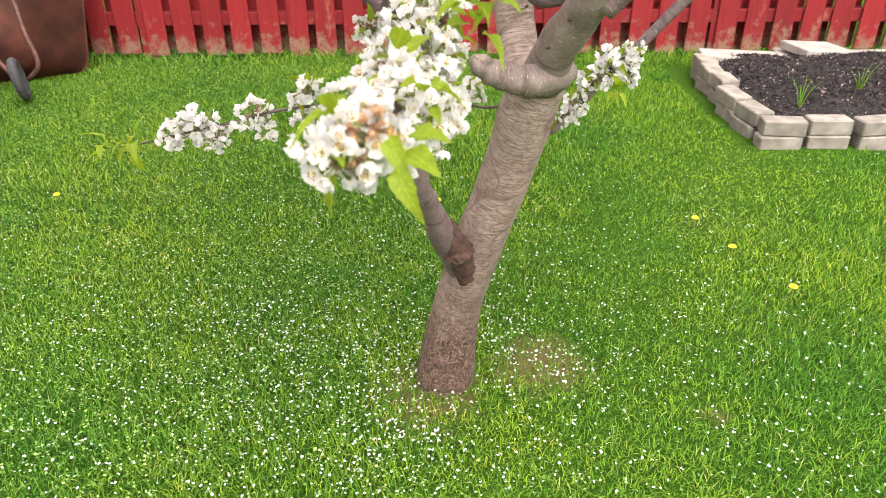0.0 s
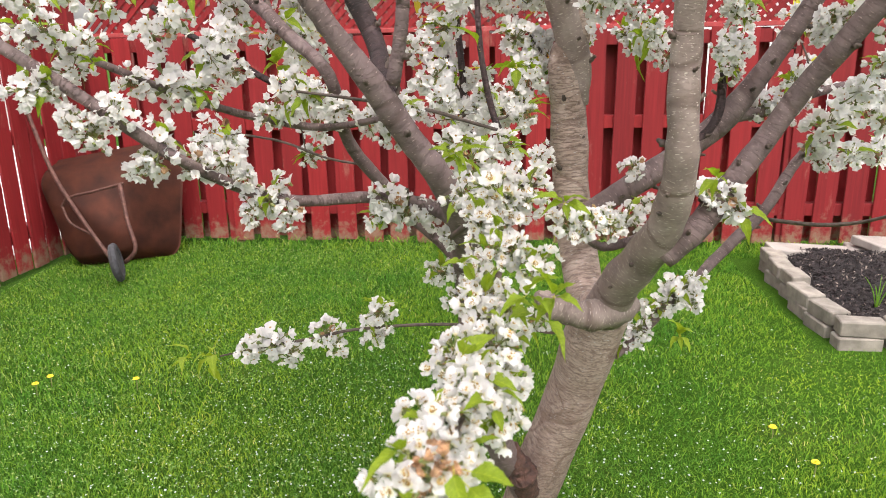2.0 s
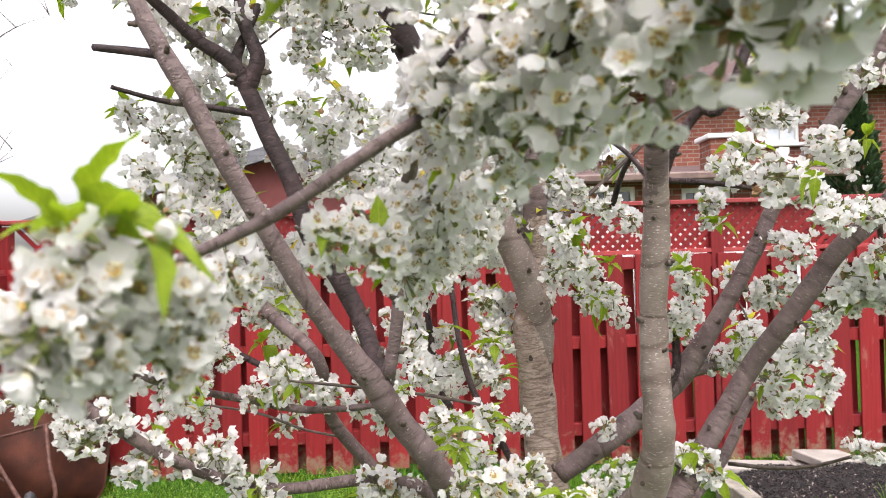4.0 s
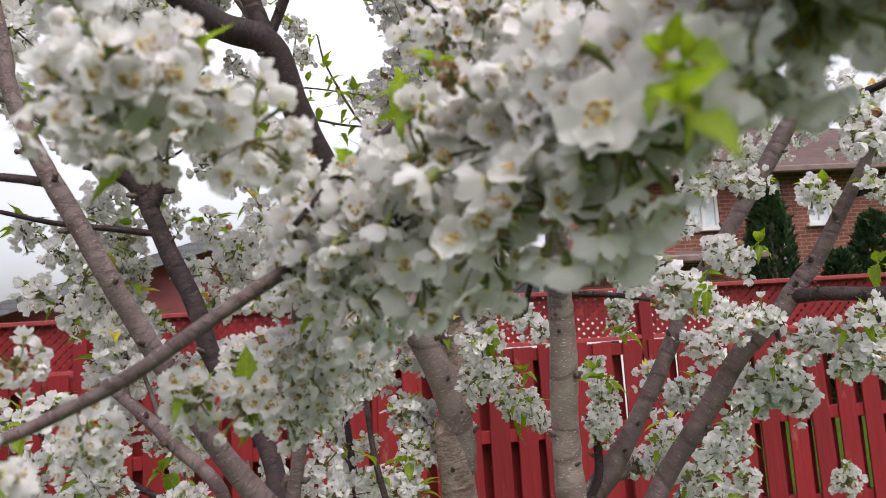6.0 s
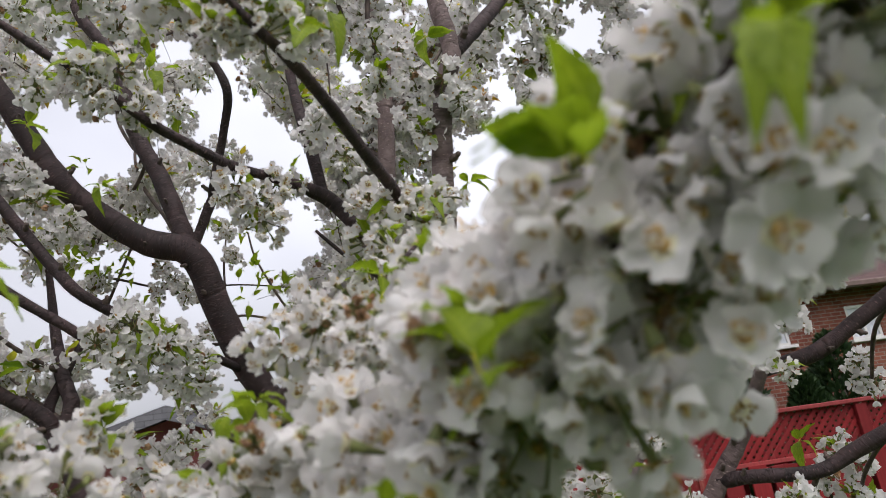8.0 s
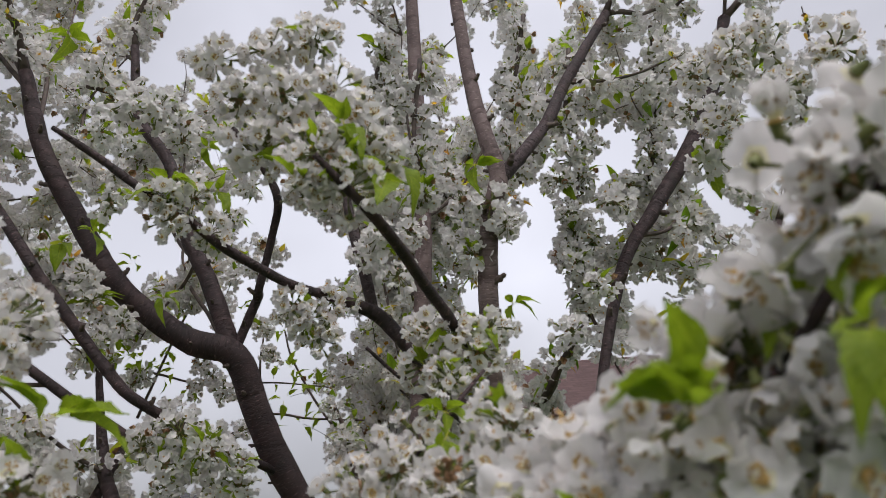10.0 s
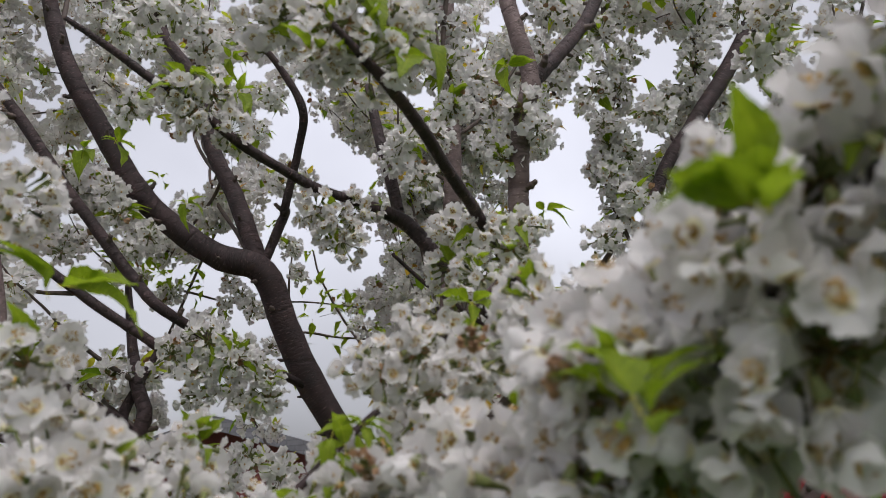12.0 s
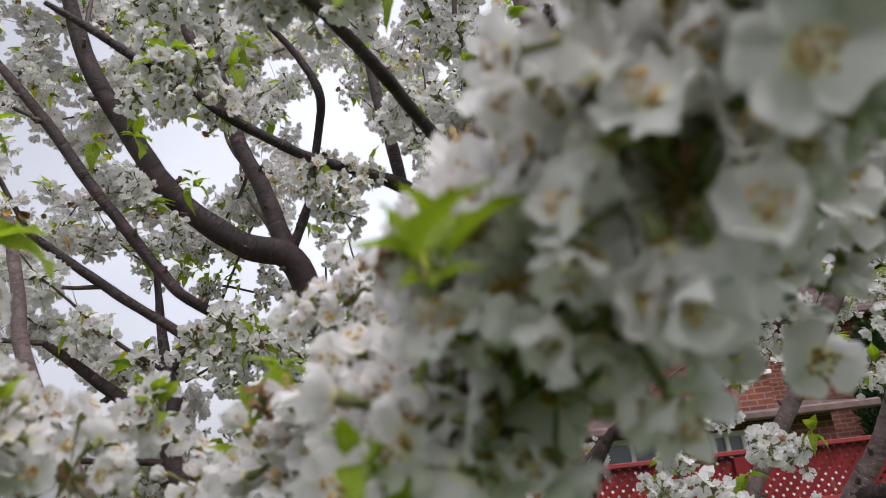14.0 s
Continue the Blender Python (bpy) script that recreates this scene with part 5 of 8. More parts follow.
sprays([(-0.470, 0.850, 1.442, 0.0299), (-0.490, 0.800, 1.448, 0.0269), (-0.434, 0.850, 1.468, 0.0311), (-0.537, 0.800, 1.439, 0.0258), (-0.429, 0.950, 1.423, 0.0258), (-0.530, 0.750, 1.451, 0.0217), (-0.546, 0.850, 1.405, 0.0234), (-0.441, 0.950, 1.475, 0.0271), (-0.529, 0.900, 1.388, 0.0218)], False, 0.5)
sprays([(-0.431, 1.200, 1.490, 0.0435), (-0.418, 1.200, 1.550, 0.0376), (-0.448, 1.200, 1.443, 0.0381), (-0.401, 1.250, 1.399, 0.0298), (-0.467, 1.200, 1.532, 0.0320), (-0.380, 1.300, 1.519, 0.0306), (-0.258, 1.300, 1.458, 0.0348), (-0.206, 1.200, 1.347, 0.0325), (-0.137, 1.300, 1.324, 0.0434), (-0.118, 1.350, 1.410, 0.0404), (-0.077, 1.100, 1.457, 0.0310), (-0.162, 1.300, 1.376, 0.0309), (0.011, 1.400, 1.392, 0.0396), (0.036, 1.350, 1.330, 0.0363), (-0.106, 1.200, 1.299, 0.0326), (-0.223, 1.350, 1.500, 0.0359), (-0.340, 1.400, 1.525, 0.0285), (-0.081, 1.500, 1.259, 0.0359)], False, 0.4)
sprays([(-0.051, 1.050, 1.218, 0.0424), (-0.008, 1.100, 1.230, 0.0354), (0.053, 1.200, 1.202, 0.0231), (-0.361, 1.300, 1.187, 0.0254), (-0.077, 1.050, 1.243, 0.0305), (-0.026, 1.050, 1.192, 0.0306), (0.028, 1.300, 1.261, 0.0311), (-0.044, 1.300, 1.293, 0.0310), (0.009, 1.350, 1.298, 0.0321), (-0.086, 1.050, 1.103, 0.0293), (-0.107, 1.100, 1.031, 0.0219), (-0.081, 1.120, 0.980, 0.0224), (-0.120, 1.050, 1.139, 0.0224)], False, 0.35)
sprays([(-0.082, 0.750, 1.502, 0.0303), (-0.041, 0.750, 1.530, 0.0289), (-0.035, 0.800, 1.500, 0.0261), (-0.024, 0.750, 1.541, 0.0231), (-0.068, 0.850, 1.488, 0.0238), (-0.103, 0.620, 1.488, 0.0223), (-0.091, 0.600, 1.509, 0.0214), (-0.129, 0.600, 1.519, 0.0186)], True, 0.35)
sprays([(0.154, 1.300, 1.621, 0.0376), (0.161, 1.300, 1.529, 0.0420), (0.153, 1.320, 1.460, 0.0430), (0.188, 1.300, 1.469, 0.0322), (0.213, 1.200, 1.561, 0.0330), (0.082, 1.500, 1.600, 0.0391), (0.075, 1.500, 1.662, 0.0389), (0.265, 1.500, 1.376, 0.0421), (0.306, 1.500, 1.351, 0.0281), (0.224, 1.500, 1.394, 0.0304), (0.336, 1.200, 1.443, 0.0334), (0.380, 1.300, 1.378, 0.0344), (0.404, 1.400, 1.331, 0.0306), (0.221, 1.300, 1.167, 0.0250), (0.199, 1.200, 1.098, 0.0330), (0.166, 1.150, 1.112, 0.0242), (0.233, 1.250, 1.105, 0.0242), (0.227, 1.100, 1.534, 0.0236), (0.184, 1.300, 1.592, 0.0278)], False, 0.4)
sprays([(0.364, 0.900, 1.577, 0.0379), (0.330, 0.950, 1.592, 0.0286), (0.434, 0.900, 1.523, 0.0286), (0.405, 0.900, 1.560, 0.0271), (0.591, 1.300, 1.481, 0.0357), (0.596, 1.400, 1.501, 0.0363), (0.537, 1.300, 1.403, 0.0361), (0.534, 1.350, 1.391, 0.0292), (0.541, 1.100, 1.403, 0.0390), (0.559, 1.100, 1.440, 0.0303), (0.393, 1.200, 1.568, 0.0237), (0.386, 1.200, 1.542, 0.0201)], False, 0.4)
sprays([(0.604, 1.450, 1.218, 0.0524), (0.680, 1.500, 1.258, 0.0468), (0.723, 1.520, 1.273, 0.0426), (0.747, 1.550, 1.154, 0.0439), (0.630, 1.500, 1.148, 0.0355), (0.676, 1.500, 1.157, 0.0331), (0.736, 1.500, 1.281, 0.0280), (0.512, 1.450, 1.264, 0.0386), (0.473, 1.450, 1.253, 0.0319), (0.553, 1.470, 1.267, 0.0276), (0.321, 1.120, 1.149, 0.0378), (0.352, 1.130, 1.128, 0.0309), (0.300, 1.110, 1.161, 0.0267), (0.743, 1.400, 1.091, 0.0266), (0.755, 1.380, 1.079, 0.0263), (0.605, 1.500, 1.175, 0.0308), (0.650, 1.480, 1.237, 0.0324)], False, 0.35)
sprays([(0.355, 1.440, 0.886, 0.0400), (0.272, 1.420, 0.813, 0.0305), (0.307, 1.430, 0.859, 0.0329), (0.383, 1.460, 0.904, 0.0309), (0.371, 1.300, 1.463, 0.0240)], False, 0.5)
sprays([(-0.215, 0.290, 1.480, 0.0191), (-0.194, 0.300, 1.474, 0.0198), (-0.213, 0.280, 1.456, 0.0170), (-0.204, 0.310, 1.456, 0.0150), (-0.217, 0.270, 1.471, 0.0163)], True, 0.05)
sprays([(-0.208, 0.300, 1.470, 0.0187), (-0.213, 0.260, 1.478, 0.0155), (-0.200, 0.330, 1.462, 0.0130), (-0.221, 0.250, 1.463, 0.0133), (-0.205, 0.270, 1.491, 0.0106), (-0.197, 0.310, 1.485, 0.0101)], True, 0.2)
sprays([(-0.142, 0.460, 1.501, 0.0203), (-0.114, 0.480, 1.495, 0.0231), (-0.093, 0.520, 1.526, 0.0228), (-0.077, 0.560, 1.490, 0.0206), (-0.059, 0.580, 1.541, 0.0212), (-0.103, 0.600, 1.473, 0.0192), (-0.035, 0.700, 1.513, 0.0222), (-0.009, 0.750, 1.551, 0.0237)], True, 0.3)
sprays([(-0.073, 0.532, 1.588, 0.0360), (-0.065, 0.510, 1.575, 0.0360), (-0.060, 0.472, 1.607, 0.0360), (-0.063, 0.469, 1.602, 0.0360), (-0.059, 0.437, 1.586, 0.0360), (-0.028, 0.414, 1.589, 0.0360), (-0.032, 0.410, 1.594, 0.0360), (-0.026, 0.387, 1.595, 0.0360), (-0.028, 0.397, 1.595, 0.0360), (-0.002, 0.359, 1.609, 0.0360), (0.003, 0.334, 1.613, 0.0360), (0.024, 0.323, 1.623, 0.0395), (0.037, 0.316, 1.608, 0.0395), (0.036, 0.294, 1.610, 0.0395)], True, 0.0)
sprays([(0.054, 0.286, 1.630, 0.0395), (0.065, 0.265, 1.628, 0.0395), (0.076, 0.241, 1.615, 0.0395), (0.094, 0.227, 1.632, 0.0395), (0.100, 0.218, 1.654, 0.0395), (0.104, 0.183, 1.659, 0.0395), (0.105, 0.182, 1.648, 0.0395), (0.128, 0.195, 1.674, 0.0395), (0.134, 0.154, 1.669, 0.0395), (0.142, 0.135, 1.691, 0.0395), (0.153, 0.129, 1.698, 0.0395), (0.167, 0.097, 1.718, 0.0395), (0.176, 0.080, 1.734, 0.0395), (0.195, 0.087, 1.743, 0.0395)], True, 0.0)
sprays([(0.201, 0.060, 1.752, 0.0395)], True, 0.0)
sprays([(0.000, 0.380, 1.568, 0.0370), (0.030, 0.320, 1.577, 0.0370), (0.055, 0.285, 1.583, 0.0370), (-0.030, 0.420, 1.555, 0.0370), (0.075, 0.250, 1.600, 0.0370), (0.096, 0.205, 1.617, 0.0370), (0.113, 0.180, 1.625, 0.0370), (0.129, 0.155, 1.636, 0.0370), (0.146, 0.135, 1.648, 0.0370), (0.161, 0.122, 1.664, 0.0370), (0.176, 0.107, 1.676, 0.0370), (0.186, 0.100, 1.692, 0.0370), (0.196, 0.090, 1.715, 0.0370), (0.200, 0.115, 1.690, 0.0370), (0.205, 0.100, 1.735, 0.0370)], True, 0.0)
sprays([(-0.058, 0.410, 1.617, 0.0172), (-0.030, 0.400, 1.621, 0.0158), (-0.038, 0.400, 1.597, 0.0156), (-0.009, 0.420, 1.638, 0.0179), (0.021, 0.430, 1.662, 0.0173), (0.054, 0.440, 1.695, 0.0192), (0.025, 0.420, 1.623, 0.0149), (0.067, 0.440, 1.660, 0.0159), (0.099, 0.460, 1.714, 0.0182), (0.069, 0.460, 1.739, 0.0182), (0.003, 0.420, 1.602, 0.0148), (0.124, 0.480, 1.756, 0.0192), (-0.046, 0.410, 1.586, 0.0142), (-0.016, 0.410, 1.584, 0.0132)], True, 0.2)
sprays([(0.465, 0.500, 2.155, 0.0346), (0.471, 0.450, 2.065, 0.0311), (0.518, 0.420, 2.090, 0.0328), (0.514, 0.400, 1.984, 0.0281), (0.458, 0.550, 2.098, 0.0295), (0.554, 0.380, 2.060, 0.0289), (0.481, 0.500, 2.031, 0.0271), (0.479, 0.600, 2.207, 0.0289), (0.546, 0.550, 2.226, 0.0319)], True, 0.3)
sprays([(0.042, 0.360, 1.708, 0.0176), (0.068, 0.340, 1.692, 0.0168), (0.021, 0.380, 1.700, 0.0181), (0.094, 0.330, 1.698, 0.0156), (0.112, 0.340, 1.725, 0.0147), (0.112, 0.300, 1.676, 0.0143)], True, 0.15)
sprays([(-0.125, 0.270, 1.646, 0.0211), (-0.099, 0.280, 1.635, 0.0189), (-0.077, 0.300, 1.621, 0.0159), (-0.140, 0.270, 1.630, 0.0133)], True, 0.2)
sprays([(-0.279, 0.520, 1.529, 0.0183), (-0.213, 0.470, 1.480, 0.0157), (-0.071, 0.520, 1.523, 0.0206), (-0.041, 0.600, 1.515, 0.0181), (-0.075, 0.550, 1.497, 0.0173)], True, 0.4)
sprays([(0.143, 1.200, 1.515, 0.0382), (0.151, 1.200, 1.462, 0.0342), (0.243, 1.300, 1.401, 0.0288), (0.209, 1.300, 1.434, 0.0288), (0.366, 1.000, 1.624, 0.0414), (0.405, 1.000, 1.589, 0.0298), (0.337, 1.000, 1.596, 0.0280), (0.503, 1.100, 1.755, 0.0297), (0.600, 1.100, 1.755, 0.0318), (0.492, 1.000, 1.634, 0.0302), (0.467, 1.100, 1.690, 0.0294), (0.429, 1.100, 1.692, 0.0293), (0.566, 1.300, 1.420, 0.0337), (0.527, 1.300, 1.412, 0.0294), (0.490, 1.000, 1.538, 0.0265), (0.533, 1.000, 1.536, 0.0299)], False, 0.45)
sprays([(0.642, 1.050, 1.496, 0.0384), (0.673, 1.000, 1.502, 0.0369), (0.658, 1.000, 1.458, 0.0299), (0.669, 0.950, 1.478, 0.0287), (0.583, 1.050, 1.466, 0.0329), (0.585, 1.300, 1.295, 0.0376), (0.597, 1.250, 1.340, 0.0303), (0.498, 1.350, 1.305, 0.0302), (0.623, 1.100, 1.408, 0.0289), (0.591, 1.150, 1.389, 0.0281), (0.641, 1.000, 1.717, 0.0240), (0.643, 0.900, 1.768, 0.0314), (0.640, 0.900, 1.808, 0.0284), (0.666, 0.900, 1.703, 0.0234), (0.765, 1.200, 1.248, 0.0331), (0.668, 0.950, 1.526, 0.0288), (0.633, 1.300, 1.241, 0.0312), (0.350, 1.200, 1.420, 0.0250), (0.366, 1.300, 1.367, 0.0290), (0.588, 1.120, 1.418, 0.0257)], False, 0.45)
sprays([(0.008, 0.360, 1.941, 0.0285), (0.039, 0.380, 1.961, 0.0252), (-0.029, 0.400, 1.993, 0.0243), (0.022, 0.370, 1.915, 0.0183), (-0.012, 0.370, 1.921, 0.0181), (0.050, 0.400, 1.945, 0.0172), (-0.053, 0.420, 1.987, 0.0177)], True, 0.2)
sprays([(-0.147, 0.620, 2.060, 0.0273), (-0.165, 0.610, 2.031, 0.0242), (-0.131, 0.640, 2.023, 0.0240), (-0.176, 0.600, 2.052, 0.0195), (-0.029, 0.710, 1.940, 0.0282), (0.002, 0.720, 1.967, 0.0238), (-0.046, 0.700, 1.955, 0.0242), (-0.018, 0.710, 1.919, 0.0217), (0.123, 0.550, 1.857, 0.0252), (0.154, 0.560, 1.864, 0.0226), (0.105, 0.520, 1.804, 0.0204), (0.094, 0.580, 1.876, 0.0175), (0.092, 0.600, 1.840, 0.0198), (0.142, 0.550, 1.836, 0.0198)], True, 0.3)
sprays([(0.213, 0.720, 2.093, 0.0320), (0.231, 0.720, 2.063, 0.0260), (0.181, 0.750, 2.116, 0.0270), (0.187, 0.750, 2.036, 0.0248), (0.162, 0.760, 2.067, 0.0237), (0.045, 0.720, 2.028, 0.0246), (0.083, 0.720, 1.995, 0.0218), (0.059, 0.700, 2.040, 0.0203), (0.163, 0.750, 2.157, 0.0243), (0.103, 0.750, 2.073, 0.0204), (0.360, 0.900, 2.373, 0.0364), (0.332, 0.820, 2.243, 0.0292), (0.393, 0.950, 2.264, 0.0310), (0.403, 0.950, 2.203, 0.0266), (0.531, 1.000, 2.483, 0.0434), (0.621, 1.000, 2.475, 0.0417), (0.488, 1.000, 2.373, 0.0294), (0.506, 1.000, 2.240, 0.0243), (0.449, 1.000, 2.163, 0.0255), (0.337, 0.900, 2.421, 0.0329)], False, 0.3)
sprays([(-0.234, 1.000, 1.888, 0.0387), (-0.195, 1.000, 1.860, 0.0354), (-0.285, 1.000, 1.869, 0.0317), (-0.254, 1.000, 1.842, 0.0316), (-0.174, 1.050, 1.860, 0.0287), (-0.288, 0.800, 2.333, 0.0360), (-0.247, 0.800, 2.323, 0.0298), (-0.297, 0.800, 2.165, 0.0279), (-0.283, 0.800, 2.262, 0.0259), (-0.305, 0.750, 2.247, 0.0259), (-0.416, 1.100, 2.145, 0.0333), (-0.362, 1.100, 2.101, 0.0276), (-0.394, 1.100, 2.074, 0.0273), (-0.429, 1.100, 2.196, 0.0319), (-0.169, 1.000, 2.246, 0.0275), (-0.161, 1.100, 2.362, 0.0307), (-0.157, 1.200, 2.239, 0.0297), (-0.251, 1.100, 2.487, 0.0356)], False, 0.45)
sprays([(0.465, 0.900, 2.189, 0.0374), (0.450, 1.000, 2.196, 0.0221), (0.605, 0.700, 2.288, 0.0421), (0.459, 0.600, 2.077, 0.0343), (0.593, 0.600, 2.242, 0.0378), (0.491, 0.600, 2.036, 0.0270), (0.588, 0.800, 2.304, 0.0330), (0.576, 0.900, 2.432, 0.0370), (0.627, 0.900, 2.511, 0.0381), (0.398, 1.000, 2.138, 0.0294), (0.373, 0.800, 1.998, 0.0237), (0.282, 0.700, 1.902, 0.0203)], False, 0.35)
sprays([(-0.125, 0.360, 1.649, 0.0178), (-0.144, 0.350, 1.658, 0.0146), (-0.153, 0.330, 1.682, 0.0158), (-0.108, 0.450, 1.670, 0.0133), (-0.144, 0.330, 1.637, 0.0152), (-0.167, 0.340, 1.708, 0.0118)], True, 0.35)
sprays([(-0.230, 0.360, 1.870, 0.0226), (-0.198, 0.360, 1.819, 0.0182), (-0.203, 0.340, 1.792, 0.0204), (-0.228, 0.360, 1.837, 0.0183)], True, 0.3)

# a large ball of blossom hanging from the twig above, and garlands on hanging shoots
sprays([(-0.040, 0.400, 2.074, 0.028), (-0.002, 0.400, 2.086, 0.027), (-0.087, 0.410, 2.075, 0.026), (-0.026, 0.390, 2.019, 0.030), (0.015, 0.400, 2.030, 0.027), (-0.040, 0.400, 1.975, 0.028), (-0.005, 0.390, 1.958, 0.030), (0.036, 0.400, 1.961, 0.027), (0.033, 0.400, 2.000, 0.027), (-0.067, 0.410, 2.032, 0.026)], True, 0.25)
for shoot in ([(0.408, 1.0, 2.694), (0.364, 1.0, 2.52), (0.332, 1.0, 2.376), (0.341, 1.0, 2.289)],
              [(0.488, 1.0, 2.603), (0.452, 1.0, 2.436), (0.446, 1.0, 2.284), (0.404, 1.0, 2.17), (0.405, 1.0, 2.094)],
              [(0.676, 1.0, 2.661), (0.643, 1.0, 2.471), (0.592, 1.0, 2.302), (0.551, 1.0, 2.267)],
              [(0.773, 1.0, 2.598), (0.762, 1.0, 2.426), (0.764, 1.0, 2.269)],
              [(0.182, 1.0, 2.58), (0.154, 1.0, 2.383), (0.174, 1.0, 2.263)],
              [(-0.43, 1.0, 2.527), (-0.332, 1.0, 2.487), (-0.261, 1.0, 2.423)],
              [(0.118, 1.0, 2.609), (0.09, 1.0, 2.513), (0.114, 1.0, 2.397)]):
    line = [(*q, 0.005 - 0.0006 * k) for k, q in enumerate(shoot)]
    wood(line, "twig", 7, MAT_TWIG)
    for a in smooth_path(line, 4)[1:]:
        cluster(tuple(a[:3] + trng.normal(0, 0.012, 3)), trng.uniform(0.033, 0.042), True, False, 0.4)
sprays([(0.222, 0.225, 1.706, 0.038), (0.243, 0.225, 1.720, 0.038), (0.209, 0.225, 1.674, 0.038), (0.198, 0.225, 1.693, 0.038), (0.239, 0.225, 1.741, 0.038), (0.186, 0.225, 1.652, 0.038), (0.240, 0.225, 1.697, 0.038)], True, 0.0)
sprays([(-0.518, 1.144, 1.703, 0.034), (-0.484, 1.157, 1.664, 0.035), (-0.457, 1.183, 1.635, 0.031), (-0.535, 1.121, 1.637, 0.037), (-0.492, 1.146, 1.595, 0.032), (-0.428, 1.220, 1.692, 0.034), (-0.257, 1.204, 1.695, 0.034), (-0.206, 1.184, 1.736, 0.031), (-0.156, 1.183, 1.702, 0.037), (-0.288, 1.172, 1.735, 0.036), (-0.355, 1.187, 1.758, 0.031), (-0.332, 1.196, 1.658, 0.035), (-0.251, 1.150, 1.613, 0.030), (-0.400, 1.207, 1.581, 0.034), (-0.592, 1.192, 1.746, 0.037), (-0.172, 1.191, 1.635, 0.037)], False, 0.45)
# yellow-green leaves at the tip of the low twig
tuft((-0.645, 1.412, 0.735), 0.052, True, 6)
tuft((-0.690, 1.415, 0.722), 0.06, True, 5)
# dark leaves at the heart of a spur, with blossom in a ring round it
for k in range(7):
    turn = k * 2.4
    one_leaf(SPUR_EYE + Vector((0.006 * math.cos(turn), 0.01, 0.006 * math.sin(turn))), (math.cos(turn), -0.5, math.sin(turn)), 0.026 + 0.003 * (k % 3), True)


# single leaves that stand out near the eye
def single_leaves(ends):
    for base, tip in ends:
        d = Vector(tip) - Vector(base)
        one_leaf(base, d, d.length * (1.2 if base[1] < 0.5 and base[2] > 1.3 else 1.0), True)


single_leaves([((-0.036, 0.565, 1.130), (-0.027, 0.535, 1.158)), ((-0.041, 0.565, 1.124), (-0.051, 0.555, 1.129)), ((0.036, 0.685, 1.116), (0.063, 0.655, 1.117)), ((0.031, 0.685, 1.126), (0.034, 0.655, 1.152)), ((0.025, 0.685, 1.124), (0.007, 0.655, 1.138)), ((-0.062, 0.415, 1.129), (-0.086, 0.395, 1.141)), ((-0.064, 0.415, 1.131), (-0.069, 0.395, 1.151)), ((-0.032, 0.415, 1.118), (-0.027, 0.385, 1.107)), ((-0.024, 0.425, 1.112), (0.006, 0.405, 1.118)), ((-0.024, 0.415, 1.108), (-0.001, 0.385, 1.103)), ((-0.029, 0.405, 1.102), (-0.019, 0.375, 1.086)), ((-0.016, 0.515, 1.110), (-0.016, 0.495, 1.140)), ((-0.006, 0.565, 1.099), (0.021, 0.555, 1.097)), ((-0.010, 0.545, 1.093), (-0.001, 0.525, 1.084))])
single_leaves([((-0.213, 0.270, 1.500), (-0.186, 0.250, 1.524)), ((-0.218, 0.270, 1.501), (-0.227, 0.250, 1.514)), ((-0.204, 0.270, 1.501), (-0.165, 0.250, 1.501)), ((-0.036, 0.900, 1.377), (-0.050, 0.900, 1.414)), ((-0.279, 1.000, 1.452), (-0.294, 1.000, 1.473)), ((-0.275, 1.000, 1.448), (-0.255, 1.000, 1.444)), ((0.038, 0.125, 1.573), (0.044, 0.115, 1.577)), ((0.040, 0.125, 1.572), (0.034, 0.120, 1.578)), ((0.042, 0.125, 1.572), (0.046, 0.115, 1.561)), ((-0.068, 0.500, 1.551), (-0.084, 0.500, 1.540)), ((-0.064, 0.500, 1.551), (-0.057, 0.500, 1.534)), ((0.122, 0.100, 1.685), (0.094, 0.090, 1.690)), ((0.121, 0.100, 1.687), (0.113, 0.095, 1.706)), ((0.151, 0.075, 1.694), (0.158, 0.070, 1.713))])
single_leaves([((0.152, 0.075, 1.694), (0.165, 0.065, 1.702)), ((0.095, 0.170, 1.643), (0.081, 0.160, 1.661)), ((0.097, 0.170, 1.643), (0.105, 0.160, 1.661)), ((0.098, 0.170, 1.634), (0.086, 0.160, 1.631)), ((0.115, 0.100, 1.679), (0.091, 0.090, 1.684)), ((0.115, 0.100, 1.680), (0.110, 0.090, 1.694)), ((0.117, 0.100, 1.678), (0.117, 0.090, 1.687)), ((0.091, 0.155, 1.651), (0.087, 0.150, 1.664)), ((0.092, 0.150, 1.643), (0.107, 0.140, 1.658)), ((-0.154, 0.330, 1.748), (-0.115, 0.320, 1.748)), ((-0.157, 0.330, 1.745), (-0.163, 0.320, 1.770)), ((-0.060, 0.800, 1.267), (-0.045, 0.786, 1.266)), ((-0.060, 0.800, 1.267), (-0.050, 0.785, 1.244)), ((-0.060, 0.800, 1.267), (-0.085, 0.787, 1.275))])
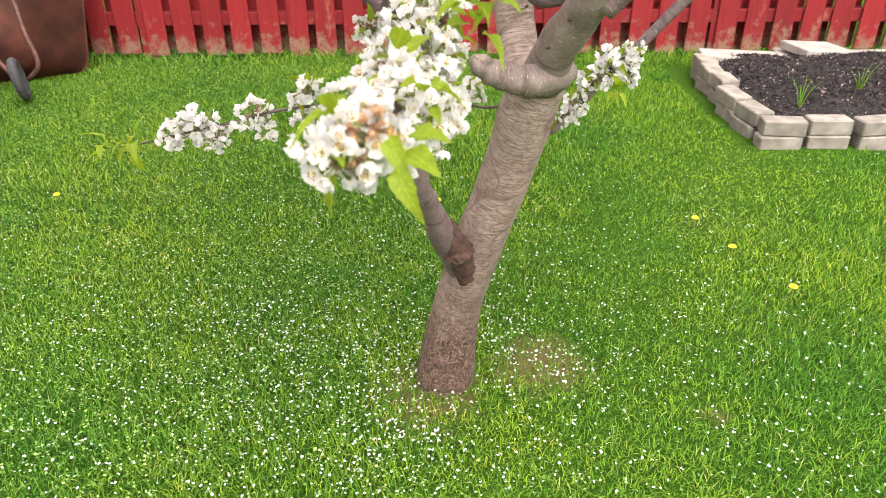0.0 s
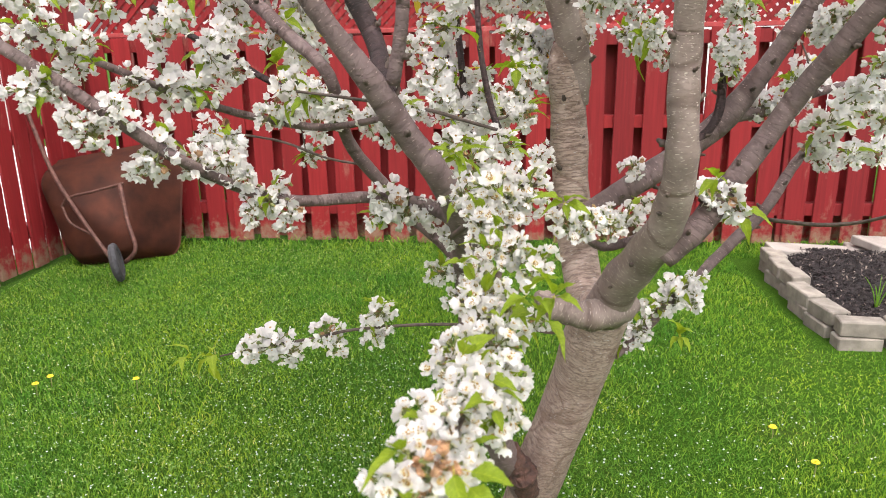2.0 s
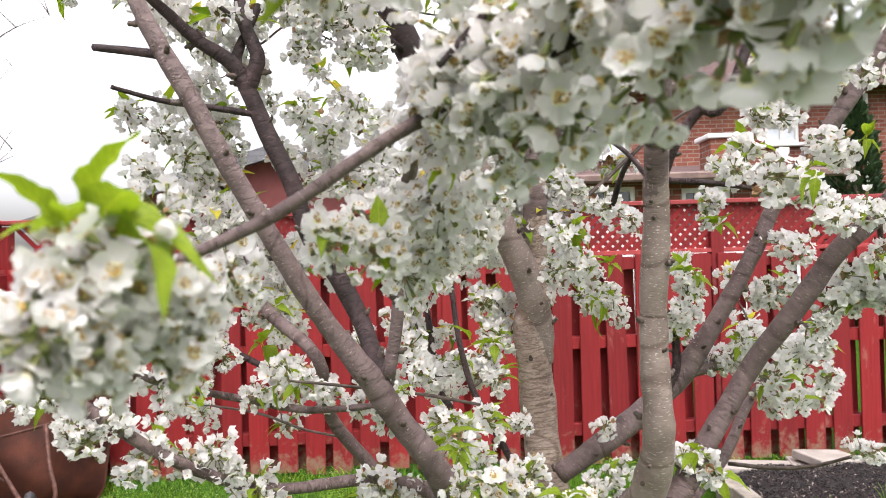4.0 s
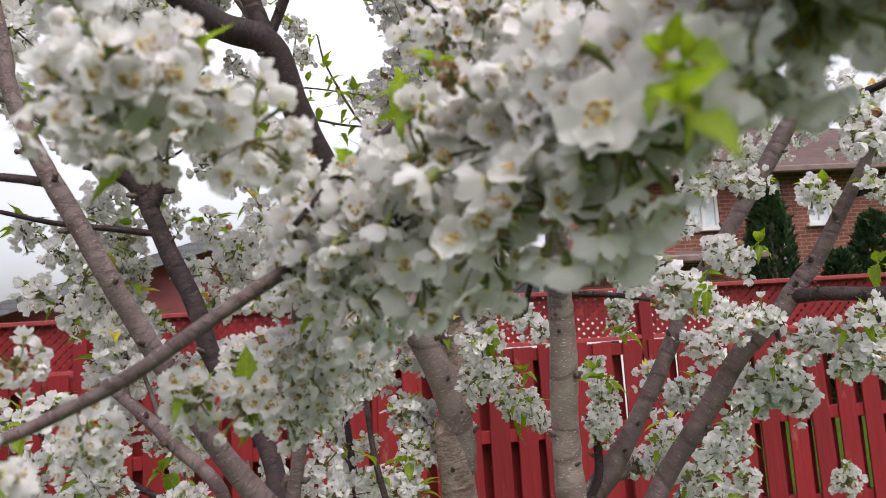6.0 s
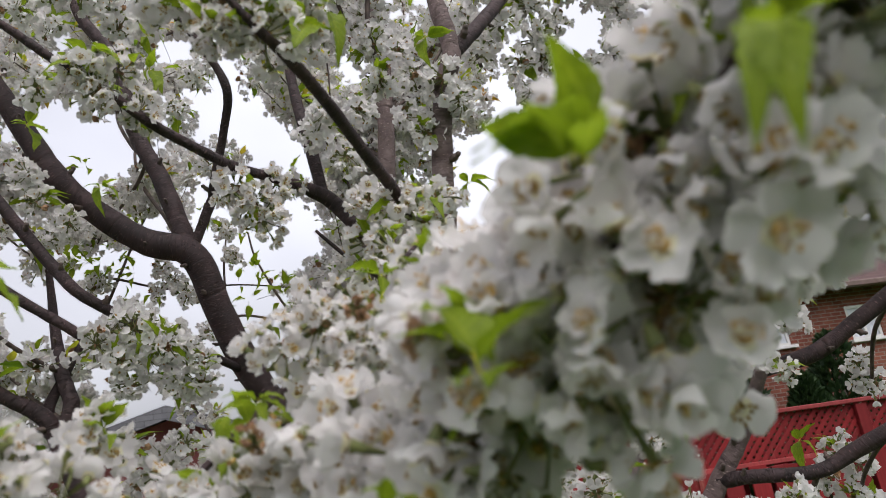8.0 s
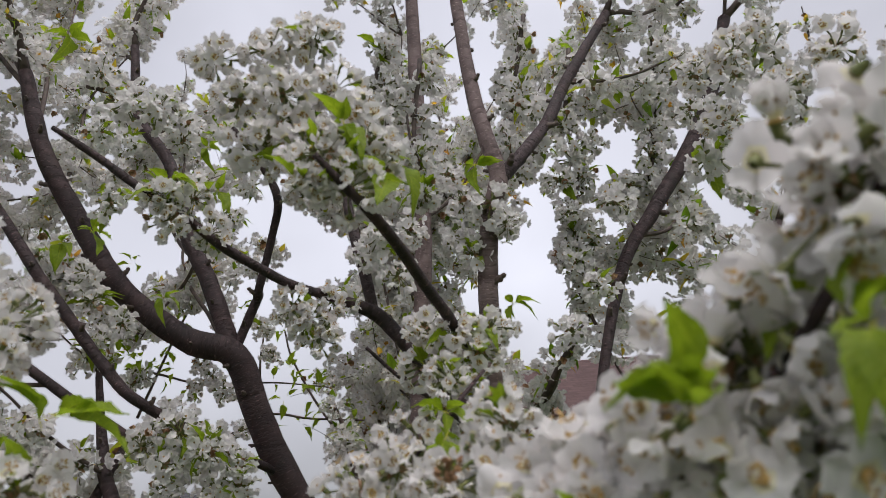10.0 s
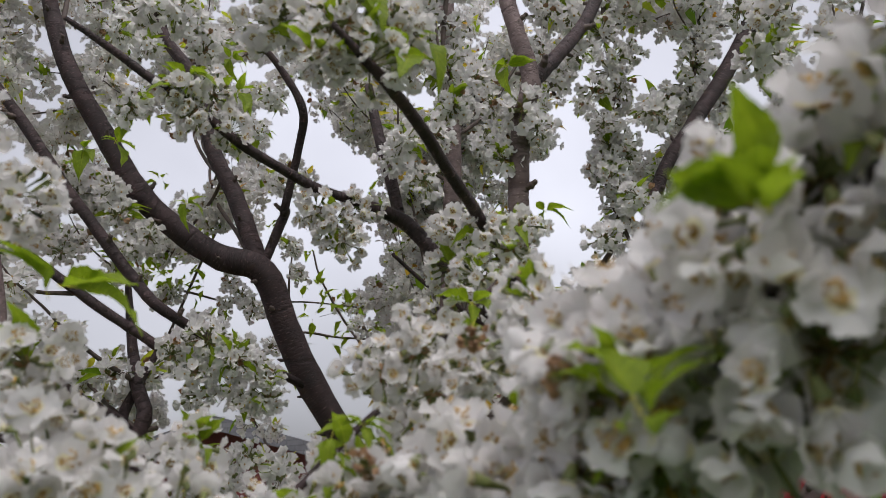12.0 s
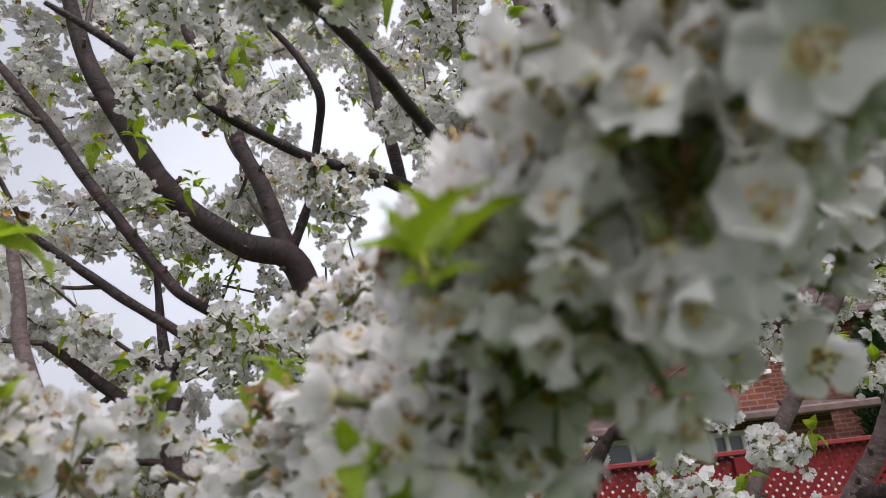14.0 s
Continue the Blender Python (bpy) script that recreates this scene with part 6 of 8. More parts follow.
single_leaves([((-0.060, 0.800, 1.267), (-0.070, 0.784, 1.278)), ((-0.060, 0.800, 1.267), (-0.050, 0.788, 1.286)), ((0.063, 0.800, 1.210), (0.090, 0.784, 1.209)), ((0.063, 0.800, 1.210), (0.066, 0.784, 1.199)), ((0.063, 0.800, 1.210), (0.042, 0.785, 1.217)), ((0.063, 0.800, 1.210), (0.034, 0.782, 1.232)), ((0.063, 0.800, 1.210), (0.076, 0.786, 1.234)), ((0.018, 0.660, 1.150), (0.044, 0.643, 1.149)), ((0.018, 0.660, 1.150), (0.008, 0.643, 1.145)), ((0.018, 0.660, 1.150), (-0.006, 0.644, 1.151)), ((0.018, 0.660, 1.150), (0.036, 0.641, 1.188)), ((0.045, 0.660, 1.150), (0.070, 0.643, 1.153)), ((0.045, 0.660, 1.150), (0.037, 0.643, 1.143)), ((0.045, 0.660, 1.150), (0.027, 0.644, 1.138))])
single_leaves([((0.045, 0.660, 1.150), (0.027, 0.642, 1.189)), ((0.045, 0.660, 1.150), (0.061, 0.645, 1.171)), ((-0.044, 0.720, 1.164), (-0.030, 0.708, 1.163)), ((-0.044, 0.720, 1.164), (-0.034, 0.707, 1.145)), ((-0.044, 0.720, 1.164), (-0.064, 0.708, 1.172)), ((-0.044, 0.720, 1.164), (-0.052, 0.706, 1.176)), ((-0.044, 0.720, 1.164), (-0.035, 0.709, 1.184)), ((0.281, 1.000, 1.202), (0.292, 0.984, 1.204)), ((0.281, 1.000, 1.202), (0.269, 0.983, 1.188)), ((0.281, 1.000, 1.202), (0.254, 0.985, 1.183)), ((0.281, 1.000, 1.202), (0.261, 0.982, 1.229)), ((0.281, 1.000, 1.202), (0.288, 0.986, 1.214)), ((0.269, 1.080, 0.938), (0.287, 1.063, 0.924)), ((0.269, 1.080, 0.938), (0.267, 1.063, 0.929))])
single_leaves([((0.269, 1.080, 0.938), (0.248, 1.064, 0.932)), ((0.269, 1.080, 0.938), (0.258, 1.062, 0.983)), ((0.269, 1.080, 0.938), (0.270, 1.065, 0.971)), ((-0.011, 0.700, 1.207), (0.001, 0.691, 1.197)), ((-0.011, 0.700, 1.207), (-0.008, 0.691, 1.200)), ((-0.011, 0.700, 1.207), (-0.019, 0.692, 1.205)), ((-0.011, 0.700, 1.207), (-0.014, 0.691, 1.226)), ((-0.011, 0.700, 1.207), (-0.009, 0.693, 1.224)), ((-0.276, 1.000, 1.318), (-0.254, 0.981, 1.318)), ((-0.276, 1.000, 1.318), (-0.282, 0.981, 1.299)), ((-0.276, 1.000, 1.318), (-0.300, 0.983, 1.293)), ((-0.276, 1.000, 1.318), (-0.284, 0.980, 1.345)), ((-0.276, 1.000, 1.318), (-0.259, 0.984, 1.330)), ((-0.404, 0.950, 1.449), (-0.364, 0.932, 1.454))])
single_leaves([((-0.404, 0.950, 1.449), (-0.402, 0.931, 1.432)), ((-0.404, 0.950, 1.449), (-0.421, 0.933, 1.446)), ((-0.404, 0.950, 1.449), (-0.430, 0.930, 1.465)), ((-0.404, 0.950, 1.449), (-0.373, 0.934, 1.462)), ((0.011, 1.150, 1.346), (0.030, 1.128, 1.349)), ((0.011, 1.150, 1.346), (0.010, 1.127, 1.317)), ((0.011, 1.150, 1.346), (-0.034, 1.130, 1.348)), ((0.011, 1.150, 1.346), (-0.018, 1.126, 1.360)), ((0.011, 1.150, 1.346), (0.026, 1.131, 1.359)), ((-0.071, 1.000, 1.228), (-0.031, 0.980, 1.223)), ((-0.071, 1.000, 1.228), (-0.059, 0.979, 1.199)), ((-0.071, 1.000, 1.228), (-0.088, 0.981, 1.235)), ((-0.071, 1.000, 1.228), (-0.094, 0.978, 1.248)), ((-0.071, 1.000, 1.228), (-0.047, 0.982, 1.267))])
single_leaves([((0.338, 1.150, 1.451), (0.355, 1.128, 1.446)), ((0.338, 1.150, 1.451), (0.339, 1.127, 1.428)), ((0.338, 1.150, 1.451), (0.289, 1.129, 1.458)), ((0.338, 1.150, 1.451), (0.297, 1.126, 1.471)), ((0.338, 1.150, 1.451), (0.343, 1.131, 1.467)), ((0.249, 1.450, 1.390), (0.291, 1.425, 1.372)), ((0.249, 1.450, 1.390), (0.263, 1.424, 1.350)), ((0.249, 1.450, 1.390), (0.221, 1.426, 1.394)), ((0.249, 1.450, 1.390), (0.217, 1.422, 1.412)), ((0.249, 1.450, 1.390), (0.265, 1.428, 1.437)), ((-0.365, 1.150, 1.356), (-0.324, 1.127, 1.333)), ((-0.365, 1.150, 1.356), (-0.339, 1.126, 1.320)), ((-0.365, 1.150, 1.356), (-0.382, 1.129, 1.358)), ((-0.365, 1.150, 1.356), (-0.373, 1.125, 1.380))])
single_leaves([((-0.365, 1.150, 1.356), (-0.347, 1.130, 1.402)), ((-0.427, 0.800, 1.463), (-0.394, 0.786, 1.467)), ((-0.427, 0.800, 1.463), (-0.426, 0.785, 1.451)), ((-0.427, 0.800, 1.463), (-0.439, 0.787, 1.454)), ((-0.427, 0.800, 1.463), (-0.442, 0.784, 1.480)), ((-0.427, 0.800, 1.463), (-0.401, 0.788, 1.472)), ((-0.331, 1.100, 1.420), (-0.305, 1.084, 1.419)), ((-0.331, 1.100, 1.420), (-0.322, 1.084, 1.389)), ((-0.331, 1.100, 1.420), (-0.349, 1.085, 1.424)), ((-0.331, 1.100, 1.420), (-0.339, 1.083, 1.427)), ((-0.331, 1.100, 1.420), (-0.308, 1.086, 1.440)), ((0.160, 1.200, 1.530), (0.183, 1.182, 1.510)), ((0.160, 1.200, 1.530), (0.155, 1.181, 1.493)), ((0.160, 1.200, 1.530), (0.143, 1.183, 1.516))])
single_leaves([((0.160, 1.200, 1.530), (0.153, 1.180, 1.548)), ((0.160, 1.200, 1.530), (0.170, 1.184, 1.562)), ((-0.148, 0.600, 1.510), (-0.130, 0.592, 1.504)), ((-0.148, 0.600, 1.510), (-0.143, 0.591, 1.500)), ((-0.148, 0.600, 1.510), (-0.155, 0.592, 1.511)), ((-0.148, 0.600, 1.510), (-0.159, 0.591, 1.519)), ((-0.148, 0.600, 1.510), (-0.139, 0.593, 1.522)), ((-0.474, 0.820, 1.369), (-0.451, 0.809, 1.372)), ((-0.474, 0.820, 1.369), (-0.469, 0.808, 1.360)), ((-0.474, 0.820, 1.369), (-0.487, 0.809, 1.370)), ((-0.474, 0.820, 1.369), (-0.488, 0.808, 1.380)), ((-0.474, 0.820, 1.369), (-0.457, 0.810, 1.378)), ((0.386, 0.850, 1.572), (0.390, 0.836, 1.572)), ((0.386, 0.850, 1.572), (0.374, 0.835, 1.548))])
single_leaves([((0.386, 0.850, 1.572), (0.352, 0.837, 1.564)), ((0.386, 0.850, 1.572), (0.363, 0.835, 1.577)), ((0.386, 0.850, 1.572), (0.391, 0.838, 1.576)), ((-0.362, 0.750, 2.414), (-0.316, 0.730, 2.387)), ((-0.362, 0.750, 2.414), (-0.344, 0.729, 2.369)), ((-0.362, 0.750, 2.414), (-0.375, 0.731, 2.401)), ((-0.362, 0.750, 2.414), (-0.387, 0.728, 2.420)), ((-0.362, 0.750, 2.414), (-0.338, 0.733, 2.432)), ((-0.392, 1.000, 2.229), (-0.350, 0.979, 2.204)), ((-0.392, 1.000, 2.229), (-0.366, 0.979, 2.174)), ((-0.392, 1.000, 2.229), (-0.406, 0.981, 2.224)), ((-0.392, 1.000, 2.229), (-0.401, 0.977, 2.232)), ((-0.392, 1.000, 2.229), (-0.369, 0.982, 2.258)), ((0.021, 0.360, 1.968), (0.036, 0.347, 1.941))])
single_leaves([((0.021, 0.360, 1.968), (0.026, 0.347, 1.946)), ((0.021, 0.360, 1.968), (0.003, 0.348, 1.958)), ((0.021, 0.360, 1.968), (0.010, 0.346, 1.987)), ((0.021, 0.360, 1.968), (0.024, 0.349, 1.981)), ((-0.273, 1.000, 2.286), (-0.243, 0.981, 2.279)), ((-0.273, 1.000, 2.286), (-0.273, 0.980, 2.256)), ((-0.273, 1.000, 2.286), (-0.295, 0.982, 2.263)), ((-0.273, 1.000, 2.286), (-0.298, 0.979, 2.300)), ((-0.273, 1.000, 2.286), (-0.250, 0.984, 2.286)), ((-0.224, 1.050, 2.420), (-0.185, 1.032, 2.403)), ((-0.224, 1.050, 2.420), (-0.231, 1.032, 2.378)), ((-0.224, 1.050, 2.420), (-0.231, 1.034, 2.396)), ((-0.224, 1.050, 2.420), (-0.234, 1.031, 2.434)), ((-0.224, 1.050, 2.420), (-0.193, 1.035, 2.435))])
single_leaves([((0.016, 0.750, 1.993), (0.031, 0.736, 1.974)), ((0.016, 0.750, 1.993), (0.015, 0.736, 1.957)), ((0.016, 0.750, 1.993), (0.002, 0.737, 1.976)), ((0.016, 0.750, 1.993), (0.016, 0.735, 2.000)), ((0.016, 0.750, 1.993), (0.026, 0.738, 2.012)), ((0.194, 0.700, 2.142), (0.225, 0.683, 2.138)), ((0.194, 0.700, 2.142), (0.180, 0.683, 2.100)), ((0.194, 0.700, 2.142), (0.176, 0.684, 2.129)), ((0.194, 0.700, 2.142), (0.171, 0.682, 2.144)), ((0.194, 0.700, 2.142), (0.225, 0.685, 2.151)), ((0.230, 0.750, 1.962), (0.256, 0.735, 1.956)), ((0.230, 0.750, 1.962), (0.212, 0.735, 1.934)), ((0.230, 0.750, 1.962), (0.215, 0.736, 1.950)), ((0.230, 0.750, 1.962), (0.215, 0.734, 1.973))])
single_leaves([((0.230, 0.750, 1.962), (0.256, 0.737, 1.972)), ((0.088, 0.450, 1.761), (0.108, 0.438, 1.756)), ((0.088, 0.450, 1.761), (0.088, 0.438, 1.747)), ((0.088, 0.450, 1.761), (0.072, 0.439, 1.762)), ((0.088, 0.450, 1.761), (0.066, 0.437, 1.771)), ((0.088, 0.450, 1.761), (0.101, 0.440, 1.770)), ((-0.171, 1.050, 2.264), (-0.147, 1.030, 2.253)), ((-0.171, 1.050, 2.264), (-0.184, 1.030, 2.215)), ((-0.171, 1.050, 2.264), (-0.193, 1.032, 2.231)), ((-0.171, 1.050, 2.264), (-0.179, 1.028, 2.269)), ((-0.171, 1.050, 2.264), (-0.146, 1.033, 2.270)), ((-0.410, 1.100, 2.061), (-0.373, 1.079, 2.042)), ((-0.410, 1.100, 2.061), (-0.394, 1.078, 2.035)), ((-0.410, 1.100, 2.061), (-0.434, 1.080, 2.063))])
single_leaves([((-0.410, 1.100, 2.061), (-0.436, 1.077, 2.082)), ((-0.410, 1.100, 2.061), (-0.393, 1.082, 2.077)), ((0.085, 0.300, 1.662), (0.092, 0.294, 1.654)), ((0.085, 0.300, 1.662), (0.085, 0.294, 1.655)), ((0.085, 0.300, 1.662), (0.077, 0.294, 1.655)), ((0.085, 0.300, 1.662), (0.085, 0.293, 1.673)), ((0.085, 0.300, 1.662), (0.088, 0.295, 1.668)), ((0.010, 0.320, 1.662), (0.024, 0.313, 1.658)), ((0.010, 0.320, 1.662), (0.013, 0.312, 1.654)), ((0.010, 0.320, 1.662), (0.001, 0.313, 1.663)), ((0.010, 0.320, 1.662), (-0.001, 0.312, 1.669)), ((0.010, 0.320, 1.662), (0.018, 0.314, 1.667)), ((-0.168, 0.600, 2.072), (-0.133, 0.585, 2.063)), ((-0.168, 0.600, 2.072), (-0.166, 0.585, 2.041))])
single_leaves([((-0.168, 0.600, 2.072), (-0.177, 0.586, 2.058)), ((-0.168, 0.600, 2.072), (-0.187, 0.584, 2.079)), ((-0.168, 0.600, 2.072), (-0.140, 0.587, 2.073)), ((-0.135, 0.700, 2.116), (-0.116, 0.688, 2.087)), ((-0.135, 0.700, 2.116), (-0.123, 0.687, 2.080)), ((-0.135, 0.700, 2.116), (-0.143, 0.689, 2.104)), ((-0.135, 0.700, 2.116), (-0.135, 0.687, 2.123)), ((-0.135, 0.700, 2.116), (-0.129, 0.690, 2.137)), ((-0.374, 0.850, 2.132), (-0.351, 0.833, 2.112)), ((-0.374, 0.850, 2.132), (-0.369, 0.833, 2.091)), ((-0.374, 0.850, 2.132), (-0.386, 0.835, 2.098)), ((-0.374, 0.850, 2.132), (-0.370, 0.832, 2.142)), ((-0.374, 0.850, 2.132), (-0.358, 0.836, 2.139)), ((-0.189, 0.700, 2.092), (-0.165, 0.688, 2.076))])
single_leaves([((-0.189, 0.700, 2.092), (-0.180, 0.688, 2.071)), ((-0.189, 0.700, 2.092), (-0.203, 0.689, 2.090)), ((-0.189, 0.700, 2.092), (-0.205, 0.687, 2.102)), ((-0.189, 0.700, 2.092), (-0.177, 0.690, 2.099)), ((-0.219, 0.800, 2.017), (-0.190, 0.787, 2.014)), ((-0.219, 0.800, 2.017), (-0.225, 0.786, 1.989)), ((-0.219, 0.800, 2.017), (-0.225, 0.788, 2.004)), ((-0.219, 0.800, 2.017), (-0.229, 0.785, 2.023)), ((-0.219, 0.800, 2.017), (-0.193, 0.789, 2.024)), ((-0.003, 0.330, 1.644), (0.004, 0.323, 1.641)), ((-0.003, 0.330, 1.644), (-0.010, 0.323, 1.630)), ((-0.003, 0.330, 1.644), (-0.012, 0.324, 1.634)), ((-0.003, 0.330, 1.644), (-0.006, 0.322, 1.648)), ((-0.003, 0.330, 1.644), (0.004, 0.324, 1.648))])
single_leaves([((0.325, 1.000, 1.523), (0.349, 0.984, 1.517)), ((0.325, 1.000, 1.523), (0.321, 0.983, 1.508)), ((0.325, 1.000, 1.523), (0.299, 0.985, 1.528)), ((0.325, 1.000, 1.523), (0.291, 0.982, 1.542)), ((0.325, 1.000, 1.523), (0.339, 0.986, 1.540)), ((0.458, 1.000, 1.601), (0.472, 0.981, 1.600)), ((0.458, 1.000, 1.601), (0.426, 0.980, 1.568)), ((0.458, 1.000, 1.601), (0.419, 0.982, 1.586)), ((0.458, 1.000, 1.601), (0.437, 0.979, 1.612)), ((0.458, 1.000, 1.601), (0.477, 0.984, 1.610)), ((0.728, 1.000, 1.604), (0.749, 0.982, 1.591)), ((0.728, 1.000, 1.604), (0.697, 0.982, 1.575)), ((0.728, 1.000, 1.604), (0.702, 0.984, 1.592)), ((0.728, 1.000, 1.604), (0.711, 0.981, 1.624))])
single_leaves([((0.728, 1.000, 1.604), (0.749, 0.985, 1.628)), ((0.214, 1.200, 1.468), (0.234, 1.181, 1.461)), ((0.214, 1.200, 1.468), (0.216, 1.181, 1.453)), ((0.214, 1.200, 1.468), (0.178, 1.182, 1.479)), ((0.214, 1.200, 1.468), (0.183, 1.179, 1.493)), ((0.214, 1.200, 1.468), (0.223, 1.184, 1.485)), ((0.600, 1.100, 1.654), (0.613, 1.083, 1.628)), ((0.600, 1.100, 1.654), (0.590, 1.082, 1.634)), ((0.600, 1.100, 1.654), (0.574, 1.084, 1.643)), ((0.600, 1.100, 1.654), (0.591, 1.081, 1.686)), ((0.600, 1.100, 1.654), (0.605, 1.085, 1.680)), ((-0.212, 0.264, 1.510), (-0.191, 0.256, 1.537)), ((-0.216, 0.254, 1.503), (-0.227, 0.246, 1.526)), ((-0.209, 0.269, 1.507), (-0.172, 0.260, 1.511))])
single_leaves([((-0.214, 0.257, 1.503), (-0.206, 0.242, 1.520)), ((-0.215, 0.260, 1.505), (-0.216, 0.240, 1.504)), ((0.087, 0.132, 1.637), (0.084, 0.151, 1.665)), ((0.084, 0.122, 1.632), (0.094, 0.116, 1.648)), ((0.086, 0.137, 1.635), (0.080, 0.130, 1.634)), ((0.092, 0.136, 1.635), (0.094, 0.136, 1.652)), ((0.087, 0.126, 1.628), (0.095, 0.131, 1.638)), ((0.071, 0.189, 1.604), (0.057, 0.181, 1.590)), ((0.068, 0.179, 1.602), (0.068, 0.171, 1.611)), ((0.072, 0.194, 1.601), (0.073, 0.180, 1.591)), ((0.068, 0.182, 1.602), (0.063, 0.157, 1.601)), ((0.118, 0.104, 1.683), (0.094, 0.096, 1.688)), ((0.110, 0.094, 1.675), (0.100, 0.086, 1.686)), ((0.122, 0.109, 1.689), (0.120, 0.105, 1.707))])
single_leaves([((0.114, 0.097, 1.676), (0.110, 0.077, 1.677)), ((0.147, 0.059, 1.687), (0.133, 0.056, 1.684)), ((0.137, 0.049, 1.682), (0.134, 0.044, 1.691)), ((0.153, 0.064, 1.690), (0.160, 0.058, 1.695)), ((0.140, 0.052, 1.681), (0.130, 0.042, 1.668)), ((0.143, 0.055, 1.684), (0.127, 0.045, 1.673)), ((0.003, 0.389, 1.667), (-0.013, 0.376, 1.673)), ((-0.003, 0.379, 1.657), (-0.005, 0.371, 1.678)), ((-0.003, 0.394, 1.662), (-0.021, 0.380, 1.652)), ((0.001, 0.382, 1.657), (0.018, 0.362, 1.660)), ((0.008, 0.385, 1.663), (0.025, 0.375, 1.658)), ((0.084, 0.424, 1.738), (0.067, 0.406, 1.708)), ((0.076, 0.414, 1.727), (0.078, 0.406, 1.737)), ((0.086, 0.429, 1.736), (0.089, 0.410, 1.716))])
single_leaves([((-0.007, 0.334, 1.660), (-0.012, 0.326, 1.645)), ((-0.008, 0.324, 1.651), (0.001, 0.316, 1.646)), ((-0.007, 0.339, 1.661), (0.000, 0.340, 1.666)), ((-0.010, 0.327, 1.654), (-0.013, 0.317, 1.655)), ((0.064, 0.184, 1.606), (0.057, 0.176, 1.613)), ((0.061, 0.174, 1.603), (0.062, 0.166, 1.612)), ((0.065, 0.189, 1.603), (0.068, 0.175, 1.601)), ((0.063, 0.379, 1.941), (0.079, 0.366, 1.915)), ((0.050, 0.369, 1.925), (0.040, 0.356, 1.938)), ((0.060, 0.384, 1.945), (0.068, 0.370, 1.948)), ((0.053, 0.372, 1.925), (0.044, 0.347, 1.895)), ((-0.149, 0.334, 1.750), (-0.104, 0.326, 1.738)), ((-0.155, 0.324, 1.743), (-0.160, 0.321, 1.769)), ((-0.153, 0.339, 1.752), (-0.131, 0.325, 1.755))])


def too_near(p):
    """Space between the camera and the crown, kept clear so the limbs stay in view."""
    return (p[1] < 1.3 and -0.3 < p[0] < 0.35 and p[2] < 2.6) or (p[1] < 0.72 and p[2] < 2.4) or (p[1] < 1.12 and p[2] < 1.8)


# about where the camera stands in the later part; sight lines start here
VIEW_FROM = np.array((0.03, -0.05, 1.6))
LIMB_LINE = np.vstack([smooth_path(points, 4) for points in WOOD])
LIMB_LINE = LIMB_LINE[(LIMB_LINE[:, 2] > 1.62) & (LIMB_LINE[:, 3] > 0.0045)]
LIMB_WAY = LIMB_LINE[:, :3] - VIEW_FROM
LIMB_FAR = np.linalg.norm(LIMB_WAY, axis=1)
LIMB_WAY = LIMB_WAY / LIMB_FAR[:, None]
# sky gaps fitted to the camera's view: x and z at y = 1.6, and their radius
GAPS = [(0.49, 2.36, 0.112), (0.74, 2.74, 0.07), (-0.26, 2.05, 0.090), (-0.52, 2.55, 0.079), (0.07, 3.04, 0.087), (-0.35, 2.17, 0.057), (-0.01, 2.21, 0.049), (-0.08, 1.91, 0.061), (-0.69, 2.19, 0.068), (-0.49, 3.05, 0.072), (-0.52, 2.41, 0.054), (0.16, 2.69, 0.055), (0.44, 2.22, 0.087), (-0.00, 2.45, 0.052), (-0.14, 2.07, 0.048), (0.59, 2.47, 0.093), (0.46, 3.05, 0.062), (0.9, 2.77, 0.05)]


def kept_free(p):
    """Keeps the camera's sight lines to the limbs and the sky gaps free of wild blossom."""
    v = np.array(p) - VIEW_FROM
    along = LIMB_WAY @ v
    off = np.linalg.norm(v - along[:, None] * LIMB_WAY, axis=1)
    if np.any((along > 0) & (along < LIMB_FAR + 0.03) & (off < LIMB_LINE[:, 3] + 0.024)):
        return True
    for x, z, r in GAPS:
        g = np.array((x, 1.6, z)) - VIEW_FROM
        a = float(v @ g) / float(g @ g)
        if a > 0.3 and np.linalg.norm(v - a * g) < r * a + 0.01:
            return True
    return False


def grow(start, d, length, rng, level):
    """A wavy twig with pompoms of blossom along it."""
    n = 5
    p = np.array(start[:3], float)
    d = unit(np.array(d, float))
    pts = [(*p, start[3])]
    for k in range(n):
        d = unit(d + rng.normal(0, 0.16, 3) + np.array([0, 0, 0.10]))
        p = p + d * length / n
        pts.append((*p, start[3] * (1 - 0.8 * (k + 1) / n)))
    path = smooth_path(pts, 4)
    step = rng.uniform(0.05, 0.07)
    run, acc, spots, tried = 0.03, 0.0, [], 0
    for a, b in zip(path[:-1], path[1:]):
        acc += np.linalg.norm(b[:3] - a[:3])
        if acc > run:
            run += step * rng.uniform(0.75, 1.5)
            q = b[:3] + rng.normal(0, 0.012, 3)
            tried += 1
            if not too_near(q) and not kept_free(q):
                spots.append(q)
    if len(spots) < max(3, 0.8 * tried):
        return
    part("twig", tube("twig", pts, MAT_TWIG, 5, 3, 0.1), None, tree)
    for q in spots:
        cluster(tuple(q), rng.uniform(0.032, 0.048), False, False, 0.7)
    if level:
        for k in (2, 3, 4):
            if rng.uniform() < 0.75:
                e = unit(d + rng.normal(0, 0.75, 3))
                grow((*pts[k][:3], start[3] * 0.6), e, length * rng.uniform(0.4, 0.7), rng, level - 1)


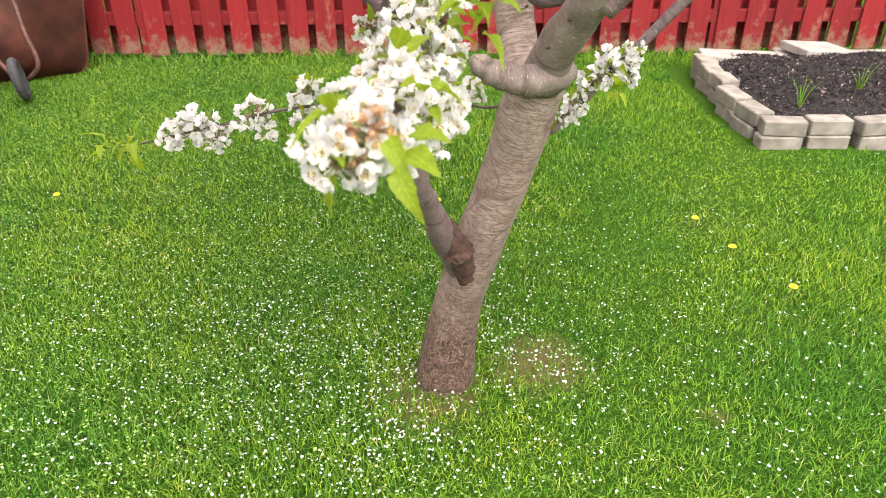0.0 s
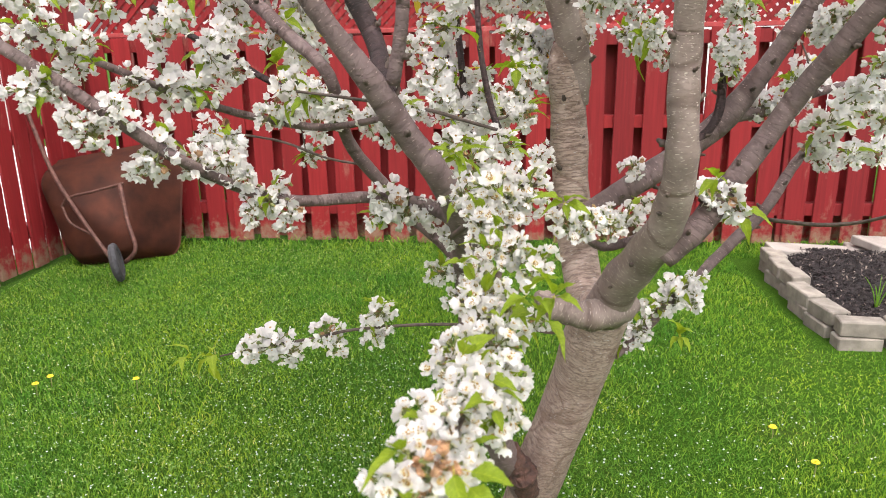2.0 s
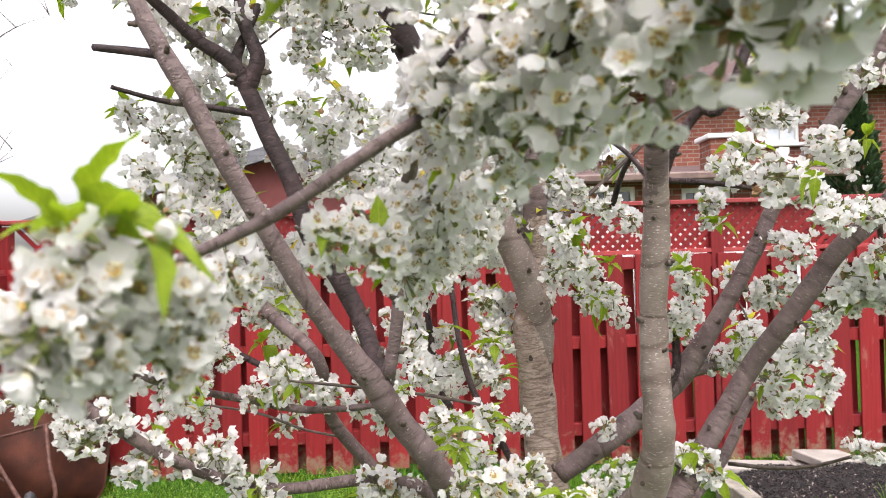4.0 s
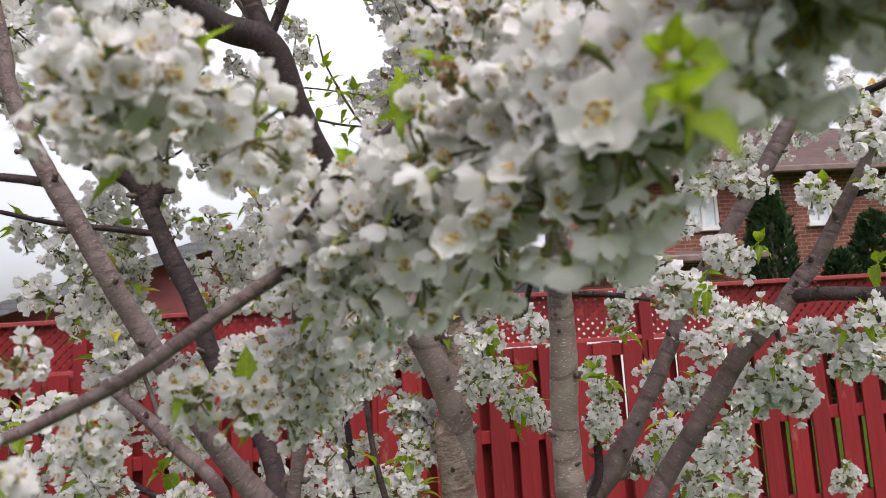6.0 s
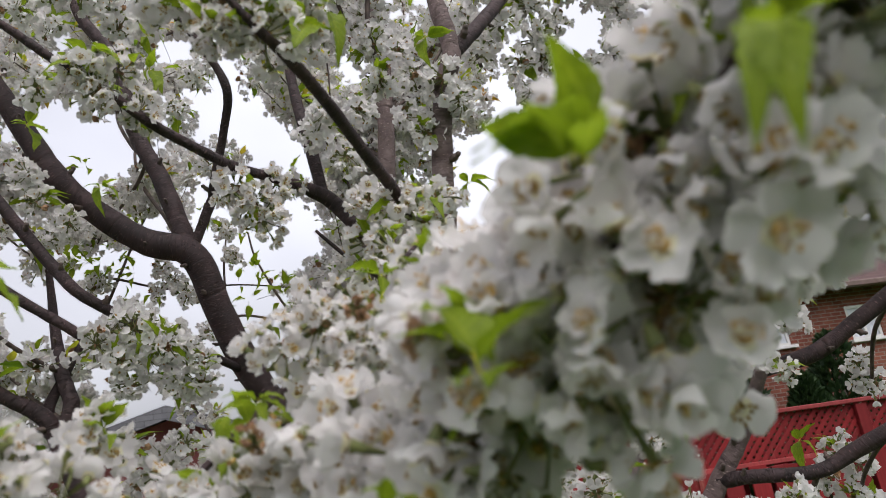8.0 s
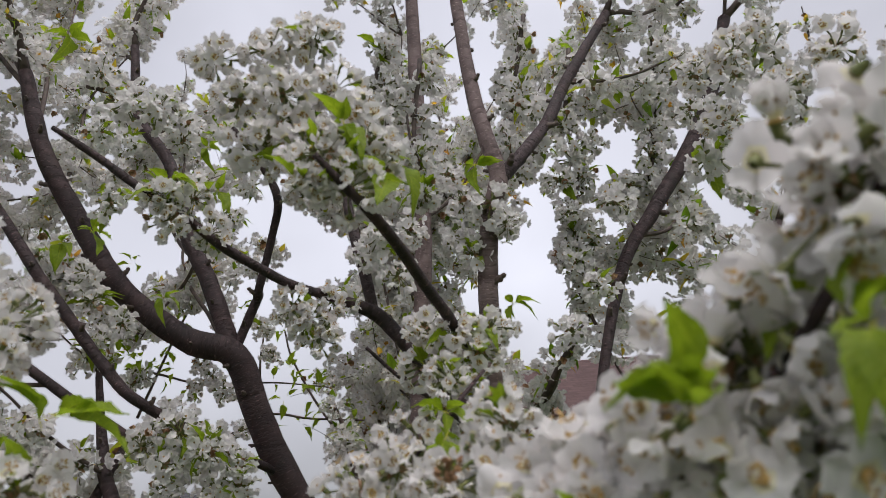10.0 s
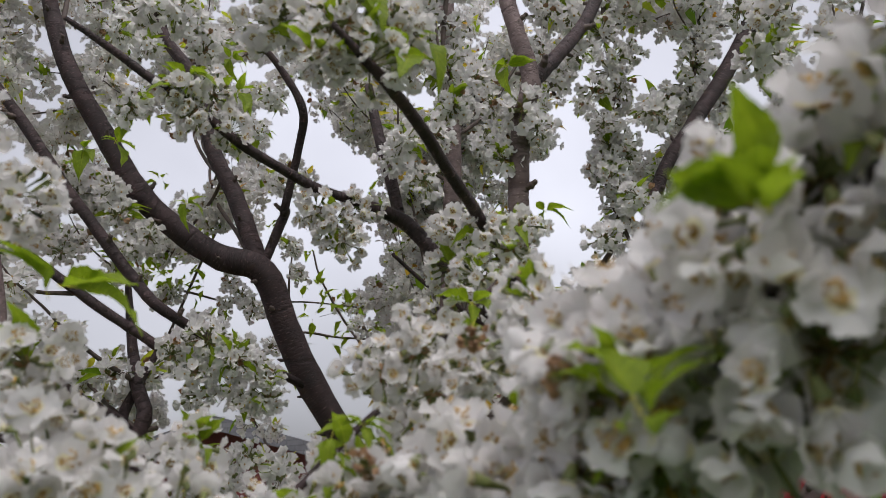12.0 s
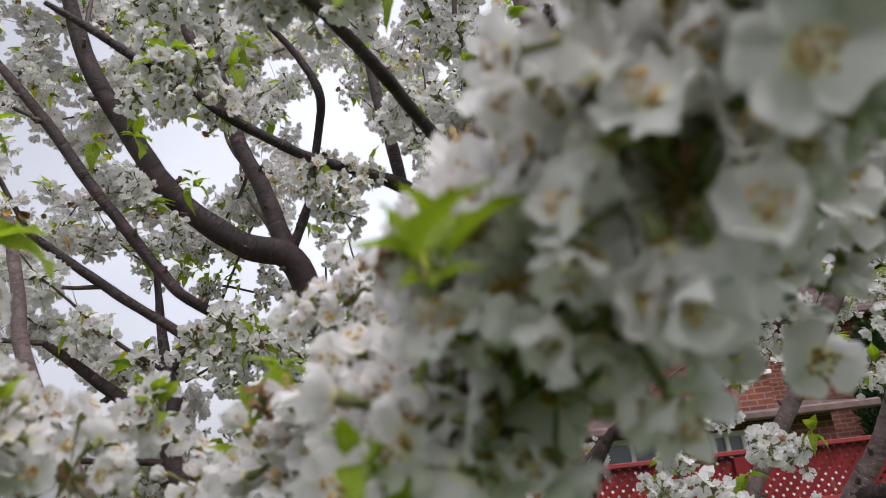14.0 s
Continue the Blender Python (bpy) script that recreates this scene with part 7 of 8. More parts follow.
def back_limb(start, azimuth, rise, length, rng):
    """A limb on the far side of the crown."""
    d = np.array([math.sin(azimuth) * math.cos(rise), math.cos(azimuth) * math.cos(rise), math.sin(rise)])
    p, pts = np.array(start), []
    for k in range(6):
        pts.append((*p, 0.0055 * (1 - 0.14 * k)))
        d = unit(d + rng.normal(0, 0.12, 3) + np.array([0, 0, 0.08]))
        p = p + d * length / 5
    across = start[1] > 1.3 and p[0] < start[0] - 0.3
    if not across and not any(kept_free(q[:3]) for q in smooth_path(pts, 4)[4:]):
        wood(pts, "limb", 8, MAT_TWIG)


grng = np.random.RandomState(9)
mid_line = smooth_path(LEADER, 4)
rear = [q[:3] for q in mid_line if 1.5 < q[2] < 2.45]
for k in range(40):
    back_limb(rear[(k * 5) % len(rear)], radians(-80 + 160 * ((k * 0.618) % 1)), radians(grng.uniform(20, 70)), grng.uniform(0.6, 1.1), grng)
side_line = [q[:3] for q in smooth_path(WOOD[3], 4) if q[2] > 1.8][::2] + [q[:3] for q in smooth_path(WOOD[4], 4) if q[2] > 1.9]
for k in range(26):
    back_limb(side_line[(k * 5) % len(side_line)], radians(-95 + 100 * ((k * 0.618) % 1)), radians(grng.uniform(30, 65)), grng.uniform(0.5, 0.85), grng)
for points in WOOD:
    path = smooth_path(points, 4)
    for k in range(2, len(path), 2):
        x, y, z, r = path[k]
        high = z > 1.9 and (y > 0.66 or (x < -0.15 and y > 0.5))
        behind = z > 1.2 and y > 1.02
        if not (high or behind) or grng.uniform() > ((0.6 if x > 0.45 else 0.75 if x > -0.2 else 0.45) if high else (0.4 if x < 0.3 else 0.05)):
            continue
        away = np.array([x - 0.1, (y - 1.0) * 0.8, 0.0])
        d = unit(away) * 0.6 + grng.normal(0, 0.5, 3) + np.array([0, 0.5, 0.35])
        grow((x, y, z, min(0.0045, r * 0.5)), d, grng.uniform(0.2, 0.42), grng, 1)
    x, y, z, r = path[-1]
    if y > 0.7 and z > 1.6:
        d = unit(path[-1][:3] - path[-4][:3])
        for _ in range(2):
            grow((x, y, z, max(0.004, r * 0.8)), d + grng.normal(0, 0.3, 3), grng.uniform(0.3, 0.6), grng, 1)

# thin leafy twigs behind the fork of the old limb, with sparse blossom and leaves
for line in ([(-0.51, 1.55, 2.172), (-0.416, 1.55, 2.145), (-0.308, 1.55, 2.118), (-0.144, 1.55, 2.111), (-0.033, 1.55, 2.095)],
             [(-0.159, 1.55, 1.939), (-0.175, 1.55, 2.022), (-0.191, 1.55, 2.137), (-0.183, 1.55, 2.219)],
             [(-0.43, 1.5, 2.03), (-0.393, 1.55, 2.228), (-0.35, 1.55, 2.333), (-0.33, 1.56, 2.43)],
             [(-0.03, 1.55, 2.008), (-0.076, 1.55, 2.077), (-0.116, 1.55, 2.161), (-0.136, 1.55, 2.239)],
             [(-0.265, 1.55, 1.989), (-0.172, 1.55, 2.022), (-0.077, 1.55, 2.027), (0.046, 1.55, 2.001)],
             [(-0.503, 1.55, 1.934), (-0.444, 1.55, 1.98), (-0.369, 1.55, 1.999), (-0.264, 1.55, 1.969)]):
    limb([(*(np.array(q) + trng.normal(0, 0.008, 3)), 0.0036 - 0.0005 * k) for k, q in enumerate(line)], "twig", 7, MAT_TWIG)
    for q in smooth_path([(*q, 0.004) for q in line], 4)[1::2]:
        if trng.uniform() < 0.6:
            tuft(tuple(q[:3] + trng.normal(0, 0.01, 3)), 0.036, True, 3)
for spots, low, high in (([(-0.498, 1.2, 2.241), (-0.471, 1.2, 2.22), (-0.517, 1.2, 2.262), (-0.455, 1.2, 2.197), (-0.483, 1.2, 2.205), (-0.525, 1.2, 2.237), (-0.465, 1.2, 2.246)], 0.036, 0.044),
                         ([(-0.483, 1.48, 2.26), (-0.514, 1.48, 2.268), (-0.455, 1.48, 2.243), (-0.392, 1.48, 2.311), (-0.323, 1.48, 2.298), (-0.357, 1.48, 2.289), (-0.31, 1.48, 2.14), (-0.255, 1.48, 2.078), (-0.321, 1.48, 2.084), (-0.282, 1.48, 2.109), (-0.214, 1.48, 1.992), (-0.175, 1.48, 2.218), (-0.155, 1.48, 2.156), (-0.446, 1.48, 2.109), (-0.428, 1.48, 2.128), (-0.559, 1.48, 2.161), (-0.502, 1.48, 2.17), (-0.528, 1.48, 2.238)], 0.031, 0.037),
                         ([(-0.293, 1.16, 1.957), (-0.316, 1.16, 1.928), (-0.256, 1.16, 1.933), (-0.275, 1.16, 1.903), (-0.234, 1.16, 1.904), (-0.204, 1.16, 1.906), (-0.299, 1.16, 1.89), (-0.253, 1.16, 1.87), (-0.213, 1.16, 1.876), (-0.172, 1.16, 1.862), (-0.286, 1.16, 1.838), (-0.212, 1.16, 1.825), (-0.172, 1.16, 1.826), (-0.345, 1.16, 1.915)], 0.033, 0.042),
                         ([(-0.504, 1.12, 2.113), (-0.509, 1.12, 2.091), (-0.412, 1.12, 1.893), (-0.46, 1.12, 1.864), (-0.428, 1.12, 1.828)], 0.031, 0.038)):
    for spot in spots:
        cluster(spot, trng.uniform(low, high), True, False, 0.35)
for spot in [(-0.457, 1.46, 2.167), (-0.424, 1.46, 2.157), (-0.391, 1.46, 2.147), (-0.358, 1.46, 2.131), (-0.476, 1.46, 2.165), (-0.498, 1.46, 2.192), (-0.46, 1.46, 2.386), (-0.221, 1.46, 2.256), (-0.112, 1.46, 2.11), (-0.126, 1.46, 2.047)]:
    tuft(spot, 0.04, True, 4)

# blossom out along the spreading limbs towards the side fence
for spot in ((0.81, 1.1, 1.854), (0.84, 1.1, 1.808), (0.793, 1.1, 1.885), (0.732, 1.12, 1.735), (0.941, 1.1, 1.721), (0.955, 1.1, 1.677), (0.854, 1.1, 1.578), (0.887, 1.1, 1.555), (0.815, 1.1, 1.541), (0.86, 1.1, 1.503), (0.895, 1.1, 1.486),
             (0.787, 1.1, 1.483), (0.737, 1.1, 1.455), (0.793, 1.1, 1.436), (0.851, 1.1, 1.43), (0.877, 1.1, 1.407), (0.643, 1.12, 1.419), (0.598, 1.12, 1.405), (0.651, 1.12, 1.387), (0.539, 1.12, 1.645), (0.58, 1.12, 1.628), (0.703, 1.12, 1.504)):
    cluster(spot, trng.uniform(0.033, 0.043), True, False, 0.45)
for line in ([(0.838, 0.9, 1.61), (0.86, 1.02, 1.57), (0.87, 1.1, 1.50), (0.875, 1.1, 1.40)], [(0.724, 0.97, 1.558), (0.75, 1.06, 1.50), (0.79, 1.1, 1.44)], [(0.89, 0.88, 1.804), (0.93, 1.02, 1.76), (0.955, 1.1, 1.68)], [(0.577, 1.04, 1.53), (0.62, 1.1, 1.45), (0.65, 1.12, 1.38)]):
    limb([(*q, 0.0045 - 0.0007 * k) for k, q in enumerate(line)], "twig", 7, MAT_TWIG)

# short knobbly fruiting spurs on the bare lengths of the limbs
krng = np.random.RandomState(21)
SPUR_ME = [tube("spur", [(0, 0, -0.006, 0.0075), (0, 0, 0.003, 0.006), (0.001, 0, 0.007, 0.0068), (0.002, 0.001, 0.011, 0.0045), (0.002, 0.002, 0.016, 0.0048), (0.003, 0.002, 0.019, 0.0014)], MAT_TWIG, 7, 2, 0.3, seed=90 + k) for k in range(4)]
for points in WOOD[1:]:
    run = krng.uniform(0.0, 0.06)
    path = smooth_path(points, 5)
    for a, b in zip(path[:-1], path[1:]):
        run += float(np.linalg.norm(b[:3] - a[:3]))
        if run < 0.062 or a[3] < 0.0085 or a[2] < 0.98:
            continue
        run = krng.uniform(-0.02, 0.03)
        along = unit(b[:3] - a[:3])
        out = krng.normal(0, 1, 3) + np.array([0, -0.25, 0])
        out = unit(out - along * float(out @ along))
        size = krng.uniform(0.4, 0.8)
        turn = Vector(unit(out + 0.35 * along)).to_track_quat("Z", "Y").to_matrix().to_4x4()
        under(new("spur", SPUR_ME[krng.randint(4)]), tree, Matrix.Translation(a[:3] + out * (a[3] * 0.97)) @ turn @ Matrix.Diagonal((size, size, size, 1)))

# what is left of blossom and leaves, too many to count
me = mesh_of("blossoms", np.vstack(loose_v), [f for fs in loose_f for f in fs], FLOWER_MATS, loose_i)
tagged(part("blossoms", me, None, tree, "dense white cherry blossom in the crown"), kind="stuff")
me = mesh_of("leaves", np.vstack(leaf_v), leaf_f, MAT_LEAF, smooth=True)
tagged(part("leaves", me, None, tree, "small fresh yellow-green leaves"), kind="stuff")


# ---- rusty wheelbarrow stood on end in the corner ----
def wheelbarrow():
    root = thing("wheelbarrow", (-2.75, 4.5, 0), "rusty old wheelbarrow stood on its nose against the fence corner", "wheelbarrow")
    bm = bmesh.new()
    # tray: bottom towards the lawn, rim towards the fence
    rows = []
    for depth, w0, w1, h0, h1, rad in ((0.0, -0.27, 0.27, 0.10, 0.62, 0.10), (0.03, -0.30, 0.30, 0.07, 0.66, 0.11), (0.24, -0.37, 0.40, 0.0, 0.76, 0.10), (0.26, -0.39, 0.42, -0.01, 0.78, 0.10)):
        ring = []
        for cx, cz, a0 in ((w1 - rad, h1 - rad, 0), (w0 + rad, h1 - rad, 90), (w0 + rad, h0 + rad, 180), (w1 - rad, h0 + rad, 270)):
            for k in range(5):
                a = radians(a0 + 22.5 * k)
                px, pz = cx + rad * math.cos(a), cz + rad * math.sin(a)
                ring.append(bm.verts.new((px * (0.62 + 0.42 * pz / 0.7) + (0.16 if depth > 0.2 and px > 0 else 0), depth, pz)))
        rows.append(ring)
    bm.faces.new(rows[0])
    for a, b in zip(rows[:-1], rows[1:]):
        for k in range(20):
            bm.faces.new([a[k], a[(k + 1) % 20], b[(k + 1) % 20], b[k]])
    bmesh.ops.solidify(bm, geom=list(bm.faces), thickness=0.006)
    lean = Matrix.Translation((-2.62, 4.26, 0.02)) @ Matrix.Rotation(radians(14), 4, "Z") @ Matrix.Rotation(radians(-9), 4, "Y") @ Matrix.Rotation(radians(-14), 4, "X")
    tray = part("tray", bm, MAT_RUST, root, "rust-brown steel tray", lean)
    for f in tray.data.polygons:
        f.use_smooth = True
    def bar(name, pts, r=0.013):
        part(name, tube(name, [(*p, r) for p in pts], MAT_TUBE, 8, 5, 0.03), None, root)
    bar("handle", [(-3.083, 4.350, 1.149), (-3.011, 4.300, 1.048), (-2.844, 4.200, 0.674), (-2.674, 4.150, 0.398), (-2.459, 4.100, 0.091)])
    bar("leg", [(-2.407, 4.200, 0.585), (-2.347, 4.120, 0.371), (-2.296, 4.080, 0.201), (-2.375, 4.080, 0.109)])
    bar("brace", [(-2.810, 4.200, 0.440), (-2.755, 4.200, 0.495), (-2.569, 4.200, 0.539), (-2.385, 4.200, 0.585)], 0.009)
    bar("brace", [(-2.810, 4.200, 0.440), (-2.758, 4.180, 0.336), (-2.615, 4.160, 0.264)], 0.008)
    w = bmesh.new()
    for k in range(20):
        for j in range(8):
            a, b = 2 * math.pi * k / 20, 2 * math.pi * j / 8
            w.verts.new(((0.095 + 0.026 * math.cos(b)) * math.cos(a), 0.024 * math.sin(b), (0.095 + 0.026 * math.cos(b)) * math.sin(a)))
    w.verts.ensure_lookup_table()
    for k in range(20):
        for j in range(8):
            w.faces.new([w.verts[k * 8 + j], w.verts[((k + 1) % 20) * 8 + j], w.verts[((k + 1) % 20) * 8 + (j + 1) % 8], w.verts[k * 8 + (j + 1) % 8]])
    wheel_at = Matrix.Translation((-2.354, 3.950, 0.150)) @ Matrix.Rotation(radians(113), 4, "Z") @ Matrix.Rotation(radians(-8), 4, "X")
    tyre = part("wheel", w, MAT_TYRE, root, "dark rubber tyre", wheel_at)
    hub = bmesh.new()
    bmesh.ops.create_cone(hub, cap_ends=True, segments=14, radius1=0.085, radius2=0.085, depth=0.03, matrix=Matrix.Rotation(radians(90), 4, "X"))
    rim = new("rim", finish(hub, "rim", MAT_TYRE))
    rim.parent = tyre


wheelbarrow()


# ---- raised bed of concrete blocks ----
def block_mesh(sx, sy, sz, material, seed):
    bm = box_bm(sx, sy, sz, 0.006)
    for v in bm.verts:
        v.co += Vector((noise.noise(v.co * 9 + Vector((seed, 0, 0))), noise.noise(v.co * 9 + Vector((0, seed, 0))), noise.noise(v.co * 9 + Vector((0, 0, seed))))) * 0.004
    return finish(bm, "block", material)


block_root = thing("garden_edging", (2.4, 3.8, 0), "low double row of loose grey concrete blocks round the bed", "edging", kind="structure")
BLOCKS = [block_mesh(0.196, 0.098, 0.074, MAT_BLOCK, s) for s in (1, 4, 7)]
brng = random.Random(3)


def lay(x, y, z, turn, k, tilt=0.0):
    part("block", BLOCKS[k % 3], None, block_root, m=Matrix.Translation((x, y, z)) @ Matrix.Rotation(radians(turn), 4, "Z") @ Matrix.Rotation(radians(tilt), 4, "Y"))


for i in range(11):
    x = 1.60 + 0.229 * i
    lay(x + brng.uniform(-.008, .008), 3.226 + brng.uniform(-.012, .012), -0.006, brng.uniform(-3, 3), i)
    lay(x + brng.uniform(-.012, .012) + 0.004, 3.226 + brng.uniform(-.02, .02), 0.069, brng.uniform(-9, 9), i + 1)
for i in range(5):
    y = 3.43 + 0.232 * i
    x = 1.532 + 0.02 * i - (0.02 if i % 2 else 0)
    lay(x, y, -0.006, 90 + brng.uniform(-6, 3) + 6, i)
    lay(x + brng.uniform(-.012, .012), y + brng.uniform(-.012, .012), 0.069 + (0.012 if i == 2 else 0), 96 + brng.uniform(-16, 8), i + 2, brng.uniform(-2.5, 2.5))
slabs = [((1.86, 4.46, 0.085), (0.50, 0.20, 0.05), -4, 2), ((2.28, 4.45, 0.085), (0.40, 0.26, 0.05), -14, 0), ((2.30, 4.43, 0.138), (0.34, 0.26, 0.05), 12, 5), ((3.0, 4.46, 0.085), (0.9, 0.2, 0.05), 0, 0)]
for at, dim, turn, tilt in slabs:
    ob = new("paving_slab", block_mesh(*dim, MAT_SLAB, turn))
    ob.matrix_world = Matrix.Translation(at) @ Matrix.Rotation(radians(turn), 4, "Z") @ Matrix.Rotation(radians(tilt), 4, "Y")
    tagged(ob, "pale grey paving slab lying on the back edge of the bed", "paving slab", "slabs on the bed")
for i, (x, w) in enumerate(((1.78, 0.3), (2.12, 0.3), (2.46, 0.3), (2.8, 0.3), (3.14, 0.3))):
    part("block", block_mesh(w, 0.19, 0.092, MAT_BLOCK, i + 20), None, block_root, m=Matrix.Translation((x, 4.46, -0.004)))


def mulch():
    bm = bmesh.new()
    nx, ny = 44, 26
    g = [[None] * (ny + 1) for _ in range(nx + 1)]
    for i in range(nx + 1):
        for j in range(ny + 1):
            v = j / ny
            x = (1.53 + 0.12 * v) + (3.9 - 1.53) * i / nx
            y = 3.25 + (4.5 - 3.25) * v
            e = min(i / 6, (nx - i) / 6, j / 4, (ny - j) / 4, 1)
            z = 0.075 + 0.085 * e ** 0.5 + 0.022 * noise.noise(Vector((x * 5, y * 5, 0))) + 0.01 * noise.noise(Vector((x * 18, y * 18, 0)))
            g[i][j] = bm.verts.new((x, y, z))
    for i in range(nx):
        for j in range(ny):
            bm.faces.new([g[i][j], g[i + 1][j], g[i + 1][j + 1], g[i][j + 1]])
    ob = new("soil_bed", finish(bm, "soil_bed", MAT_SOIL, True))
    tagged(ob, "dark brown mulched soil filling the block-edged bed", "soil", kind="structure")
    rng = np.random.RandomState(8)
    V, F = [], []
    for n in range(16000):
        u, v = rng.uniform(0.01, 0.98), rng.uniform(0.02, 0.98)
        x, y = (1.54 + 0.12 * v) + 2.35 * u, 3.25 + 1.23 * v
        e = min(u * 44 / 6, (1 - u) * 44 / 6, v * 26 / 4, (1 - v) * 26 / 4, 1)
        z = 0.082 + 0.085 * e ** 0.5 + 0.022 * noise.noise(Vector((x * 5, y * 5, 0)))
        c = np.array([x, y, z + rng.uniform(0, 0.008)])
        a = unit(rng.normal(0, 1, 3) * np.array([1, 1, 0.5]))
        b = unit(np.cross(a, rng.normal(0, 1, 3)))
        n3 = np.cross(a, b)
        L, W, T = rng.uniform(0.004, 0.014), rng.uniform(0.002, 0.005), 0.002
        k = len(V)
        V += [c + a * L + b * W, c - a * L + b * W * .6, c - a * L - b * W, c + a * L - b * W * .7, c + n3 * T]
        F += [(k, k + 1, k + 4), (k + 1, k + 2, k + 4), (k + 2, k + 3, k + 4), (k + 3, k, k + 4)]
    me = mesh_of("mulch_chips", np.array(V), F, MAT_CHIP)
    tagged(new("mulch_chips", me), "dark bark chips scattered over the bed", "mulch", kind="stuff")


mulch()


# ---- lawn: grass, fallen petals, dandelions ----
def grass():
    rng = np.random.RandomState(21)
    zones = [(-2.4, 2.4, 0.5, 2.4, 205000, 0.022, 0.0013), (-3.0, 3.6, 2.4, 4.95, 175000, 0.026, 0.0017), (3.6, 4.9, 2.4, 4.95, 12000, 0.026, 0.002), (-3.0, 4.9, -2.5, 0.5, 30000, 0.03, 0.0026), (2.4, 4.9, 0.45, 2.4, 22000, 0.025, 0.002), (-3.0, -2.4, 0.45, 2.4, 8000, 0.025, 0.002), (-3.0, 3.0, 4.75, 4.98, 2200, 0.085, 0.003)]
    Vs, Fs, k = [], [], 0
    for x0, x1, y0, y1, n, h, w in zones:
        x, y = rng.uniform(x0, x1, n), rng.uniform(y0, y1, n)
        keep = ~((x > 1.42) & (x < 4.0) & (y > 3.15) & (y < 4.66)) & (np.hypot(x, y - 1.53) > 0.058)
        bare = np.exp(-((x - 0.27) / 0.10) ** 2 - ((y - 1.60) / 0.07) ** 2) + 0.8 * np.exp(-((x - 0.70) / 0.035) ** 2 - ((y - 1.38) / 0.03) ** 2) + 0.7 * np.exp(-((x + 0.05) / 0.16) ** 2 - ((y - 1.46) / 0.1) ** 2)
        keep &= rng.uniform(0, 1, n) > bare * 0.68
        x, y = x[keep], y[keep]
        n = len(x)
        tall = h * rng.uniform(0.45, 1.15, n) * (0.9 + 0.16 * np.sin(x * 3.1 + 1.7 * np.sin(y * 2.3)) * np.sin(y * 2.7))
        az = rng.uniform(0, 2 * math.pi, n)
        lean = rng.uniform(0.4, 1.9, n) * tall
        wx, wy = -np.sin(az) * w * rng.uniform(0.7, 1.4, n), np.cos(az) * w * rng.uniform(0.7, 1.4, n)
        bx, by = np.cos(az) * lean, np.sin(az) * lean
        z0 = np.full(n, -0.004)
        P = np.stack([np.stack([x - wx, y - wy, z0], 1), np.stack([x + wx, y + wy, z0], 1),
                      np.stack([x + wx * .8 + bx * .35, y + wy * .8 + by * .35, tall * .6], 1), np.stack([x - wx * .8 + bx * .35, y - wy * .8 + by * .35, tall * .6], 1),
                      np.stack([x + bx, y + by, tall * 0.95], 1)], 1).reshape(-1, 3)
        ids = k + 5 * np.arange(n)
        Fs += [(a, a + 1, a + 2, a + 3) for a in ids] + [(a + 3, a + 2, a + 4) for a in ids]
        Vs.append(P)
        k += 5 * n
    me = mesh_of("grass", np.vstack(Vs), Fs, MAT_BLADE)
    tagged(new("grass", me), "short uneven green lawn grass with yellowish patches", "grass", kind="stuff")


def clover():
    """Low broad-leaved weeds among the grass, thick towards the wheelbarrow's side of the lawn."""
    rng = np.random.RandomState(57)
    n = 70000
    x, y = rng.uniform(-3.0, 1.0, n), rng.uniform(0.7, 4.9, n)
    thick = np.clip(0.62 - 0.5 * (x + 0.6) + 0.45 * np.sin(x * 2.3 + 1.2 * np.sin(y * 1.7)) * np.sin(y * 2.1 + 0.6), 0, 0.95)
    keep = (rng.uniform(0, 1, n) < thick) & (np.hypot(x, y - 1.53) > 0.09) & ~((x < -2.3) & (y > 4.4))
    x, y = x[keep], y[keep]
    n = len(x)
    az, tip = rng.uniform(0, 2 * math.pi, n), rng.uniform(-0.5, 0.6, n)
    L = rng.uniform(0.005, 0.0105, n)
    z = rng.uniform(0.012, 0.026, n)
    cx, cy = np.cos(az) * np.cos(tip), np.sin(az) * np.cos(tip)
    sx, sy = -np.sin(az) * 0.42, np.cos(az) * 0.42
    rise_up = np.sin(tip)
    P = np.stack([np.stack([x, y, z], 1), np.stack([x + L * (cx * 0.6 + sx), y + L * (cy * 0.6 + sy), z + L * (0.6 * rise_up + 0.12)], 1),
                  np.stack([x + L * cx, y + L * cy, z + L * rise_up], 1), np.stack([x + L * (cx * 0.6 - sx), y + L * (cy * 0.6 - sy), z + L * (0.6 * rise_up + 0.12)], 1)], 1).reshape(-1, 3)
    ids = 4 * np.arange(n)
    faces = [(a, a + 1, a + 2) for a in ids] + [(a, a + 2, a + 3) for a in ids]
    tagged(new("clover", mesh_of("clover", P, faces, MAT_CLOVER)), "low green clover and weeds growing through the lawn", "weeds", kind="stuff")


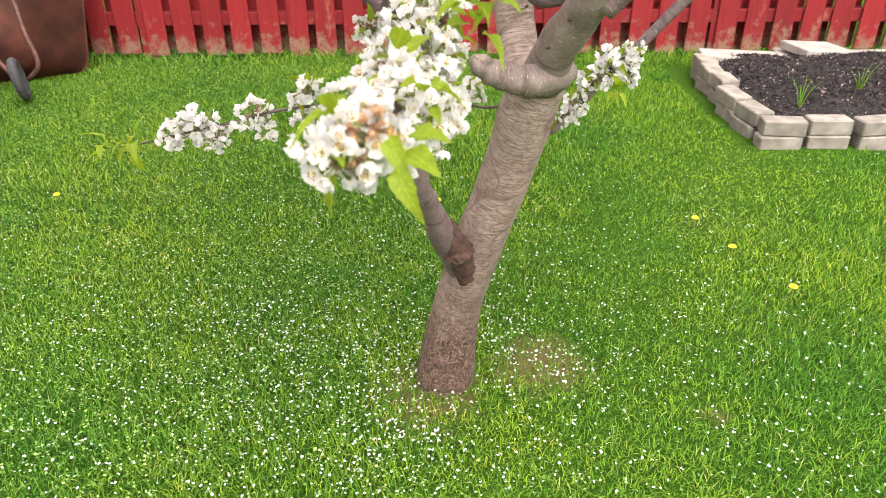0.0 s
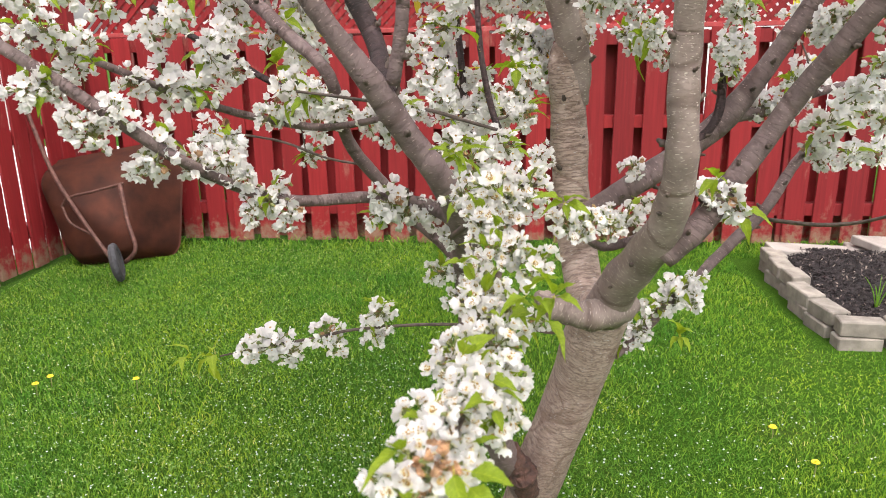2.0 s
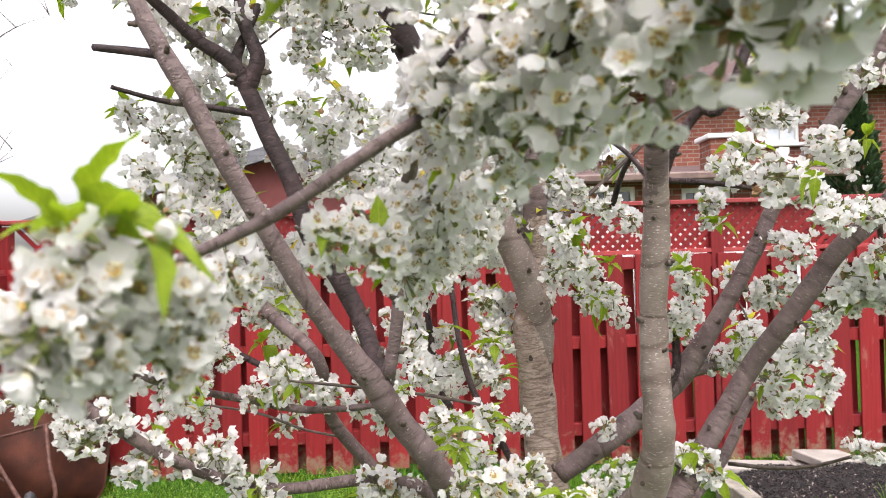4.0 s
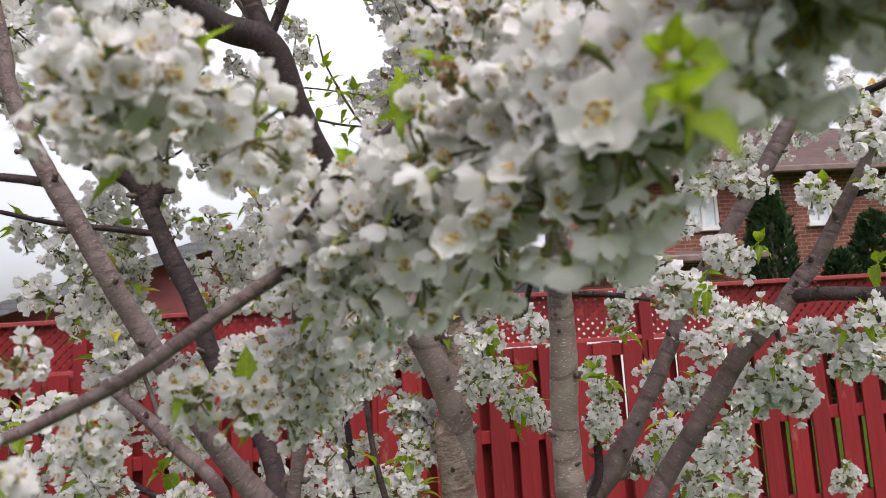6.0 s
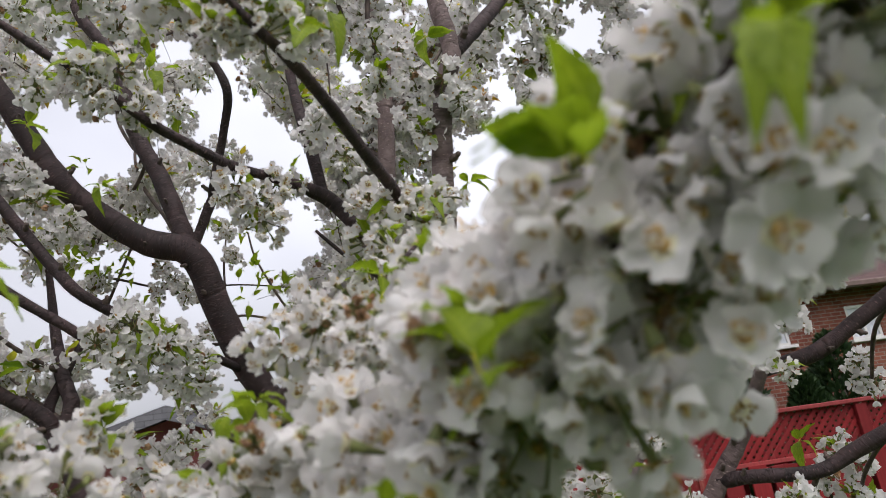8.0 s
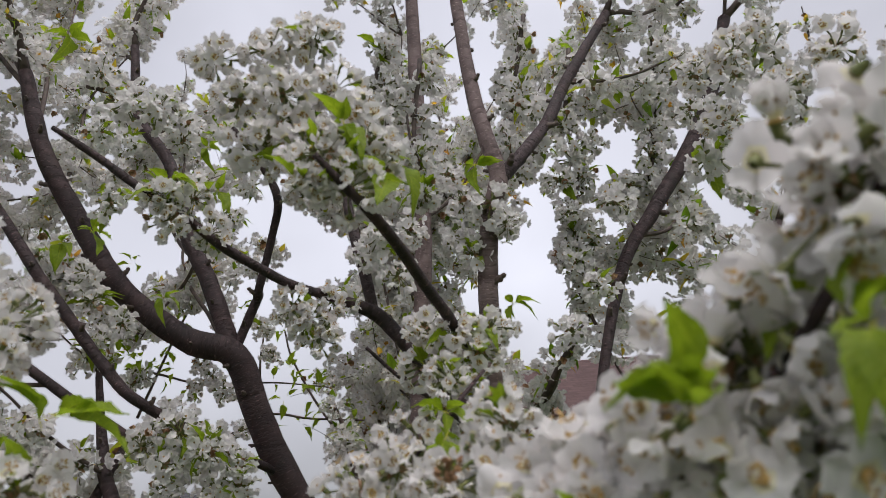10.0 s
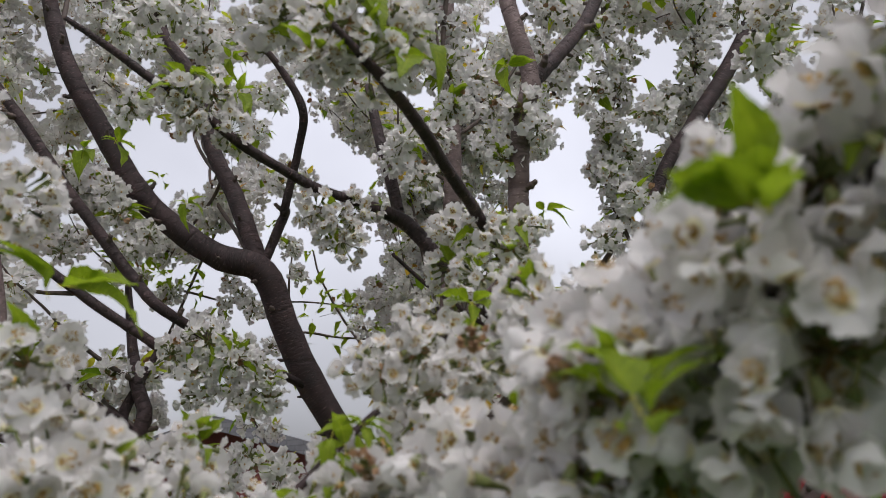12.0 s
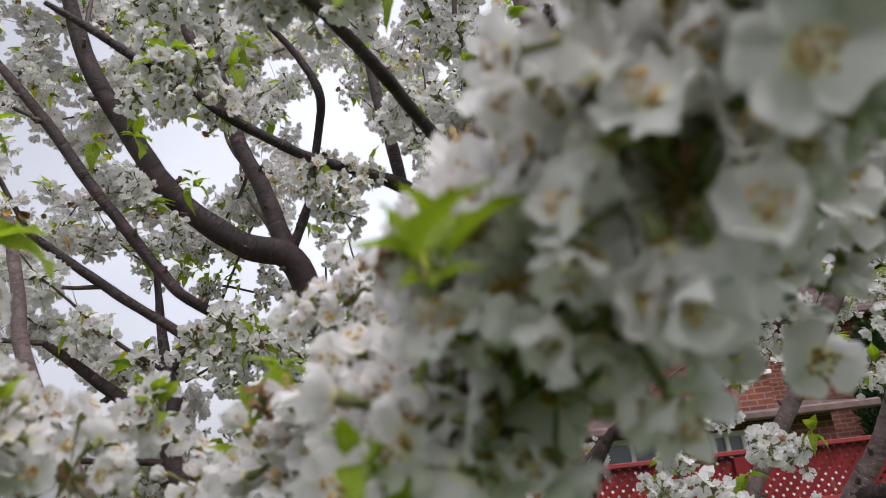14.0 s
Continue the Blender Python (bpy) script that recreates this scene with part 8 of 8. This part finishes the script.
def fallen():
    rng = np.random.RandomState(31)
    V, F = [], []
    spots = []
    for n in range(6200):
        if rng.uniform() < 0.7:
            x, y = rng.normal(-0.25, 0.85), rng.normal(1.55, 0.75)
        else:
            x, y = rng.uniform(-2.6, 2.4), rng.uniform(0.35, 3.4)
        if y < 0.3 or (x > 1.35 and y > 3.1) or math.hypot(x, y - 1.53) < 0.085:
            continue
        spots.append((x, y))
    for cx, cy, n, r in ((0.16, 1.70, 70, 0.06), (0.30, 1.58, 90, 0.09), (-0.15, 1.35, 90, 0.12), (-0.5, 1.7, 80, 0.14), (-0.1, 1.2, 60, 0.08), (-0.45, 1.55, 260, 0.2), (-0.12, 1.62, 160, 0.12), (-0.3, 1.3, 200, 0.22)):
        spots += [(rng.normal(cx, r), rng.normal(cy, r)) for _ in range(n)]
    for x, y in spots:
        c = np.array([x, y, rng.uniform(0.006, 0.032)])
        nrm = unit(np.array([rng.normal(0, .4), rng.normal(0, .4), 1]))
        a = unit(np.cross(nrm, rng.normal(0, 1, 3)))
        b = np.cross(nrm, a)
        L = rng.uniform(0.0026, 0.005)
        k = len(V)
        V += [c - a * L, c - a * L * .1 + b * L * .75, c + a * L * .85 + b * L * .5, c + a * L * .75 + nrm * L * .2, c + a * L * .85 - b * L * .5, c - a * L * .1 - b * L * .75]
        F += [(k, k + 1, k + 2, k + 3), (k, k + 3, k + 4, k + 5)]
    tagged(new("fallen_petals", mesh_of("fallen_petals", np.array(V), F, MAT_FALLEN)), "fallen white cherry petals scattered over the grass", "petals", kind="stuff")


def dandelion():
    root = thing("dandelion", (0.94, 2.38, 0), "yellow dandelion flower open in the grass", "flower", "dandelions in the lawn")
    part("stalk", tube("stalk", [(0.94, 2.38, 0, 0.002), (0.942, 2.38, 0.03, 0.002), (0.94, 2.382, 0.055, 0.002)], MAT_STEM, 6, 3), None, root)
    rng = np.random.RandomState(4)
    V, F = [], []
    for ring, n, el, L in ((0, 18, 0.15, 0.014), (1, 15, 0.55, 0.012), (2, 10, 1.0, 0.009)):
        for k in range(n):
            a = 2 * math.pi * (k + 0.5 * ring) / n
            d = np.array([math.cos(a) * math.cos(el), math.sin(a) * math.cos(el), math.sin(el)])
            s = np.array([-math.sin(a), math.cos(a), 0]) * 0.0022
            c = np.array([0.94, 2.382, 0.055])
            i = len(V)
            V += [c - s * .5, c + s * .5, c + d * L + s, c + d * L - s]
            F.append((i, i + 1, i + 2, i + 3))
    part("flower_head", mesh_of("flower_head", np.array(V), F, MAT_YELLOW), None, root)
    return root


grass()
clover()
fallen()
flower = dandelion()
for x, y in ((1.0, 2.16), (-1.95, 2.55), (-1.93, 2.62), (-1.55, 2.62), (-0.72, 3.55), (-0.02, 2.55), (-2.6, 3.1), (0.5, 3.4), (1.1, 1.9)):
    copy_thing(flower, Matrix.Translation((x, y, 0)))


def sprouts():
    rng = np.random.RandomState(12)
    for x, y in ((2.15, 3.62), (2.5, 3.5), (2.62, 3.75), (3.0, 3.6), (1.75, 3.4)):
        root = thing("grass_tuft", (x, y, 0.13), "thin green grass shoots sprouting from the soil bed", "grass tuft", "shoots in the bed")
        for k in range(6):
            dx, dy, h = rng.uniform(-.07, .07), rng.uniform(-.05, .05), rng.uniform(0.09, 0.2)
            part("blade", tube("blade", [(x, y, 0.12, 0.003), (x + dx * .4, y + dy * .4, 0.13 + h * .6, 0.0028), (x + dx, y + dy, 0.13 + h, 0.0008)], MAT_BLADE, 4, 3, 0), None, root)


sprouts()
